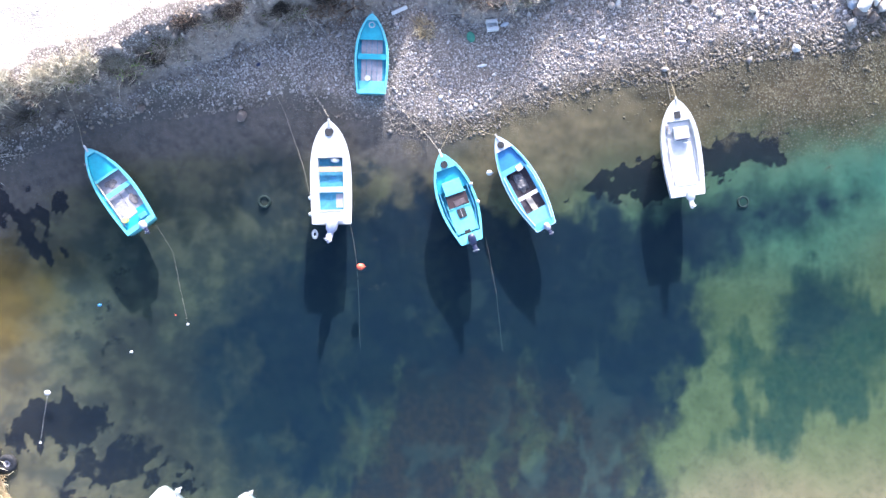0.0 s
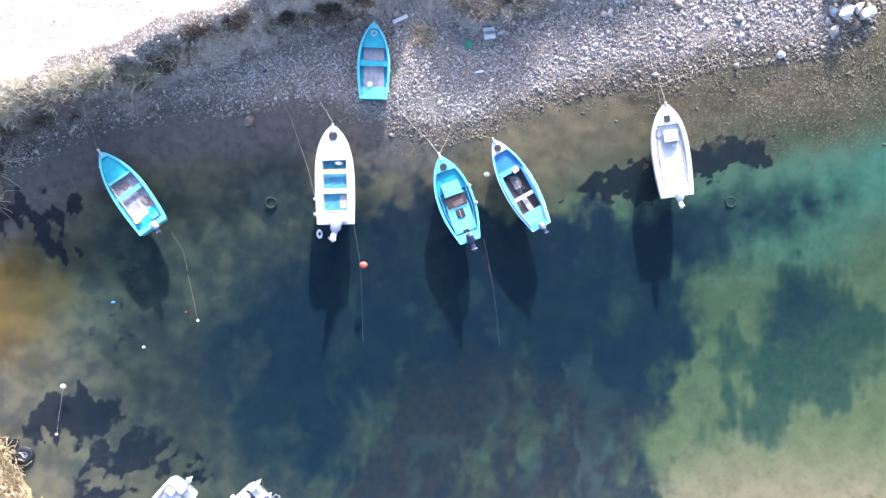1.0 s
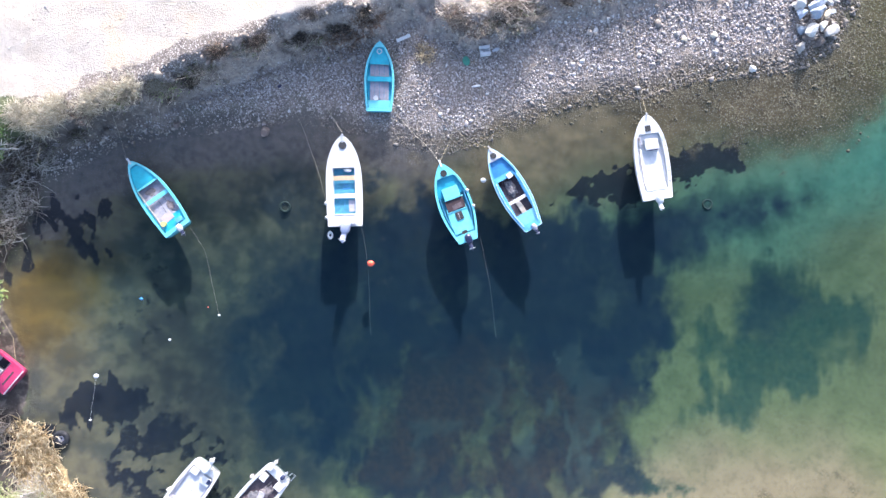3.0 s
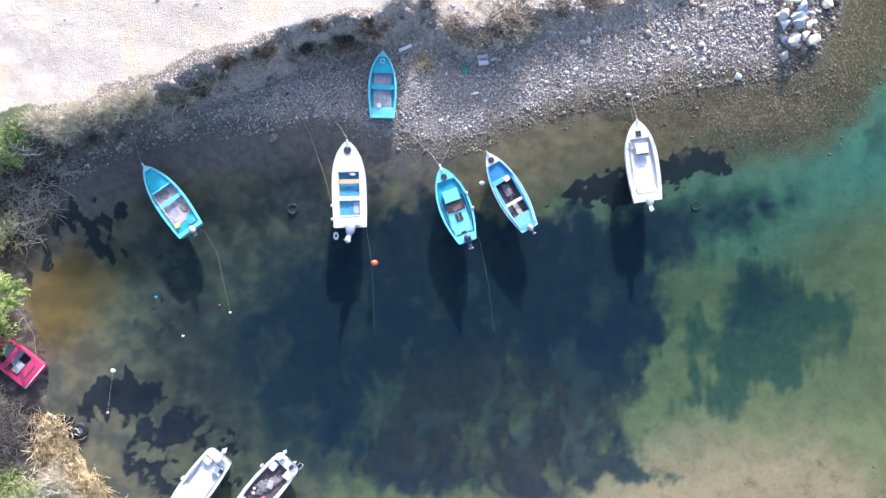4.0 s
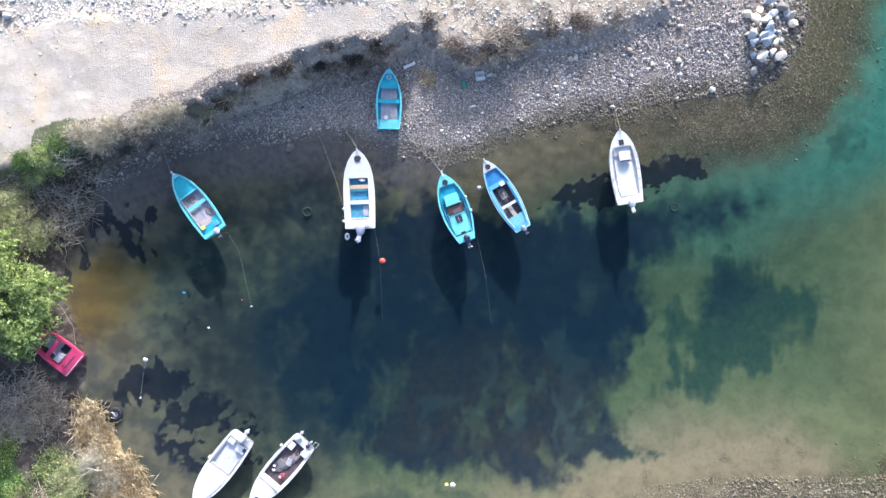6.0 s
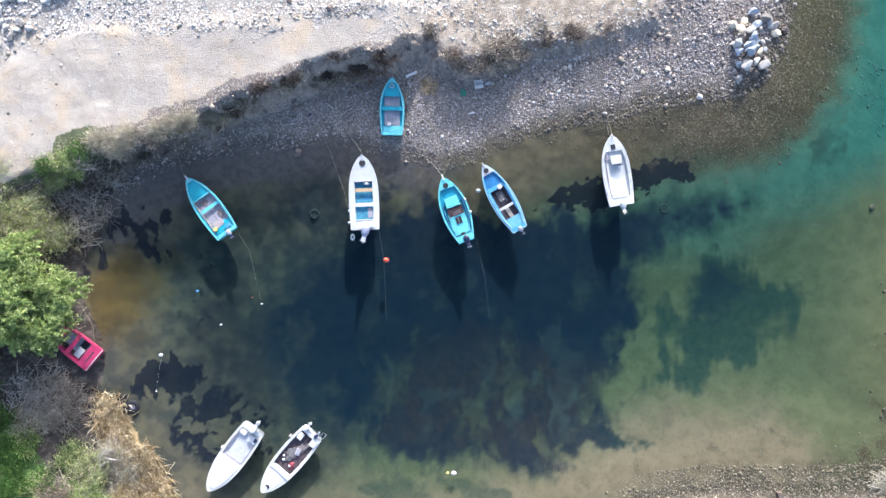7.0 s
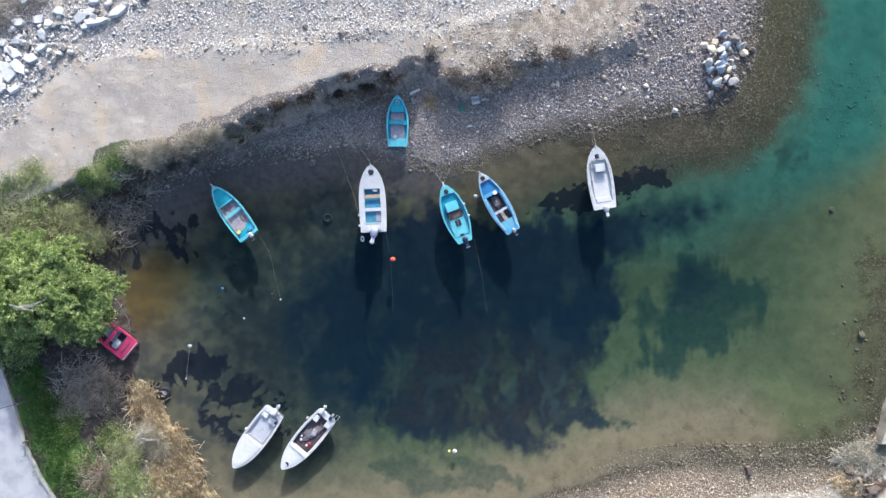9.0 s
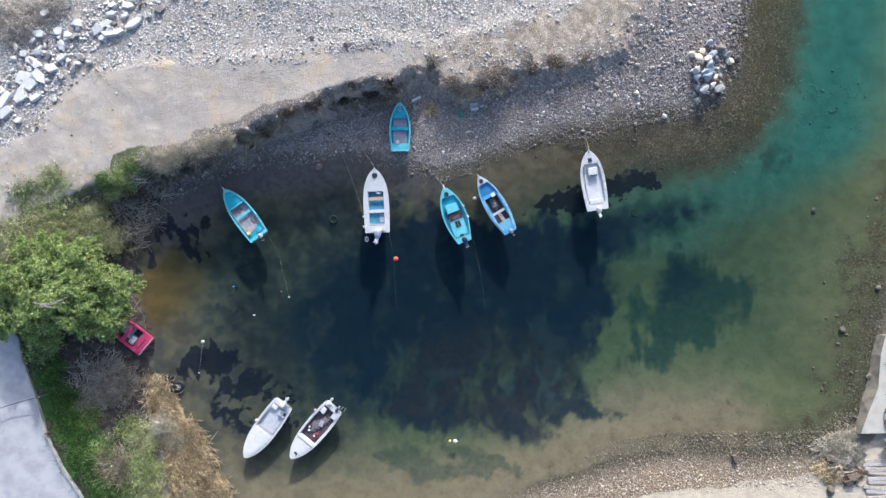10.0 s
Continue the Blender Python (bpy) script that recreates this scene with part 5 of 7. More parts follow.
M_BARK = plain("bark", (0.13, 0.1, 0.08), 0.9, vary=0.4, scale=6)
M_PALEBARK = plain("pale_dead_wood", (0.42, 0.39, 0.37), 0.85, vary=0.3, scale=6)


def tree(x, y, radius, height, clumps, per, seed, label):
    """A broad low tree: leaning trunks, limbs, and a crown of many leaf clumps with gaps between them."""
    rng = np.random.RandomState(seed)
    z0 = gz(x, y)
    t = thing("tree", pose(x, y, z0), label, "tree")
    bm = bmesh.new()
    tops = []
    for k in range(3):
        a = k * 2.1 + 0.4
        fork = Vector((math.cos(a) * radius * 0.22, math.sin(a) * radius * 0.22, height * 0.42))
        add_tube(bm, [(math.cos(a) * 0.12, math.sin(a) * 0.12, -0.2), tuple(fork * 0.5 + Vector((0, 0, 0.2))), tuple(fork)], 0.22, 8, 0.6)
        tops.append(fork)
    # sprays: each one a flat fan of twigs, set at different heights so that dark gaps stay between them
    centres, sizes, tries = [], [], 0
    while len(centres) < clumps and tries < 6000:
        tries += 1
        p = rng.uniform(-1, 1, 2)
        q, a = np.hypot(p[0], p[1]), math.atan2(p[1], p[0])
        wave = 0.86 + 0.12 * math.sin(3 * a + seed) + 0.09 * math.sin(7 * a + 1) + 0.05 * math.sin(13 * a)
        if q > wave:
            continue
        dome = math.sqrt(max(1 - (q / 1.05) ** 2, 0.02))
        c = np.array((p[0] * radius, p[1] * radius * 0.7, height * (0.3 + 0.62 * dome) * rng.uniform(0.72, 1.06)))
        if any(np.hypot(*(c - o)[:2]) < 0.34 * (k + 0.6) for o, k in zip(centres, sizes)):
            continue
        centres.append(c)
        sizes.append(rng.uniform(0.75, 1.5) * (1.15 - 0.3 * q))
    for c in centres[::2]:
        f = min(tops, key=lambda v: (v - Vector(c)).length)
        add_tube(bm, [tuple(f), tuple((f + Vector(c)) / 2 + Vector((0, 0, 0.25))), tuple(c)], 0.07, 5, 0.3)
    part("trunk", bm, M_BARK, t)
    at = []
    for c, k in zip(centres, sizes):
        lean = rng.uniform(0, 2 * np.pi)
        for j in range(20):
            a = lean + rng.uniform(-2.4, 2.4)
            reach = k * rng.uniform(0.45, 1.0)
            u = np.sqrt(rng.rand(per))
            hang = -0.35 * (u * reach) ** 2 + rng.uniform(-0.12, 0.3) * u * reach
            side = rng.randn(per) * 0.1 * (1.2 - u)
            at.append(np.stack([c[0] + np.cos(a) * u * reach - np.sin(a) * side, c[1] + np.sin(a) * u * reach + np.cos(a) * side, c[2] + hang + rng.randn(per) * 0.05], 1))
    inner = rng.uniform(-1, 1, (26000, 3))
    inner = inner[np.hypot(inner[:, 0], inner[:, 1]) < 0.8 + 0.1 * np.sin(5 * np.arctan2(inner[:, 1], inner[:, 0]))]
    at.append(inner * np.array([radius, radius * 0.7, height * 0.16]) + np.array([0, 0, height * 0.34]))
    v, f = leaves(np.concatenate(at), 0.115, rng, 0.5, 0.3)
    crown = mesh_from("crown", v, f, M_LEAF)
    crown.parent = t
    bm = bmesh.new()
    for k in range(5):
        p = Vector((-0.3 + 0.25 * k, -0.9 + 0.1 * rng.randn(), height * 0.97))
        add_tube(bm, [tuple(p), tuple(p + Vector((0.9, -0.2 + 0.1 * k, 0.25))), tuple(p + Vector((1.9, -0.5 + 0.3 * k, 0.2)))], 0.035, 5, 0.3)
    part("dead_branch", bm, M_PALEBARK, t, "bare pale dead branches")
    return t


def bush(x, y, r, h, stems, leaf_count, seed, label, stem_mat, leaf_mat=None, leaf_size=0.09, stretch=1.0, turn=0.0, lean=0.0):
    """A shrub of many fine stems, with leaves where it has any."""
    rng = np.random.RandomState(seed)
    t = thing("bush", pose(x, y, gz(x, y), 0, 0, turn), label, "bush")
    n = stems
    a, q = rng.uniform(0, 2 * np.pi, n), np.sqrt(rng.rand(n))
    foot = np.stack([np.cos(a) * q * r * 0.8 * stretch, np.sin(a) * q * r * 0.8, np.full(n, -0.3)], 1)
    dome = np.sqrt(np.clip(1 - (q * 0.9) ** 2, 0.08, 1)) * h * rng.uniform(0.35, 1.1, n)
    push = rng.randn(n, 2) * 0.42 * r + 0.22 * foot[:, :2]
    tip = np.stack([foot[:, 0] + push[:, 0] + lean, foot[:, 1] + push[:, 1], dome], 1)
    v, f = spikes(foot, tip, np.where(rng.rand(n) < (0.08 if h > 1.4 else 0.0), 0.05, rng.uniform(0.012, 0.03, n)), 0.12, rng)
    side = foot + (tip - foot) * rng.uniform(0.45, 0.8, (n, 1))
    tip2 = side + (tip - foot) * 0.3 + rng.randn(n, 3) * 0.28 * min(r, 1.2)
    v2, f2 = spikes(side, tip2, rng.uniform(0.008, 0.018, n), 0.1, rng)
    st = mesh_from("branchwork", np.concatenate([v, v2]), np.concatenate([f, f2 + len(v)]), stem_mat)
    st.parent = t
    if leaf_count:
        pick = rng.randint(0, n, leaf_count)
        at = foot[pick] + (tip - foot)[pick] * rng.uniform(0.45, 1.05, (leaf_count, 1)) + rng.randn(leaf_count, 3) * 0.16 * np.array([1, 1, 0.6])
        v, f = leaves(at, leaf_size, rng)
        lf = mesh_from("foliage", v, f, leaf_mat)
        lf.parent = t
    return t


def blades(name, x, y, h, r, spread, material, rng, label, category, drift=(0, 0)):
    n = len(x)
    base = np.stack([x, y, ground_z(x, y) - 0.05], 1)
    hh = h * rng.uniform(0.5, 1.2, n)
    tip = base + np.stack([rng.randn(n) * spread * hh + drift[0] * hh, rng.randn(n) * spread * hh + drift[1] * hh, hh], 1)
    v, f = spikes(base, tip, r * rng.uniform(0.6, 1.3, n), 0.08, rng)
    return tagged(mesh_from(name, v, f, material), label, category, kind="stuff")


def tangle(x, y, rx, ry, count, seed, material, label, name="reed_heap", category="dry reeds", high=0.35, reach=1.0):
    """Stalks and roots lying criss-cross in a low, uneven heap."""
    rng = np.random.RandomState(seed)
    a, q = rng.uniform(0, 2 * np.pi, count), np.sqrt(rng.rand(count))
    px, py = x + np.cos(a) * q * rx * (1 + 0.25 * np.sin(3 * a + seed)), y + np.sin(a) * q * ry
    base = np.stack([px, py, ground_z(px, py) + rng.rand(count) * high * (1 - 0.8 * q)], 1)
    way = rng.randn(count, 3) * np.array([0.42, 0.34, 0.1]) * reach
    v, f = spikes(base, base + way, rng.uniform(0.012, 0.035, count), 0.12, rng)
    return tagged(mesh_from(name, v, f, material), label, category, kind="stuff")


# ---- road in the south-west ----
ROAD_Z = 2.46


def make_road():
    bm = bmesh.new()
    rows = []
    for i, (x, y) in enumerate(ROAD_EDGE):
        a, b = ROAD_EDGE[max(i - 1, 0)], ROAD_EDGE[min(i + 1, len(ROAD_EDGE) - 1)]
        d = Vector((b[0] - a[0], b[1] - a[1], 0)).normalized()
        w = Vector((d.y, -d.x, 0))
        w = w if w.x < 0 else -w
        rows.append([bm.verts.new((x + w.x * k, y + w.y * k, ROAD_Z + c)) for k, c in ((0, 0), (0, -0.35), (6.4, -0.35), (6.4, 0.0), (3.2, 0.05))])
    for a, b in zip(rows, rows[1:]):
        for j in range(5):
            bm.faces.new((a[j], a[(j + 1) % 5], b[(j + 1) % 5], b[j]))
    bm.faces.new(rows[0]), bm.faces.new(rows[-1])
    n = Nodes("road_surface")
    f = n.noise(25, 5, 0.7)
    # blotches and pale patches put dappled tree shade into the worn surface's colour
    c = n.mix(n.step(n.noise(0.8, 5), 0.35, 0.7), (0.39, 0.38, 0.395), (0.28, 0.28, 0.3))
    c = n.mix(n.step(f, 0.45, 0.7, 0, 0.4), c, (0.32, 0.315, 0.32))
    c = n.mix(n.step(n.noise(2.6, 6, 0.7), 0.58, 0.75, 0, 0.5), c, (0.46, 0.455, 0.45))
    n.bump(f, 0.3, 0.01)
    road = part("road", bm, n.done(c, 0.9))
    tagged(road, "worn pale grey asphalt lane with a concrete kerb", "road", kind="structure")
    kerb = tagged(new("kerb"), "pale concrete kerb along the lane", "kerb", kind="structure")
    piece = None
    for (ax, ay), (bx, by) in zip(ROAD_EDGE, ROAD_EDGE[1:]):
        length = math.hypot(bx - ax, by - ay)
        k = max(1, round(length / 1.0))
        for i in range(k):
            s = (i + 0.5) / k
            m = pose(ax + (bx - ax) * s + 0.1, ay + (by - ay) * s, ROAD_Z - 0.08, 0, 0, math.degrees(math.atan2(by - ay, bx - ax))) @ Matrix.Diagonal((length / k * 0.985, 1, 1, 1))
            if piece is None:
                piece = part("kerb_stone", box((1, 0.18, 0.4), None, 0.02), M_CONCRETE, kerb, m=m)
            else:
                o = new("kerb_stone", piece.data)
                o.parent, o.matrix_basis = kerb, m


make_road()

# ---- shingle and loose stones ----
rng = np.random.RandomState(4)


def beach_keep(x, y):
    d, pd = inside(x, y, SHORE), inside(x, y, BANK)
    patch = 0.35 + 0.65 * smooth01((fbm(x, y, 0.8, 3, 61) - 0.35) / 0.25)
    return (d < np.interp(x, [-22, -5, 0], [-0.15, -0.1, 0.5])) * (pd < -0.9) * (d > -12) * patch * np.where(x < -25.3, 0.0, 1.0)


x, y = sow(rng, 135000, -25.5, 27, 5.5, 26, beach_keep)
size = np.exp(rng.randn(len(x)) * 0.42) * np.interp(x, [-25, -5, 5, 15, 25], [0.085, 0.08, 0.08, 0.098, 0.13])
shade = x < -8.0 + 3.0 * (fbm(x, y, 0.4, 3, 63) - 0.5)
for name, pick, mat, text in (("shingle_north", ~shade, M_PEBBLE, "grey and white shingle stones on the north beach"), ("shingle_west", shade, M_PEBBLE_SHADE, "grey-brown shingle stones below the high bank, toned for its shade")):
    stones(name, x[pick], y[pick], ground_z(x[pick], y[pick]), np.clip(size[pick], 0.05, 0.42), mat, rng, text)
x, y = sow(rng, 70000, 6, 34, -2, 26, lambda x, y: (lambda d: (d > 0.2) * np.clip(1 - d / np.interp(x, [6, 14, 24, 30], [1.6, 3.6, 6.5, 7.0]), 0, 1) ** 1.5 * (0.3 + 0.7 * smooth01((fbm(x, y, 0.6, 3, 66) - 0.3) / 0.3)))(inside(x, y, SHORE)))
stones("sunken_stones", x, y, ground_z(x, y), np.clip(0.095 * np.exp(rng.randn(len(x)) * 0.45), 0.04, 0.3), M_WETSTONE, rng, "brown weedy stones under shallow water", 0.3)
x, y = sow(rng, 7000, 26, 43, -16.5, 10, lambda x, y: (lambda d: (d > -1.5) * (d < np.interp(y, [-16, 0, 10], [4.0, 5.5, 3.0])) * (0.25 + 0.75 * smooth01(1 - d / 4)))(inside(x, y, SHORE)))
stones("sunken_stones_east", x, y, ground_z(x, y), np.clip(0.1 * np.exp(rng.randn(len(x)) * 0.55), 0.05, 0.45), M_WETSTONE, rng, "brown weedy stones along the east shore", 0.4)
x, y = sow(rng, 20000, 3, 34, -21, -13.5, lambda x, y: (lambda d: (d < 1.8) * (d > -3.2) * smooth01((d + 3.2) / 1.0) * np.where(d > 0, smooth01((x - 10) / 6), 1) * smooth01((x - 3) / 6))(inside(x, y, SHORE)))
stones("shingle_south", x, y, ground_z(x, y), np.clip(0.09 * np.exp(rng.randn(len(x)) * 0.4), 0.045, 0.3), M_PEBBLE_TAN, rng, "grey and cream shingle stones on the south beach")
x, y = sow(rng, 46000, -42, 19, 9, 26, lambda x, y: smooth01(0.5 + inside(x, y, BERM) / 1.5) * (0.25 + 0.75 * smooth01((fbm(x, y, 0.5, 3, 71) - 0.35) / 0.25)))
stones("berm_stones", x, y, ground_z(x, y), np.clip(0.1 * np.exp(rng.randn(len(x)) * 0.5), 0.04, 0.35), M_RUBBLE, rng, "loose pale stones on the shingle berm")
x, y = sow(rng, 9000, -36, 6, 9, 22, lambda x, y: smooth01(1 - np.abs(inside(x, y, BERM) - 0.3 + 1.6 * (fbm(x, y, 0.5, 3, 73) - 0.5)) / 0.55) * smooth01((fbm(x, y, 0.35, 2, 75) - 0.35) / 0.2))
stones("berm_clods", x, y, ground_z(x, y), np.clip(0.11 * np.exp(rng.randn(len(x)) * 0.5), 0.05, 0.4), stone_material("berm_clods", [(0, (0.18, 0.145, 0.11)), (0.6, (0.33, 0.275, 0.215)), (1, (0.5, 0.44, 0.37))]), rng, "brown clods and stones along the edge of the berm", 0.8)
x, y = sow(rng, 5000, 27, 38, 5, 20, lambda x, y: smooth01(1 - np.hypot((x - 33) / 4.5, (y - 12.5) / 5.5)) * smooth01((fbm(x, y, 0.5, 3, 77) - 0.35) / 0.25) * 0.6)
# teal like the bed round them: the water's tint put into their colour
stones("deep_stones", x, y, ground_z(x, y), np.clip(0.12 * np.exp(rng.randn(len(x)) * 0.4), 0.06, 0.34), plain("teal_stone", (0.042, 0.13, 0.1), 0.9, vary=0.4, scale=1.5, dirty=0.1), rng, "teal stones strewn over the deeper bed", 0.5)
x, y = sow(rng, 5000, -42, -20, 11, 27, lambda x, y: smooth01(1 - np.abs((y - 14.2) - (x + 37.5) * 0.72) / 3.2))
stones("slab_rubble", x, y, ground_z(x, y), np.clip(0.2 * np.exp(rng.randn(len(x)) * 0.5), 0.08, 0.7), M_RUBBLE, rng, "pale rubble between broken slabs")
x, y = sow(rng, 15000, -24, 19, 7.5, 24, lambda x, y: (lambda p: (p > -2.0) * (p < 0.5) * 0.9)(inside(x, y, BANK)))
stones("bank_clods", x, y, ground_z(x, y), np.clip(0.12 * np.exp(rng.randn(len(x)) * 0.55), 0.05, 0.5), stone_material("clods", [(0, (0.13, 0.105, 0.09)), (0.6, (0.27, 0.225, 0.19)), (1, (0.45, 0.39, 0.33))]), rng, "brown clods and stones on the crumbling bank")
x, y = sow(rng, 6000, 1, 19, 14, 26, lambda x, y: (lambda p: (p > -1.2) * smooth01((3.5 - p) / 3) * 0.8)(inside(x, y, BANK)))
stones("brow_stones", x, y, ground_z(x, y), np.clip(0.1 * np.exp(rng.randn(len(x)) * 0.42), 0.05, 0.28), M_RUBBLE, rng, "pale rubble on the brow of the low bank")
x, y = sow(rng, 2500, -40, 15, 6, 20, lambda x, y: (inside(x, y, BANK) > 0.8) * (inside(x, y, BERM) < 0.5) * 0.8)
stones("track_stones", x, y, ground_z(x, y), np.clip(0.06 * np.exp(rng.randn(len(x)) * 0.5), 0.03, 0.25), M_PEBBLE, rng, "small stones strewn over the bare track")


near = [(-4.3, 19.0), (-2.7, 16.6), (1.3, 17.4), (-13.3, 16.9), (4.5, 16.8), (-0.5, 18.6)]
x, y = np.concatenate([rng.randn(150, 2) * np.array([1.1, 0.6]) + np.array(p) for p in near]).T
stones("track_clods", x, y, ground_z(x, y), np.clip(0.085 * np.exp(rng.randn(len(x)) * 0.5), 0.04, 0.3), M_RUBBLE, rng, "brown clods and stones strewn over the track", 0.8)


def boulder(x, y, size, seed, material, label, group="", sink=0.25, turn=0.0, name="boulder", z=None, tip=0.0):
    ob = part(name, rock(size, seed), material)
    ob.matrix_basis = pose(x, y, (gz(x, y) if z is None else z) + size[2] * (0.5 - sink), tip, tip * 0.6, turn)
    return tagged(ob, label, "rock", group)


# single boulders on and off the beach
for i, (x, y, s, mat, text) in enumerate([
    (18.6, 12.1, 0.6, M_WHITEROCK, "smooth white boulder at the water's edge"),
    (14.4, 13.9, 0.5, M_CREAMROCK, "cream rounded boulder on the shingle"), (16.2, 14.1, 0.55, M_CREAMROCK, "cream rounded boulder on the shingle"),
    (12.9, 13.1, 0.45, M_CREAMROCK, "cream rounded boulder on the shingle"), (14.0, 14.2, 0.4, M_ROCK, "grey rounded boulder on the shingle"),
    (8.2, 12.6, 0.4, M_WHITEROCK, "white rounded stone on the shingle"), (9.0, 14.4, 0.42, M_WHITEROCK, "white rounded stone on the shingle"),
    (-20.4, 8.6, 0.42, M_ROCK, "grey stone lying below the bank"), (-16.5, 8.9, 0.62, M_BROWNROCK, "flat brown stone at the waterline"),
    (-15.6, 11.2, 0.6, M_BROWNROCK, "dark clod fallen from the bank"), (-11.17, 8.45, 0.8, M_BROWNROCK, "dark brown boulder lying in the shallows"),
    (-11.0, 18.6, 0.5, M_BROWNROCK, "dark stone on the shingle berm"), (-8.1, 17.9, 0.6, M_BROWNROCK, "dark stone on the shingle berm"),
    (33.1, -6.5, 0.75, M_WETSTONE, "weedy boulder under shallow water"), (35.0, -10.5, 0.7, M_WETSTONE, "weedy boulder under shallow water"),
    (36.2, -3.0, 0.6, M_WETSTONE, "weedy boulder under shallow water"), (31.5, 3.8, 0.5, M_WETSTONE, "weedy boulder under shallow water")]):
    boulder(x, y, (s, s * 0.85, s * 0.65), 100 + i, mat, text, turn=37 * i)

# a heap of boulders at the point
HEAP = [(22.6, 18.2, 0.76, 2), (23.5, 17.7, 0.85, 0), (21.8, 17.5, 0.51, 3), (21.0, 17.2, 0.59, 3), (21.5, 16.8, 0.71, 3), (22.2, 16.8, 0.71, 1), (22.7, 17.2, 0.76, 2), (23.0, 16.8, 0.51, 0),
        (24.2, 17.2, 0.68, 0), (24.3, 16.7, 0.68, 3), (22.3, 16.1, 0.93, 2), (22.0, 15.6, 0.76, 2), (21.2, 15.8, 0.81, 1), (21.3, 15.2, 0.68, 2), (22.0, 15.1, 0.93, 2), (21.9, 14.3, 0.98, 1),
        (22.6, 14.5, 0.59, 1), (23.2, 14.3, 0.85, 0), (22.9, 15.2, 0.51, 3), (23.2, 15.9, 0.44, 1), (21.4, 13.3, 0.71, 0), (21.8, 13.9, 0.59, 4), (25.1, 17.0, 0.51, 4)]
rnd = random.Random(8)
KINDS = [(M_ROCK, "grey boulder in a heap at the point"), (M_WHITEROCK, "white boulder in a heap at the point"), (M_BLUEROCK, "blue-grey boulder in a heap at the point"),
         (M_CREAMROCK, "cream boulder in a heap at the point"), (M_BROWNROCK, "dark boulder in a heap at the point")]
for i, (px, py, s, kind) in enumerate(HEAP):
    lift = 0.75 * max(0.0, 1 - math.hypot((px - 22.2) / 1.6, (py - 15.6) / 2.6))
    boulder(px, py, (s * 1.3, s * rnd.uniform(0.95, 1.15), s * 0.95), 200 + i, KINDS[kind][0], KINDS[kind][1], "boulder heap", 0.15, rnd.uniform(0, 360), z=max(gz(px, py), -0.1) + lift, tip=rnd.uniform(-20, 20))
for i in range(26):     # darker stones that fill the heap from below
    a, q = rnd.uniform(0, 6.28), rnd.random() ** 0.6
    px, py, s = 22.7 + math.cos(a) * q * 1.9, 15.9 + math.sin(a) * q * 2.4, rnd.uniform(0.35, 0.75)
    boulder(px, py, (s, s * rnd.uniform(0.7, 0.95), s * 0.7), 240 + i, rnd.choice([M_ROCK, M_BROWNROCK, M_BLUEROCK]), "dull stone low in a heap at the point", "boulder heap", 0.2, rnd.uniform(0, 360),
            z=max(gz(px, py), -0.1) + 0.3 * (1 - q), tip=rnd.uniform(-15, 15))

# broken pale slabs in the north-west
SLABS = [(-35.0, 15.9, 2.1, 1.5, -25), (-36.9, 14.3, 1.7, 1.3, 10), (-36.9, 13.2, 1.5, 1.1, 5), (-35.5, 14.6, 1.7, 0.95, 60), (-34.0, 16.2, 1.6, 0.75, -60), (-34.2, 17.2, 1.1, 0.75, -30),
         (-33.0, 16.9, 1.2, 0.8, -10), (-32.1, 17.7, 0.9, 0.6, 35), (-32.0, 18.7, 1.2, 0.6, -65), (-34.1, 18.2, 1.3, 0.5, 15), (-33.9, 19.8, 1.0, 0.65, 0), (-32.3, 20.0, 0.9, 0.8, 10),
         (-31.5, 19.6, 0.9, 0.6, 0), (-30.7, 20.6, 0.9, 0.75, 5), (-29.0, 20.0, 1.2, 0.75, 35), (-27.7, 19.7, 1.9, 0.7, 8), (-25.9, 20.5, 1.7, 0.65, 36), (-26.5, 22.0, 1.1, 0.6, 0)]
SLABS += [(-27.7, 22.0, 0.8, 0.55, 0), (-28.2, 20.5, 0.9, 0.6, 10), (-27.8, 21.3, 0.8, 0.5, 20), (-33.4, 21.5, 0.9, 0.7, 0), (-34.4, 19.3, 0.5, 0.45, 0), (-35.2, 18.2, 0.7, 0.6, 30),
          (-34.7, 17.6, 0.8, 0.55, 15), (-34.3, 14.4, 1.0, 0.6, 40), (-28.6, 19.3, 0.8, 0.5, 35), (-23.8, 21.6, 1.0, 0.65, 5)]
rnd = random.Random(12)
for i in range(44):
    u, side = rnd.random(), rnd.gauss(0, 1.3)
    SLABS.append((-37.5 + 12.5 * u + side * 0.6, 14.2 + 9.0 * u - side * 0.9, rnd.uniform(0.35, 0.75), rnd.uniform(0.3, 0.55), rnd.uniform(0, 180)))
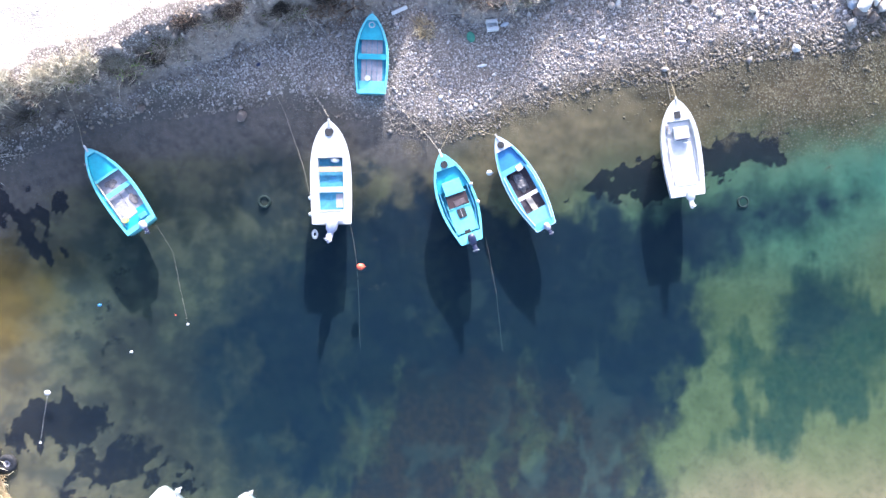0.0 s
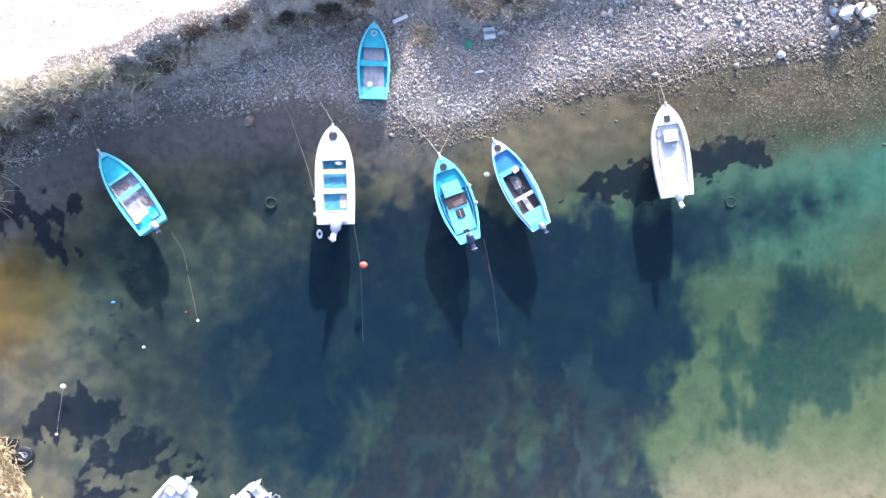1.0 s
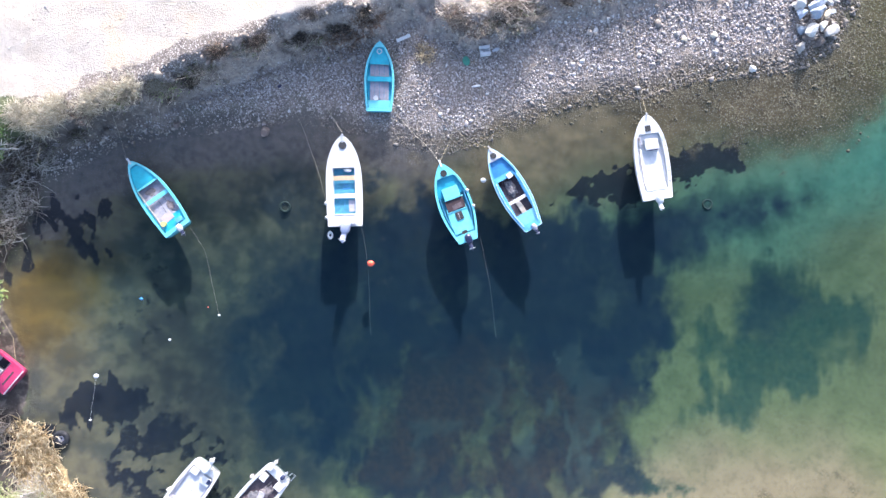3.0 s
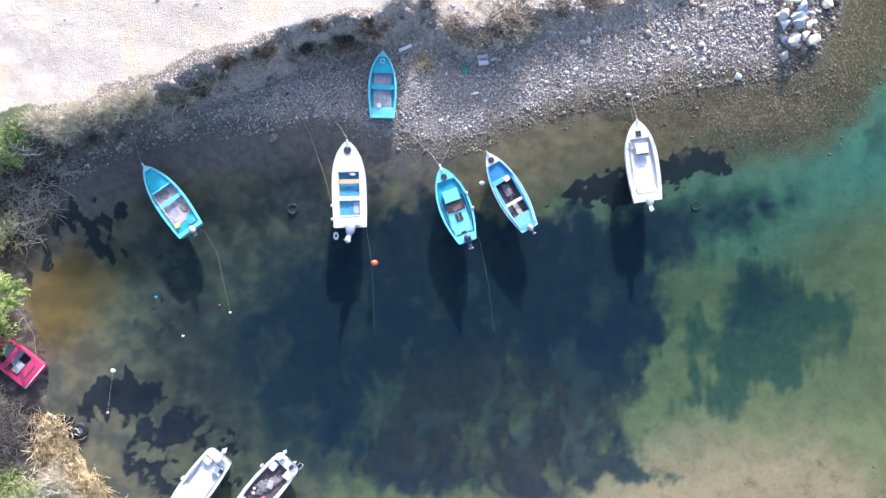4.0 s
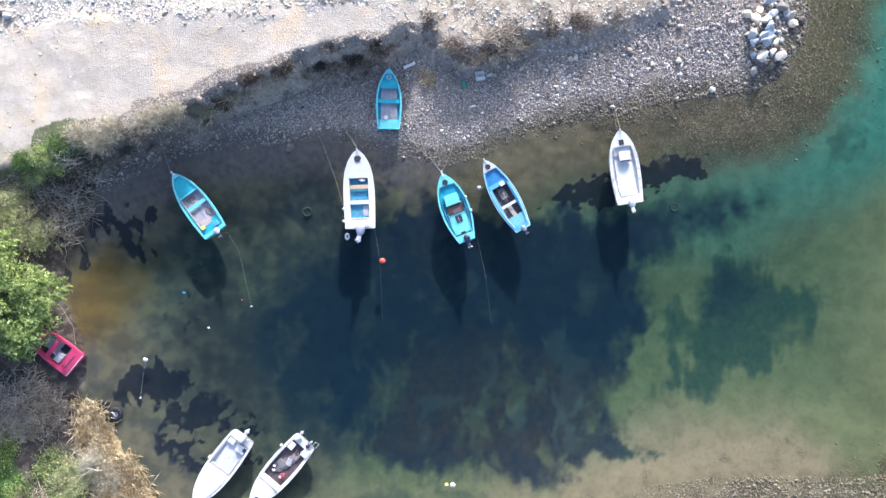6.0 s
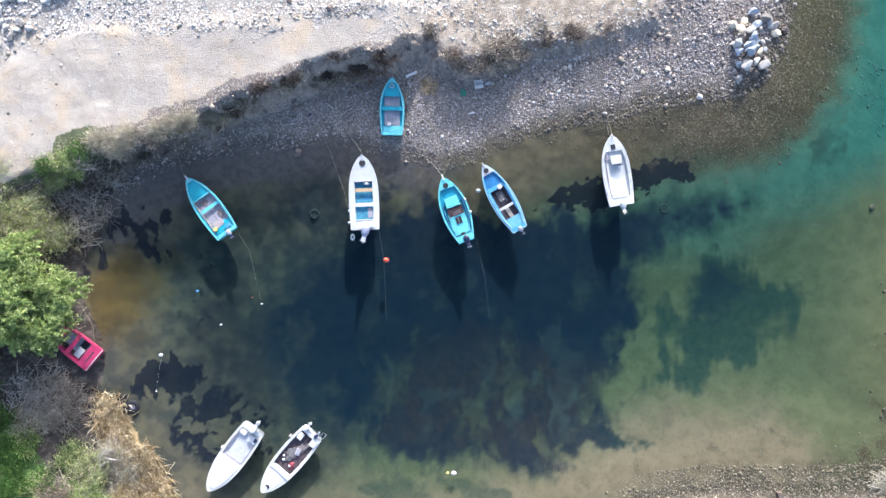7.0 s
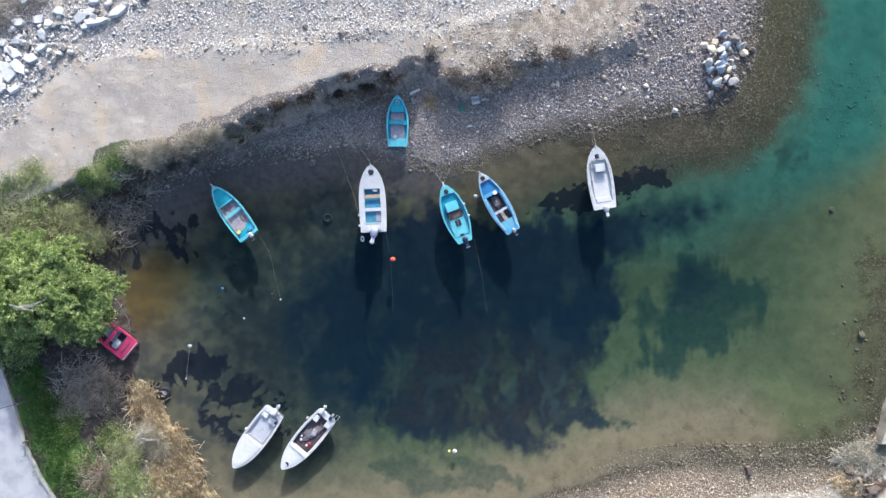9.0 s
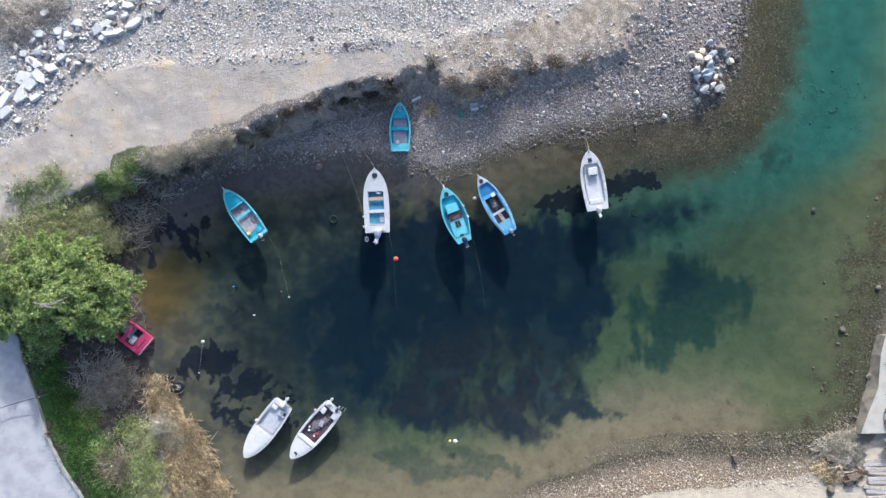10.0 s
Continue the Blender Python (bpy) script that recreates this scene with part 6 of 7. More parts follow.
for i, (x, y, a, b, turn) in enumerate(SLABS):
    bm = bmesh.new()
    k = rnd.choice([4, 5, 5, 6])
    ring = []
    for q in range(k):
        w = 2 * math.pi * (q + rnd.uniform(-0.28, 0.28)) / k
        s = rnd.uniform(0.8, 1.15)
        ring.append(bm.verts.new((math.cos(w) * a * 0.52 * s, math.sin(w) * b * 0.55 * s, -0.16)))
    face = bm.faces.new(ring)
    up = bmesh.ops.extrude_face_region(bm, geom=[face])
    for v in up["geom"]:
        if isinstance(v, bmesh.types.BMVert):
            v.co += Vector((rnd.uniform(-0.05, 0.05), rnd.uniform(-0.05, 0.05), 0.34 + rnd.uniform(-0.06, 0.06)))
    bmesh.ops.bevel(bm, geom=bm.edges[:], offset=0.035, segments=1, affect="EDGES")
    ob = part("stone_slab", bm, M_SLAB if i < 27 else M_ROCK if i % 3 == 0 else M_WHITEROCK)
    ob.matrix_basis = pose(x, y, gz(x, y) + 0.1, rnd.uniform(-12, 3), rnd.uniform(-7, 7), turn)
    tagged(ob, "broken pale stone slab on the shingle", "stone slab", "broken slabs")

# ---- plants ----
tree(-31.6, -1.7, 6.3, 5.6, 150, 40, 3, "broad green tree with feathery leaves at the shore")
bush(-29.0, -9.2, 1.7, 1.1, 260, 160, 21, "leafless grey-brown bush on dark earth", M_TWIG, M_RUST, 0.06)
tangle(-29.0, -9.4, 2.2, 1.9, 1700, 21, M_TWIG, "tangled leafless grey brushwood on dark earth", "brushwood", "brushwood", 1.1, 1.2)
tangle(-28.8, -10.0, 1.9, 1.6, 520, 23, M_DRYGRASS, "pale dead twigs over dark brushwood", "brushwood", "brushwood", 1.2, 1.2)
for i, (x, y, r, lm) in enumerate([(-33.3, -8.2, 1.0, M_GRASSLEAF), (-32.4, -10.6, 1.1, M_GRASSLEAF), (-31.8, -13.2, 1.2, M_GRASSLEAF), (-30.9, -15.6, 1.2, M_GRASSLEAF), (-29.4, -15.4, 1.0, M_LEAF), (-30.6, -12.3, 0.9, M_LEAF),
                                   (-29.2, -17.8, 1.1, M_GRASSLEAF), (-27.6, -19.8, 1.2, M_GRASSLEAF), (-27.6, -13.6, 1.0, M_OLIVELEAF), (-34.0, -5.6, 1.1, M_GRASSLEAF)]):
    bush(x, y, r, 0.6, 260, 3000, 130 + i, "rank green undergrowth beside the lane", M_GRASSBLADE, lm, 0.06, 1.2, 60)
tangle(-29.6, -8.6, 2.5, 2.0, 420, 34, M_PALETWIG, "pale dead sticks over dark brushwood", "brushwood", "brushwood", 1.3, 1.4)
tangle(-30.2, -11.0, 1.2, 1.0, 600, 22, M_DRYGRASS, "bleached tangled brushwood on dark earth", "brushwood", "brushwood", 0.8)
bush(-25.9, -14.3, 1.3, 1.2, 350, 5200, 23, "low light green bush by the reeds", M_TWIG, M_OLIVELEAF, 0.06, 0.7)
bush(-26.2, -16.8, 1.6, 1.3, 350, 7000, 24, "low light green bush by the reeds", M_TWIG, M_LEAF, 0.06)
bush(-23.6, -14.6, 0.9, 1.1, 420, 0, 31, "pale dry brushwood beside the reeds", M_DRYGRASS)
bush(-25.6, -19.5, 1.7, 1.3, 350, 7000, 25, "low light green bush by the reeds", M_TWIG, M_OLIVELEAF, 0.06)
bush(-24.7, -13.4, 0.9, 1.3, 420, 0, 26, "pale dry brushwood beside the reeds", M_DRYGRASS, None, 0.1, 1.0, 90)
tangle(-24.8, -13.3, 0.8, 1.3, 420, 33, M_PALETWIG, "bleached sticks heaped between reeds and grass", "brushwood", "brushwood", 1.2, 1.3)
bush(-28.3, -16.5, 1.6, 1.1, 420, 900, 27, "half-dry brown bush in the grass", M_TWIG, M_RUST, 0.08)
bush(-33.5, -3.8, 1.8, 1.8, 300, 3000, 28, "green undergrowth beside the lane", M_TWIG, M_BUSHLEAF, 0.11)
bush(-33.8, -6.2, 1.2, 1.0, 250, 1800, 29, "green undergrowth beside the lane", M_TWIG, M_LEAF, 0.1)
rnd = random.Random(5)
bush(-28.9, -3.6, 1.5, 1.7, 120, 2600, 30, "low leafy branches over a crimson boat", M_TWIG, M_LEAF, 0.11)
# grey brushwood that trails down to the water in the north-west
for i, (x, y, r, h) in enumerate([(-28.8, 4.3, 1.3, 1.0), (-27.5, 6.0, 1.3, 0.9), (-26.2, 6.8, 1.2, 0.8), (-25.1, 7.6, 1.0, 0.7), (-26.0, 4.4, 1.3, 0.9), (-27.2, 2.6, 1.2, 1.0), (-24.0, 7.7, 0.9, 0.5), (-22.2, 8.5, 0.8, 0.5)]):
    bush(x, y, r, h, 170, 120, 40 + i, "tangled leafless grey scrub at the shore", M_BARK if i % 3 == 2 else M_GREYTWIG, M_BUSHLEAF, 0.05)
for i, (x, y, rx, ry) in enumerate([(-27.6, 5.2, 1.7, 1.3), (-26.2, 4.6, 1.3, 1.4), (-27.2, 2.9, 1.1, 1.2), (-25.2, 6.9, 1.4, 0.9)]):
    tangle(x, y, rx, ry, 240, 141 + i, M_PALETWIG, "pale bleached sticks lying over grey scrub", "brushwood", "brushwood", 0.9, 1.5)
# low shrubs and grass on the edge of the track
for i, (x, y, r, h, lm) in enumerate([(-32.6, 7.5, 1.2, 0.5, M_LEAF), (-35.0, 6.3, 1.3, 0.5, M_GRASSLEAF), (-32.9, 4.9, 1.3, 0.6, M_LEAF), (-27.3, 7.7, 0.6, 0.3, M_LEAF), (-26.1, 8.4, 0.6, 0.3, M_GRASSLEAF), (-26.6, 7.1, 0.5, 0.3, M_LEAF), (-28.6, 7.4, 0.5, 0.25, M_GRASSLEAF), (-30.1, 5.7, 1.5, 0.6, M_OLIVELEAF),
                                      (-28.0, 6.8, 0.8, 0.6, M_LEAF), (-35.8, 2.8, 1.6, 1.2, M_OLIVELEAF), (-33.9, 3.8, 1.4, 1.2, M_OLIVELEAF), (-32.0, 3.0, 1.5, 1.6, M_OLIVELEAF), (-30.1, 3.6, 1.4, 1.5, M_OLIVELEAF), (-28.7, 2.5, 1.2, 1.3, M_OLIVELEAF),
                                      (-31.1, 4.6, 1.2, 1.0, M_OLIVELEAF), (-34.4, 1.9, 1.5, 1.7, M_OLIVELEAF), (-36.4, 0.9, 1.6, 1.6, M_OLIVELEAF), (-30.4, 1.8, 1.3, 2.2, M_BUSHLEAF)]):
    bush(x, y, r, h, 200, 3800 if h > 0.9 else 2200, 60 + i, "olive-green scrub beside the tree" if lm is M_OLIVELEAF else "low green shrub on the bank", M_TWIG, lm, 0.06)
tangle(-35.6, 20.8, 2.2, 1.8, 500, 76, M_PALETWIG, "pale bleached sticks heaped on the slabs", "brushwood", "brushwood", 1.0, 1.6)
bush(-36.0, 20.6, 2.4, 0.7, 420, 0, 77, "pale bleached brushwood heaped on the slabs", M_PALETWIG)
bush(-33.0, 22.2, 1.6, 0.7, 400, 0, 78, "pale bleached brushwood heaped on the slabs", M_PALETWIG)
for i, (x, y, r) in enumerate([(-23.4, 8.7, 0.9), (-22.5, 9.3, 0.7), (-24.7, 9.0, 0.7), (-20.6, 9.6, 0.7), (-19.4, 10.1, 0.7), (-18.2, 10.4, 0.6), (-17.0, 11.0, 0.5)]):
    bush(x, y, r, 0.5, 700 if i < 2 else 420, 0, 44 + 100 * i, "pale dry grass tussock on the bank", M_DRYGRASS)
tangle(4.0, 15.0, 1.4, 0.8, 520, 45, M_TWIG, "grey twigs hanging over the bank", "brushwood", "brushwood", 0.6, 1.3)
# scrub along the brow of the bank
for i, (x, y, r) in enumerate([(-1.0, 16.6, 0.6), (4.2, 15.7, 0.7), (3.2, 15.1, 0.6), (7.0, 16.2, 0.7), (9.0, 16.7, 0.6), (-7.8, 14.7, 0.5), (-4.6, 14.9, 0.5), (-6.3, 14.4, 0.6), (-8.8, 13.8, 0.5),
                               (-11.0, 13.2, 0.6), (-13.0, 12.6, 0.5), (-15.2, 11.5, 0.6), (-17.0, 10.6, 0.5)]):
    bush(x, y, r, 0.26, 220, 200, 700 + i, "dark leafless scrub on the crumbling brow", M_DARKSCRUB, M_RUST if i % 3 == 1 else M_DARKSCRUB, 0.05, 1.3, 40 * i)
for i, (x, y, r, h, sm, lm) in enumerate([(-6.3, 14.3, 1.3, 0.9, M_RUST, M_RUST), (-4.6, 14.7, 0.9, 0.8, M_RUST, M_RUST), (-8.6, 13.9, 1.1, 0.8, M_TWIG, M_BUSHLEAF), (0.6, 15.0, 0.8, 0.7, M_TWIG, M_RUST), (1.8, 14.5, 1.0, 0.7, M_TWIG, M_RUST),
                                        (3.6, 15.0, 1.2, 0.9, M_TWIG, M_BUSHLEAF), (5.3, 15.5, 0.7, 0.6, M_TWIG, None), (9.2, 16.5, 0.9, 0.5, M_TWIG, M_RUST), (11.6, 17.0, 0.7, 0.4, M_TWIG, M_RUST), (-11.5, 13.0, 1.2, 0.8, M_TWIG, M_BUSHLEAF),
                                        (-14.2, 12.0, 1.3, 0.9, M_TWIG, M_BUSHLEAF), (-16.8, 11.0, 1.2, 0.9, M_TWIG, M_LEAF), (-18.8, 10.0, 0.8, 0.5, M_TWIG, M_BUSHLEAF), (-20.9, 9.2, 0.7, 0.5, M_TWIG, M_RUST)]):
    bush(x, y, r * (0.8 if x < -10 else 1.0), h * 0.45, 200 if x < -10 else 240, 160 if lm else 0, 80 + i, "low dark scrub on the brow of the earth bank", sm, lm, 0.07, 1.3)
rng = np.random.RandomState(14)
x, y = sow(rng, 15000, -27, -18.5, -22.5, -8.3, lambda x, y: smooth01((inside(x, y, REEDS) + (fbm(x, y, 0.9, 3, 91) - 0.5) * 2.0 + 0.2) / 0.8))
blades("reeds", x, y, 0.65, 0.034, 0.8, M_STRAW, rng, "dry straw-coloured reeds along the water's edge", "reeds", (0.55, -0.3))
x, y = sow(rng, 36000, -37, -22, -24, 11, lambda x, y: smooth01((inside(x, y, TURF) + (fbm(x, y, 0.8, 3, 95) - 0.5) * 2.5 + 0.5) / 1.0))
blades("grass", x, y, 0.3, 0.02, 0.45, M_GRASSBLADE, rng, "rank green grass beside the lane", "grass")
x, y = sow(rng, 9000, -38, -17, 3, 13, lambda x, y: (inside(x, y, BANK) > np.interp(x, [-26, -22], [-1.5, -0.3])) * (inside(x, y, BANK) < 1.6 + 2.5 * (fbm(x, y, 0.5, 3, 97) - 0.4)) * smooth01((fbm(x, y, 0.9, 3, 99) - 0.4) / 0.2) * 0.8)
blades("dry_grass", x, y, 0.22, 0.02, 0.7, M_DRYGRASS, rng, "dry pale grass on the edge of the track", "grass")


# ---- small things ----
def spot(x, y, up=0.0):
    """A place on the ground, or on the water where the ground lies under it."""
    return Vector((x, y, max(gz(x, y), 0.0) + up))


def rope(points, r=0.022, material=None, label="worn mooring rope", sag=0.0):
    """A rope through places (x, y, z); z None lays it on the ground."""
    pts = [Vector((x, y, gz(x, y) + r + 0.05 if z is None else z)) for x, y, z in points]
    fine = []
    for a, b in zip(pts, pts[1:]):
        k = max(2, int((b - a).length / 0.8))
        for i in range(k):
            s = i / k
            p = a.lerp(b, s)
            p.z -= sag * 4 * s * (1 - s)
            p.x += 0.05 * noise.noise(p * 0.9)
            p.y += 0.05 * noise.noise(p * 0.9 + Vector((9, 0, 0)))
            fine.append(p)
    fine.append(pts[-1])
    ob = part("mooring_rope", tube(fine, r, 5), material or M_ROPE)
    return tagged(ob, label, "rope", "mooring ropes")


rope([(-6.33, 8.2, 0.9), (-7.2, 9.6, None), (-9.1, 13.6, None), (-9.6, 15.2, None)], 0.017, M_ROPE, "thin mooring rope from a white boat to the bank")
rope([(-7.1, 3.1, 0.6), (-7.8, 5.6, 0.02), (-8.8, 8.6, None), (-10.9, 13.6, None)], 0.009, M_ROPE, "brown stern line running from a boat to the bank")
rope([(-0.5, 6.4, 0.85), (0.0, 7.5, 0.2), (0.3, 8.4, None)], 0.012, M_ROPE_YELLOW, "yellowed bow line lying over the shingle")
rope([(-0.5, 6.4, 0.85), (-1.2, 7.4, 0.2), (-3.0, 9.3, None), (-3.4, 9.9, None)], 0.017, M_ROPE, "worn bow line lying over the shingle")
rope([(2.35, 7.3, 0.8), (1.2, 7.8, 0.2), (0.4, 8.6, None), (-1.5, 10.4, None)], 0.012, M_ROPE_YELLOW, "yellowed bow line lying over the shingle")
rope([(0.9, 8.3, None), (3.4, 10.4, None), (6.0, 12.9, None), (8.2, 15.6, None), (9.0, 16.6, None)], 0.02, M_ROPE, "worn rope stretched up the beach")
rope([(11.9, 9.4, None), (11.2, 12.4, None), (10.4, 16.0, None), (9.9, 17.6, None)], 0.018, M_ROPE, "pale rope stretched up the beach")
rope([(11.87, 9.15, 0.95), (11.8, 10.4, 0.15), (11.5, 12.0, None), (11.1, 15.8, None)], 0.012, M_ROPE_YELLOW, "bow line from a white boat to the bank")
rope([(-15.5, 2.6, 0.5), (-14.8, 1.2, 0.02), (-13.95, -2.65, 0.01)], 0.0045, M_ROPE, "thin stern line floating on the water")
rope([(-5.2, 2.7, 0.6), (-4.9, 0.5, 0.03), (-4.8, -4.0, -0.6)], 0.0045, M_ROPE, "stern line with a float, sinking in deep water")
rope([(1.9, 1.9, 0.5), (2.5, -1.0, 0.0), (2.9, -4.2, -0.8)], 0.0045, M_ROPE, "stern line sinking into deep water")
rope([(-4.1, 9.45, None), (-2.2, 8.6, None), (-1.0, 8.2, None)], 0.011, M_ROPE, "slack rope on the shingle behind a beached boat")
rope([(-19.3, 6.7, 0.8), (-19.9, 7.8, None), (-19.5, 10.0, None)], 0.011, M_ROPE, "bow line from a turquoise boat to the bank")
rope([(-21.37, -6.4, 0.02), (-21.7, -8.9, 0.01)], 0.003, M_OFFWHITE, "pale line trailing from a float")
rope([(-25.8, -6.0, 0.6), (-26.3, -4.0, 0.3), (-27.0, -2.6, 0.5)], 0.011, M_ROPE_YELLOW, "yellowed line from a crimson boat to the tree")


def buoy(x, y, size, material, label, z=0.02, squash=1.0):
    b = thing("buoy", pose(x, y, z), label, "buoy")
    part("float", ball((size, size * 0.85, size * squash), pose(0, 0, size * 0.15), 3), material, b, smooth=True)
    part("eye", torus(size * 0.16, size * 0.05, pose(size * 0.45, 0, size * 0.3, 90, 0, 0), 12, 6), material, b)
    return b


buoy(-4.72, 0.39, 0.42, M_ORANGE, "faded red mooring buoy floating on the water")
buoy(2.15, 5.4, 0.34, M_OFFWHITE, "white round mooring buoy floating on the water")
buoy(-0.02, -15.17, 0.36, M_WHITE, "white round buoy in the southern shallows")
buoy(-0.45, -15.15, 0.22, M_YELLOW, "small yellow buoy beside a white one")
buoy(-21.37, -6.31, 0.32, M_WHITE, "white plastic canister used as a float", squash=0.6)
buoy(-16.93, -4.15, 0.17, M_WHITE, "small white float on the water")
buoy(-13.93, -2.68, 0.15, M_WHITE, "small white float at the end of a line")
buoy(-18.67, -1.67, 0.2, M_BLUE, "small blue float in shallow water")
buoy(-21.7, -8.95, 0.13, M_OFFWHITE, "small white float on the water")
buoy(-14.6, -2.2, 0.08, M_ORANGE, "small orange float on the water")


def tyre(x, y, z, R, r, material, label, tip=(0, 0)):
    t = thing("tyre", pose(x, y, z, tip[0], tip[1], 0), label, "tyre")
    part("tread", torus(R - r, r, None, 28, 10, 0.9), material, t, smooth=True)
    return t


tyre(-10.17, 3.96, gz(-10.17, 3.96) + 0.02, 0.37, 0.075, M_TYRE, "old tyre lying on the sea bed", (4, 3))
tyre(16.15, 3.95, gz(16.15, 3.95) + 0.0, 0.34, 0.06, M_TYRE, "old tyre lying on the sea bed", (3, 5))
t = tyre(-23.45, -10.05, gz(-23.45, -10.05) + 0.22, 0.5, 0.17, M_BLACK, "black tyre with its wheel at the reedy shore", (8, 6))
part("rim", disc(0.2, 0.1, pose(0, 0, 0), 18, 0.07), M_GREYLILAC, t)
part("sidewall", disc(0.36, 0.06, pose(0, 0, -0.06), 22, 0.19), M_BLACK, t)


def debris(name, bm, x, y, material, label, category, turn=0.0, tip=0.0, up=0.0, smooth=False):
    ob = part(name, bm, material, smooth=smooth)
    ob.matrix_basis = pose(x, y, spot(x, y).z + up, tip, tip * 0.5, turn)
    return tagged(ob, label, category)


debris("plank", box((0.9, 0.2, 0.05), None, 0.01), -2.63, 13.94, M_OFFWHITE, "short white plank lying below the bank", "plank", 25, 6, 0.1)
c = thing("crate", pose(2.27, 13.14, gz(2.27, 13.14), 0, 4, 8), "white plastic crate on the shingle", "crate")
part("crate_base", box((0.56, 0.56, 0.04), pose(0, 0, 0.06), 0.01), M_OFFWHITE, c)
for k in range(4):
    part("crate_side", box((0.58, 0.05, 0.24), pose(0, 0, 0.16, 0, 0, 90 * k) @ pose(0, 0.28, 0), 0.012), M_OFFWHITE, c)
part("crate_lid", add_box(box((0.56, 0.18, 0.03), pose(0, 0.19, 0.28), 0.008), (0.56, 0.18, 0.03), pose(0, -0.19, 0.28), 0.008), M_WHITE, c)
debris("plastic_sheet", ball((0.5, 0.22, 0.06), None, 3), 2.95, 13.25, M_PALEGREY, "crumpled pale plastic sheet on the shingle", "plastic", 20, 0, 0.05)
debris("net_bundle", ball((0.45, 0.6, 0.18), None, 3), 1.15, 12.57, M_GREEN, "green bundle of fishing net on the shingle", "net", 15, 0, 0.06)
debris("rag", ball((0.55, 0.16, 0.08), None, 3), 1.75, 11.1, M_OFFWHITE, "crumpled white rag on the shingle", "rag", 10, 0, 0.05)
debris("blue_rag", ball((0.3, 0.18, 0.08), None, 3), -10.2, 11.2, M_NAVY, "crumpled dark blue rag on the shingle", "rag", 30, 0, 0.06)
bush(-1.25, 13.1, 0.6, 0.3, 260, 0, 305, "flattened tuft of dry straw in the gully", M_STRAW, None, 0.1, 0.7)
rnd = random.Random(31)
for i in range(16):
    x, y, length = 1.4 + rnd.uniform(-1.2, 1.6), 13.9 + rnd.uniform(-0.3, 0.9), rnd.uniform(0.5, 1.5)
    d = Vector((math.cos(i * 1.1) * 0.5 * length, math.sin(i * 1.1) * 0.25 * length, 0.05))
    bm = tube([-d, Vector((0, 0, 0.06)), d], rnd.uniform(0.02, 0.04), 5, 0.5)
    ob = part("stick", bm, rnd.choice([M_DRIFT, M_PALEBARK, M_BARK]))
    ob.matrix_basis = pose(x, y, gz(x, y) + 0.12)
    tagged(ob, "weathered driftwood stick below the bank", "stick", "driftwood sticks")
for i in range(14):
    x, y = rnd.uniform(3.0, 9.0), rnd.uniform(11.5, 14.8)
    d = Vector((rnd.uniform(-0.5, 0.5), rnd.uniform(0.2, 0.6), 0))
    ob = part("stick", tube([-d, Vector((0, 0, 0.05)), d], 0.018, 5, 0.5), M_PALEBARK)
    ob.matrix_basis = pose(x, y, gz(x, y) + 0.1)
    tagged(ob, "thin bleached stick on the shingle", "stick", "driftwood sticks")
debris("post_stump", box((0.35, 0.62, 0.5), None, 0.05), 23.46, -17.07, M_BARK, "dark wooden stump at the water's edge", "stump", 12, 0, 0.15)

# ---- the concrete ramp on the east shore ----
ramp = thing("boat_ramp", pose(0, 0, 0), "pale concrete ramp with a dark sloping foot on the east shore", "ramp", kind="structure")
RAMP = [(36.2, -7.0, 35.8, -7.0), (35.75, -8.6, 35.2, -8.8), (35.4, -11.4, 34.4, -11.8), (34.5, -13.4, 34.0, -13.5), (33.8, -15.1, 33.5, -15.3)]
foot, bm = bmesh.new(), bmesh.new()
low, high = [], []
for ex, ey, wx, wy in RAMP:
    low.append([foot.verts.new(v) for v in ((wx, wy, -0.35), (ex - 0.003, ey, 0.72), (ex - 0.003, ey, -0.6), (wx, wy, -0.6))])
    high.append([bm.verts.new(v) for v in ((ex, ey, 0.74), (46, ey, 0.95), (46, ey, -0.6), (ex, ey, -0.6))])
for mesh, rows in ((foot, low), (bm, high)):
    for a, b in zip(rows, rows[1:]):
        for j in range(4):
            mesh.faces.new((a[j], a[(j + 1) % 4], b[(j + 1) % 4], b[j]))
    mesh.faces.new(rows[0]), mesh.faces.new(rows[-1])
part("apron", bm, plain("pale_concrete", (0.42, 0.395, 0.345), 0.85, vary=0.2, scale=1.0, dirty=0.35, dirt=(0.25, 0.22, 0.18)), ramp)
part("foot", foot, plain("dark_concrete", (0.19, 0.165, 0.13), 0.7, vary=0.4, scale=2.0, dirty=0.6), ramp, "dark stained concrete foot")
for y in (-11.9, -9.4):
    part("joint", box((9.0, 0.05, 0.03), pose(40.4, y, 0.855, 0, -1.1, 0)), M_BROWNROCK, ramp)
# planks of a boardwalk beside it, and boards stacked on the ramp
walkway = thing("boardwalk", pose(0, 0, 0), "weathered grey plank walkway on the ramp", "boardwalk", kind="structure")
for k in range(16):
    part("plank", box((2.4, 0.36, 0.06), pose(37.5 + 0.03 * (k % 3), -6.9 - 0.4 * k, 0.84, 0, 0, 0.7 * ((k * 7) % 5 - 2)), 0.012), M_DRIFT if k % 3 else M_GREYLILAC, walkway)
rnd = random.Random(31)
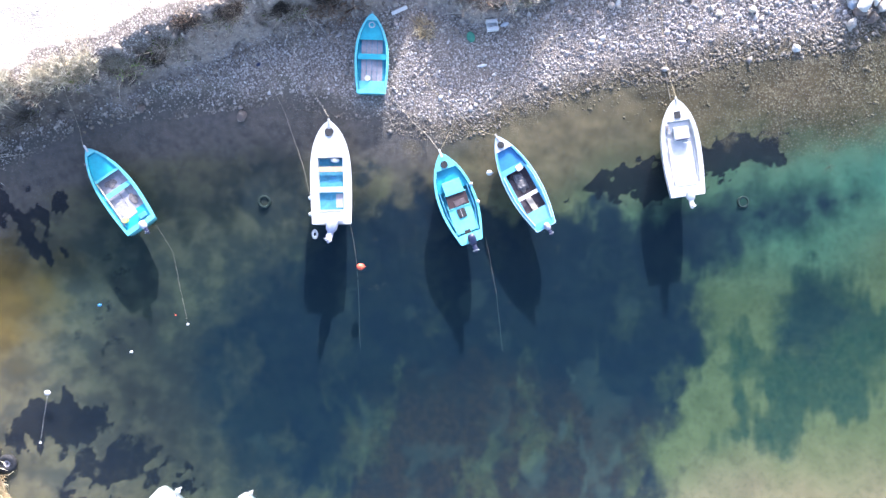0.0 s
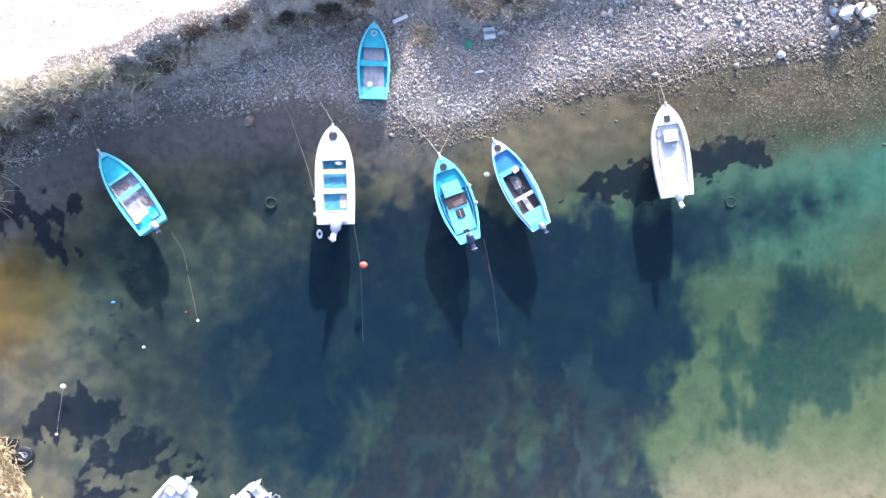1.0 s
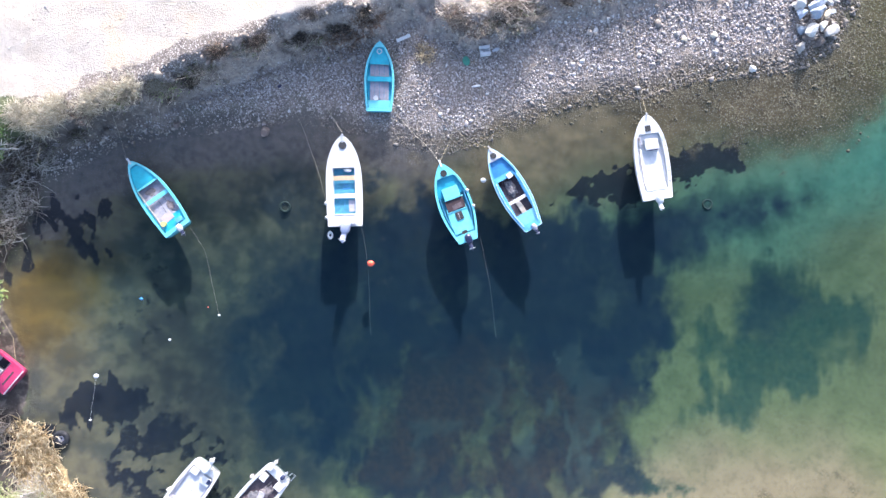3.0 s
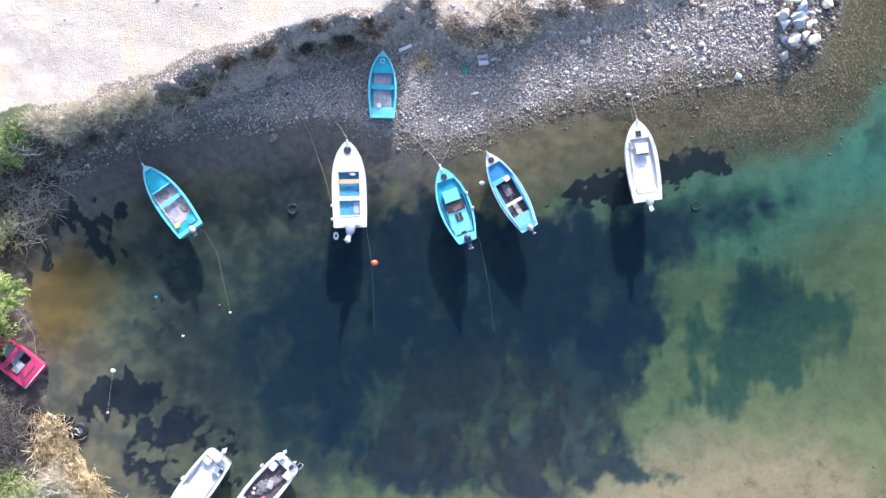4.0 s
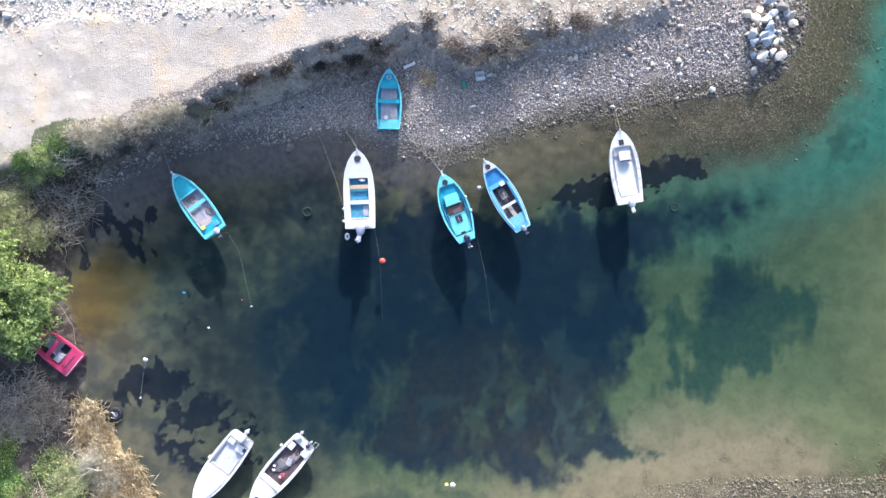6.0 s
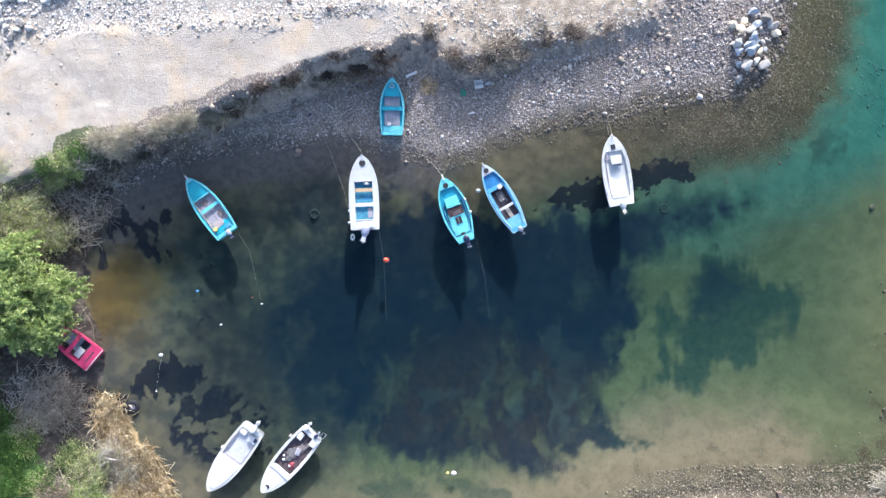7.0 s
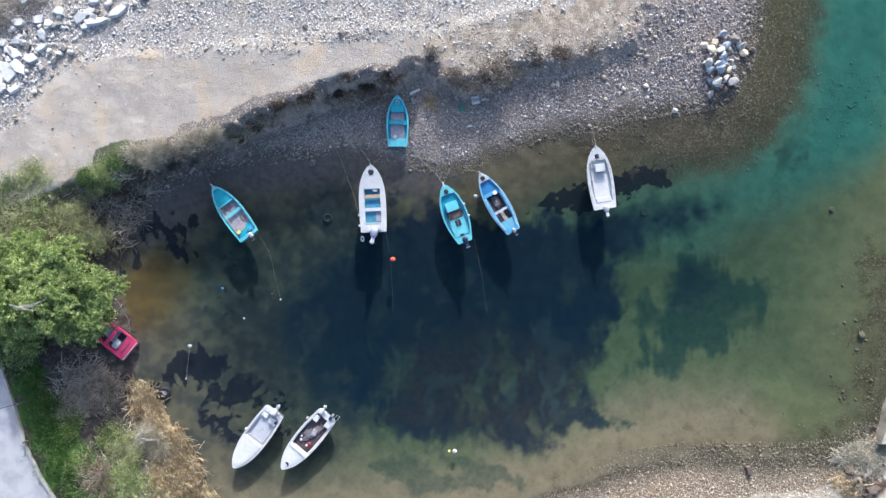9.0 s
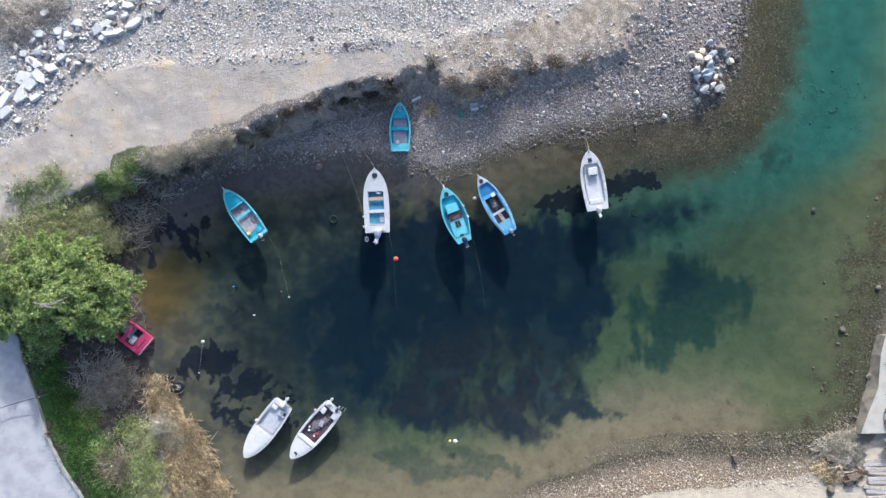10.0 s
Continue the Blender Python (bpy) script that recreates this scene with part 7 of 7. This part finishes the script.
for k in range(6):
    s = thing("stacked_boards", pose(36.5 + rnd.uniform(-0.15, 0.15), -13.4 - 0.62 * k, 0.78, 0, 0, rnd.uniform(-9, 9)), "stack of dark weathered boards on the ramp", "boards", "board stacks")
    for j in range(3):
        part("board", box((rnd.uniform(1.1, 1.6), 0.16, 0.08), pose(rnd.uniform(-0.1, 0.1), -0.19 + 0.19 * j, 0.06 + 0.04 * (j % 2), 0, 0, rnd.uniform(-4, 4)), 0.01), [M_DRIFT, M_BARK, M_BARK][(j + k) % 3], s)
for k in range(5):
    s = thing("stacked_boards", pose(35.4 + rnd.uniform(-0.2, 0.2), -17.6 - 0.75 * k, gz(35.4, -17.6 - 0.75 * k), 0, 0, rnd.uniform(-6, 6)), "stack of pale boards on the sand", "boards", "board stacks")
    for j in range(2):
        part("board", box((rnd.uniform(2.2, 2.8), 0.28, 0.1), pose(rnd.uniform(-0.2, 0.2), -0.16 + 0.32 * j, 0.06, 0, 0, rnd.uniform(-3, 3)), 0.015), M_DRIFT if (j + k) % 3 else M_PALEBARK, s)

# a washed-up tangle of reeds, roots and stumps
tangle(32.6, -16.5, 2.0, 1.5, 2600, 301, M_DRYGRASS, "washed-up low heap of pale dry reeds")
tangle(33.7, -15.5, 0.9, 0.7, 700, 304, M_DRYGRASS, "washed-up low heap of pale dry reeds")
tangle(31.6, -18.4, 1.4, 0.9, 900, 302, M_STRAW, "washed-up low heap of dry straw")
tangle(33.0, -18.6, 1.0, 0.8, 420, 303, M_RUST, "washed-up heap of brown roots")
for i in range(12):
    a, k = i * 2.4, rnd.uniform(0.3, 0.8)
    d = Vector((math.cos(a) * k, math.sin(a) * k, 0.15))
    ob = part("root", tube([(0, 0, 0.1), tuple(d * 0.6 + Vector((0.1, 0, 0.2))), tuple(d * 1.5)], 0.05, 6, 0.25), M_PALEBARK if i % 3 else M_BARK)
    ob.matrix_basis = pose(32.4 + rnd.uniform(-0.9, 0.9), -17.8 + rnd.uniform(-0.9, 0.9), gz(32.4, -17.8) + 0.15)
    tagged(ob, "bare twisted root in the washed-up heap", "root", "washed-up roots")
for i, (x, y, s) in enumerate([(33.2, -18.7, 1.0), (32.7, -19.2, 0.8), (31.2, -19.8, 0.9), (31.4, -17.4, 0.8), (34.3, -16.9, 0.35), (33.7, -13.9, 0.4), (33.5, -14.6, 0.3)]):
    ob = part("tree_stump", rock((s * 1.3, s, s * 0.9), 60 + i, 0.4), M_BARK)
    ob.matrix_basis = pose(x, y, gz(x, y) + s * 0.25, 0, 0, 40 * i)
    tagged(ob, "dark rotten stump in the washed-up heap", "stump", "rotten stumps")

# a cable that hangs over the lane, and marker posts on the kerb
ob = part("cable", tube([(-38.5, -11.6, 3.2), (-36.0, -10.8, 3.0), (-33.6, -10.2, 3.1)], 0.025, 6), M_BLACK)
tagged(ob, "dark cable hung low over the lane", "cable")
p = thing("cable_post", pose(-33.6, -10.2, gz(-33.6, -10.2)), "short steel post beside the lane", "post")
part("post_shaft", tube([(0, 0, -0.2), (0, 0, 0.95)], 0.06, 8), M_STEEL, p)
part("post_cap", disc(0.09, 0.05, pose(0, 0, 0.97), 10), M_STEEL, p)
p = thing("marker_post", pose(-33.2, -13.2, gz(-33.2, -13.2)), "short dark marker post beside the lane", "post")
part("post_shaft", tube([(0, 0, -0.2), (0, 0, 0.6)], 0.08, 8), M_BARK, p)
for i, (x, y, a) in enumerate([(-24.7, -13.0, 20), (-24.4, -13.5, -10), (-24.8, -13.8, 35), (-25.0, -13.3, 60)]):
    debris("branch", tube([(-0.5, 0, 0.1), (0, 0.05, 0.2), (0.5, 0, 0.15)], 0.05, 6, 0.5), x, y, M_PALEBARK, "bleached branch lying on the brushwood", "branch", a, 0, 0.9)
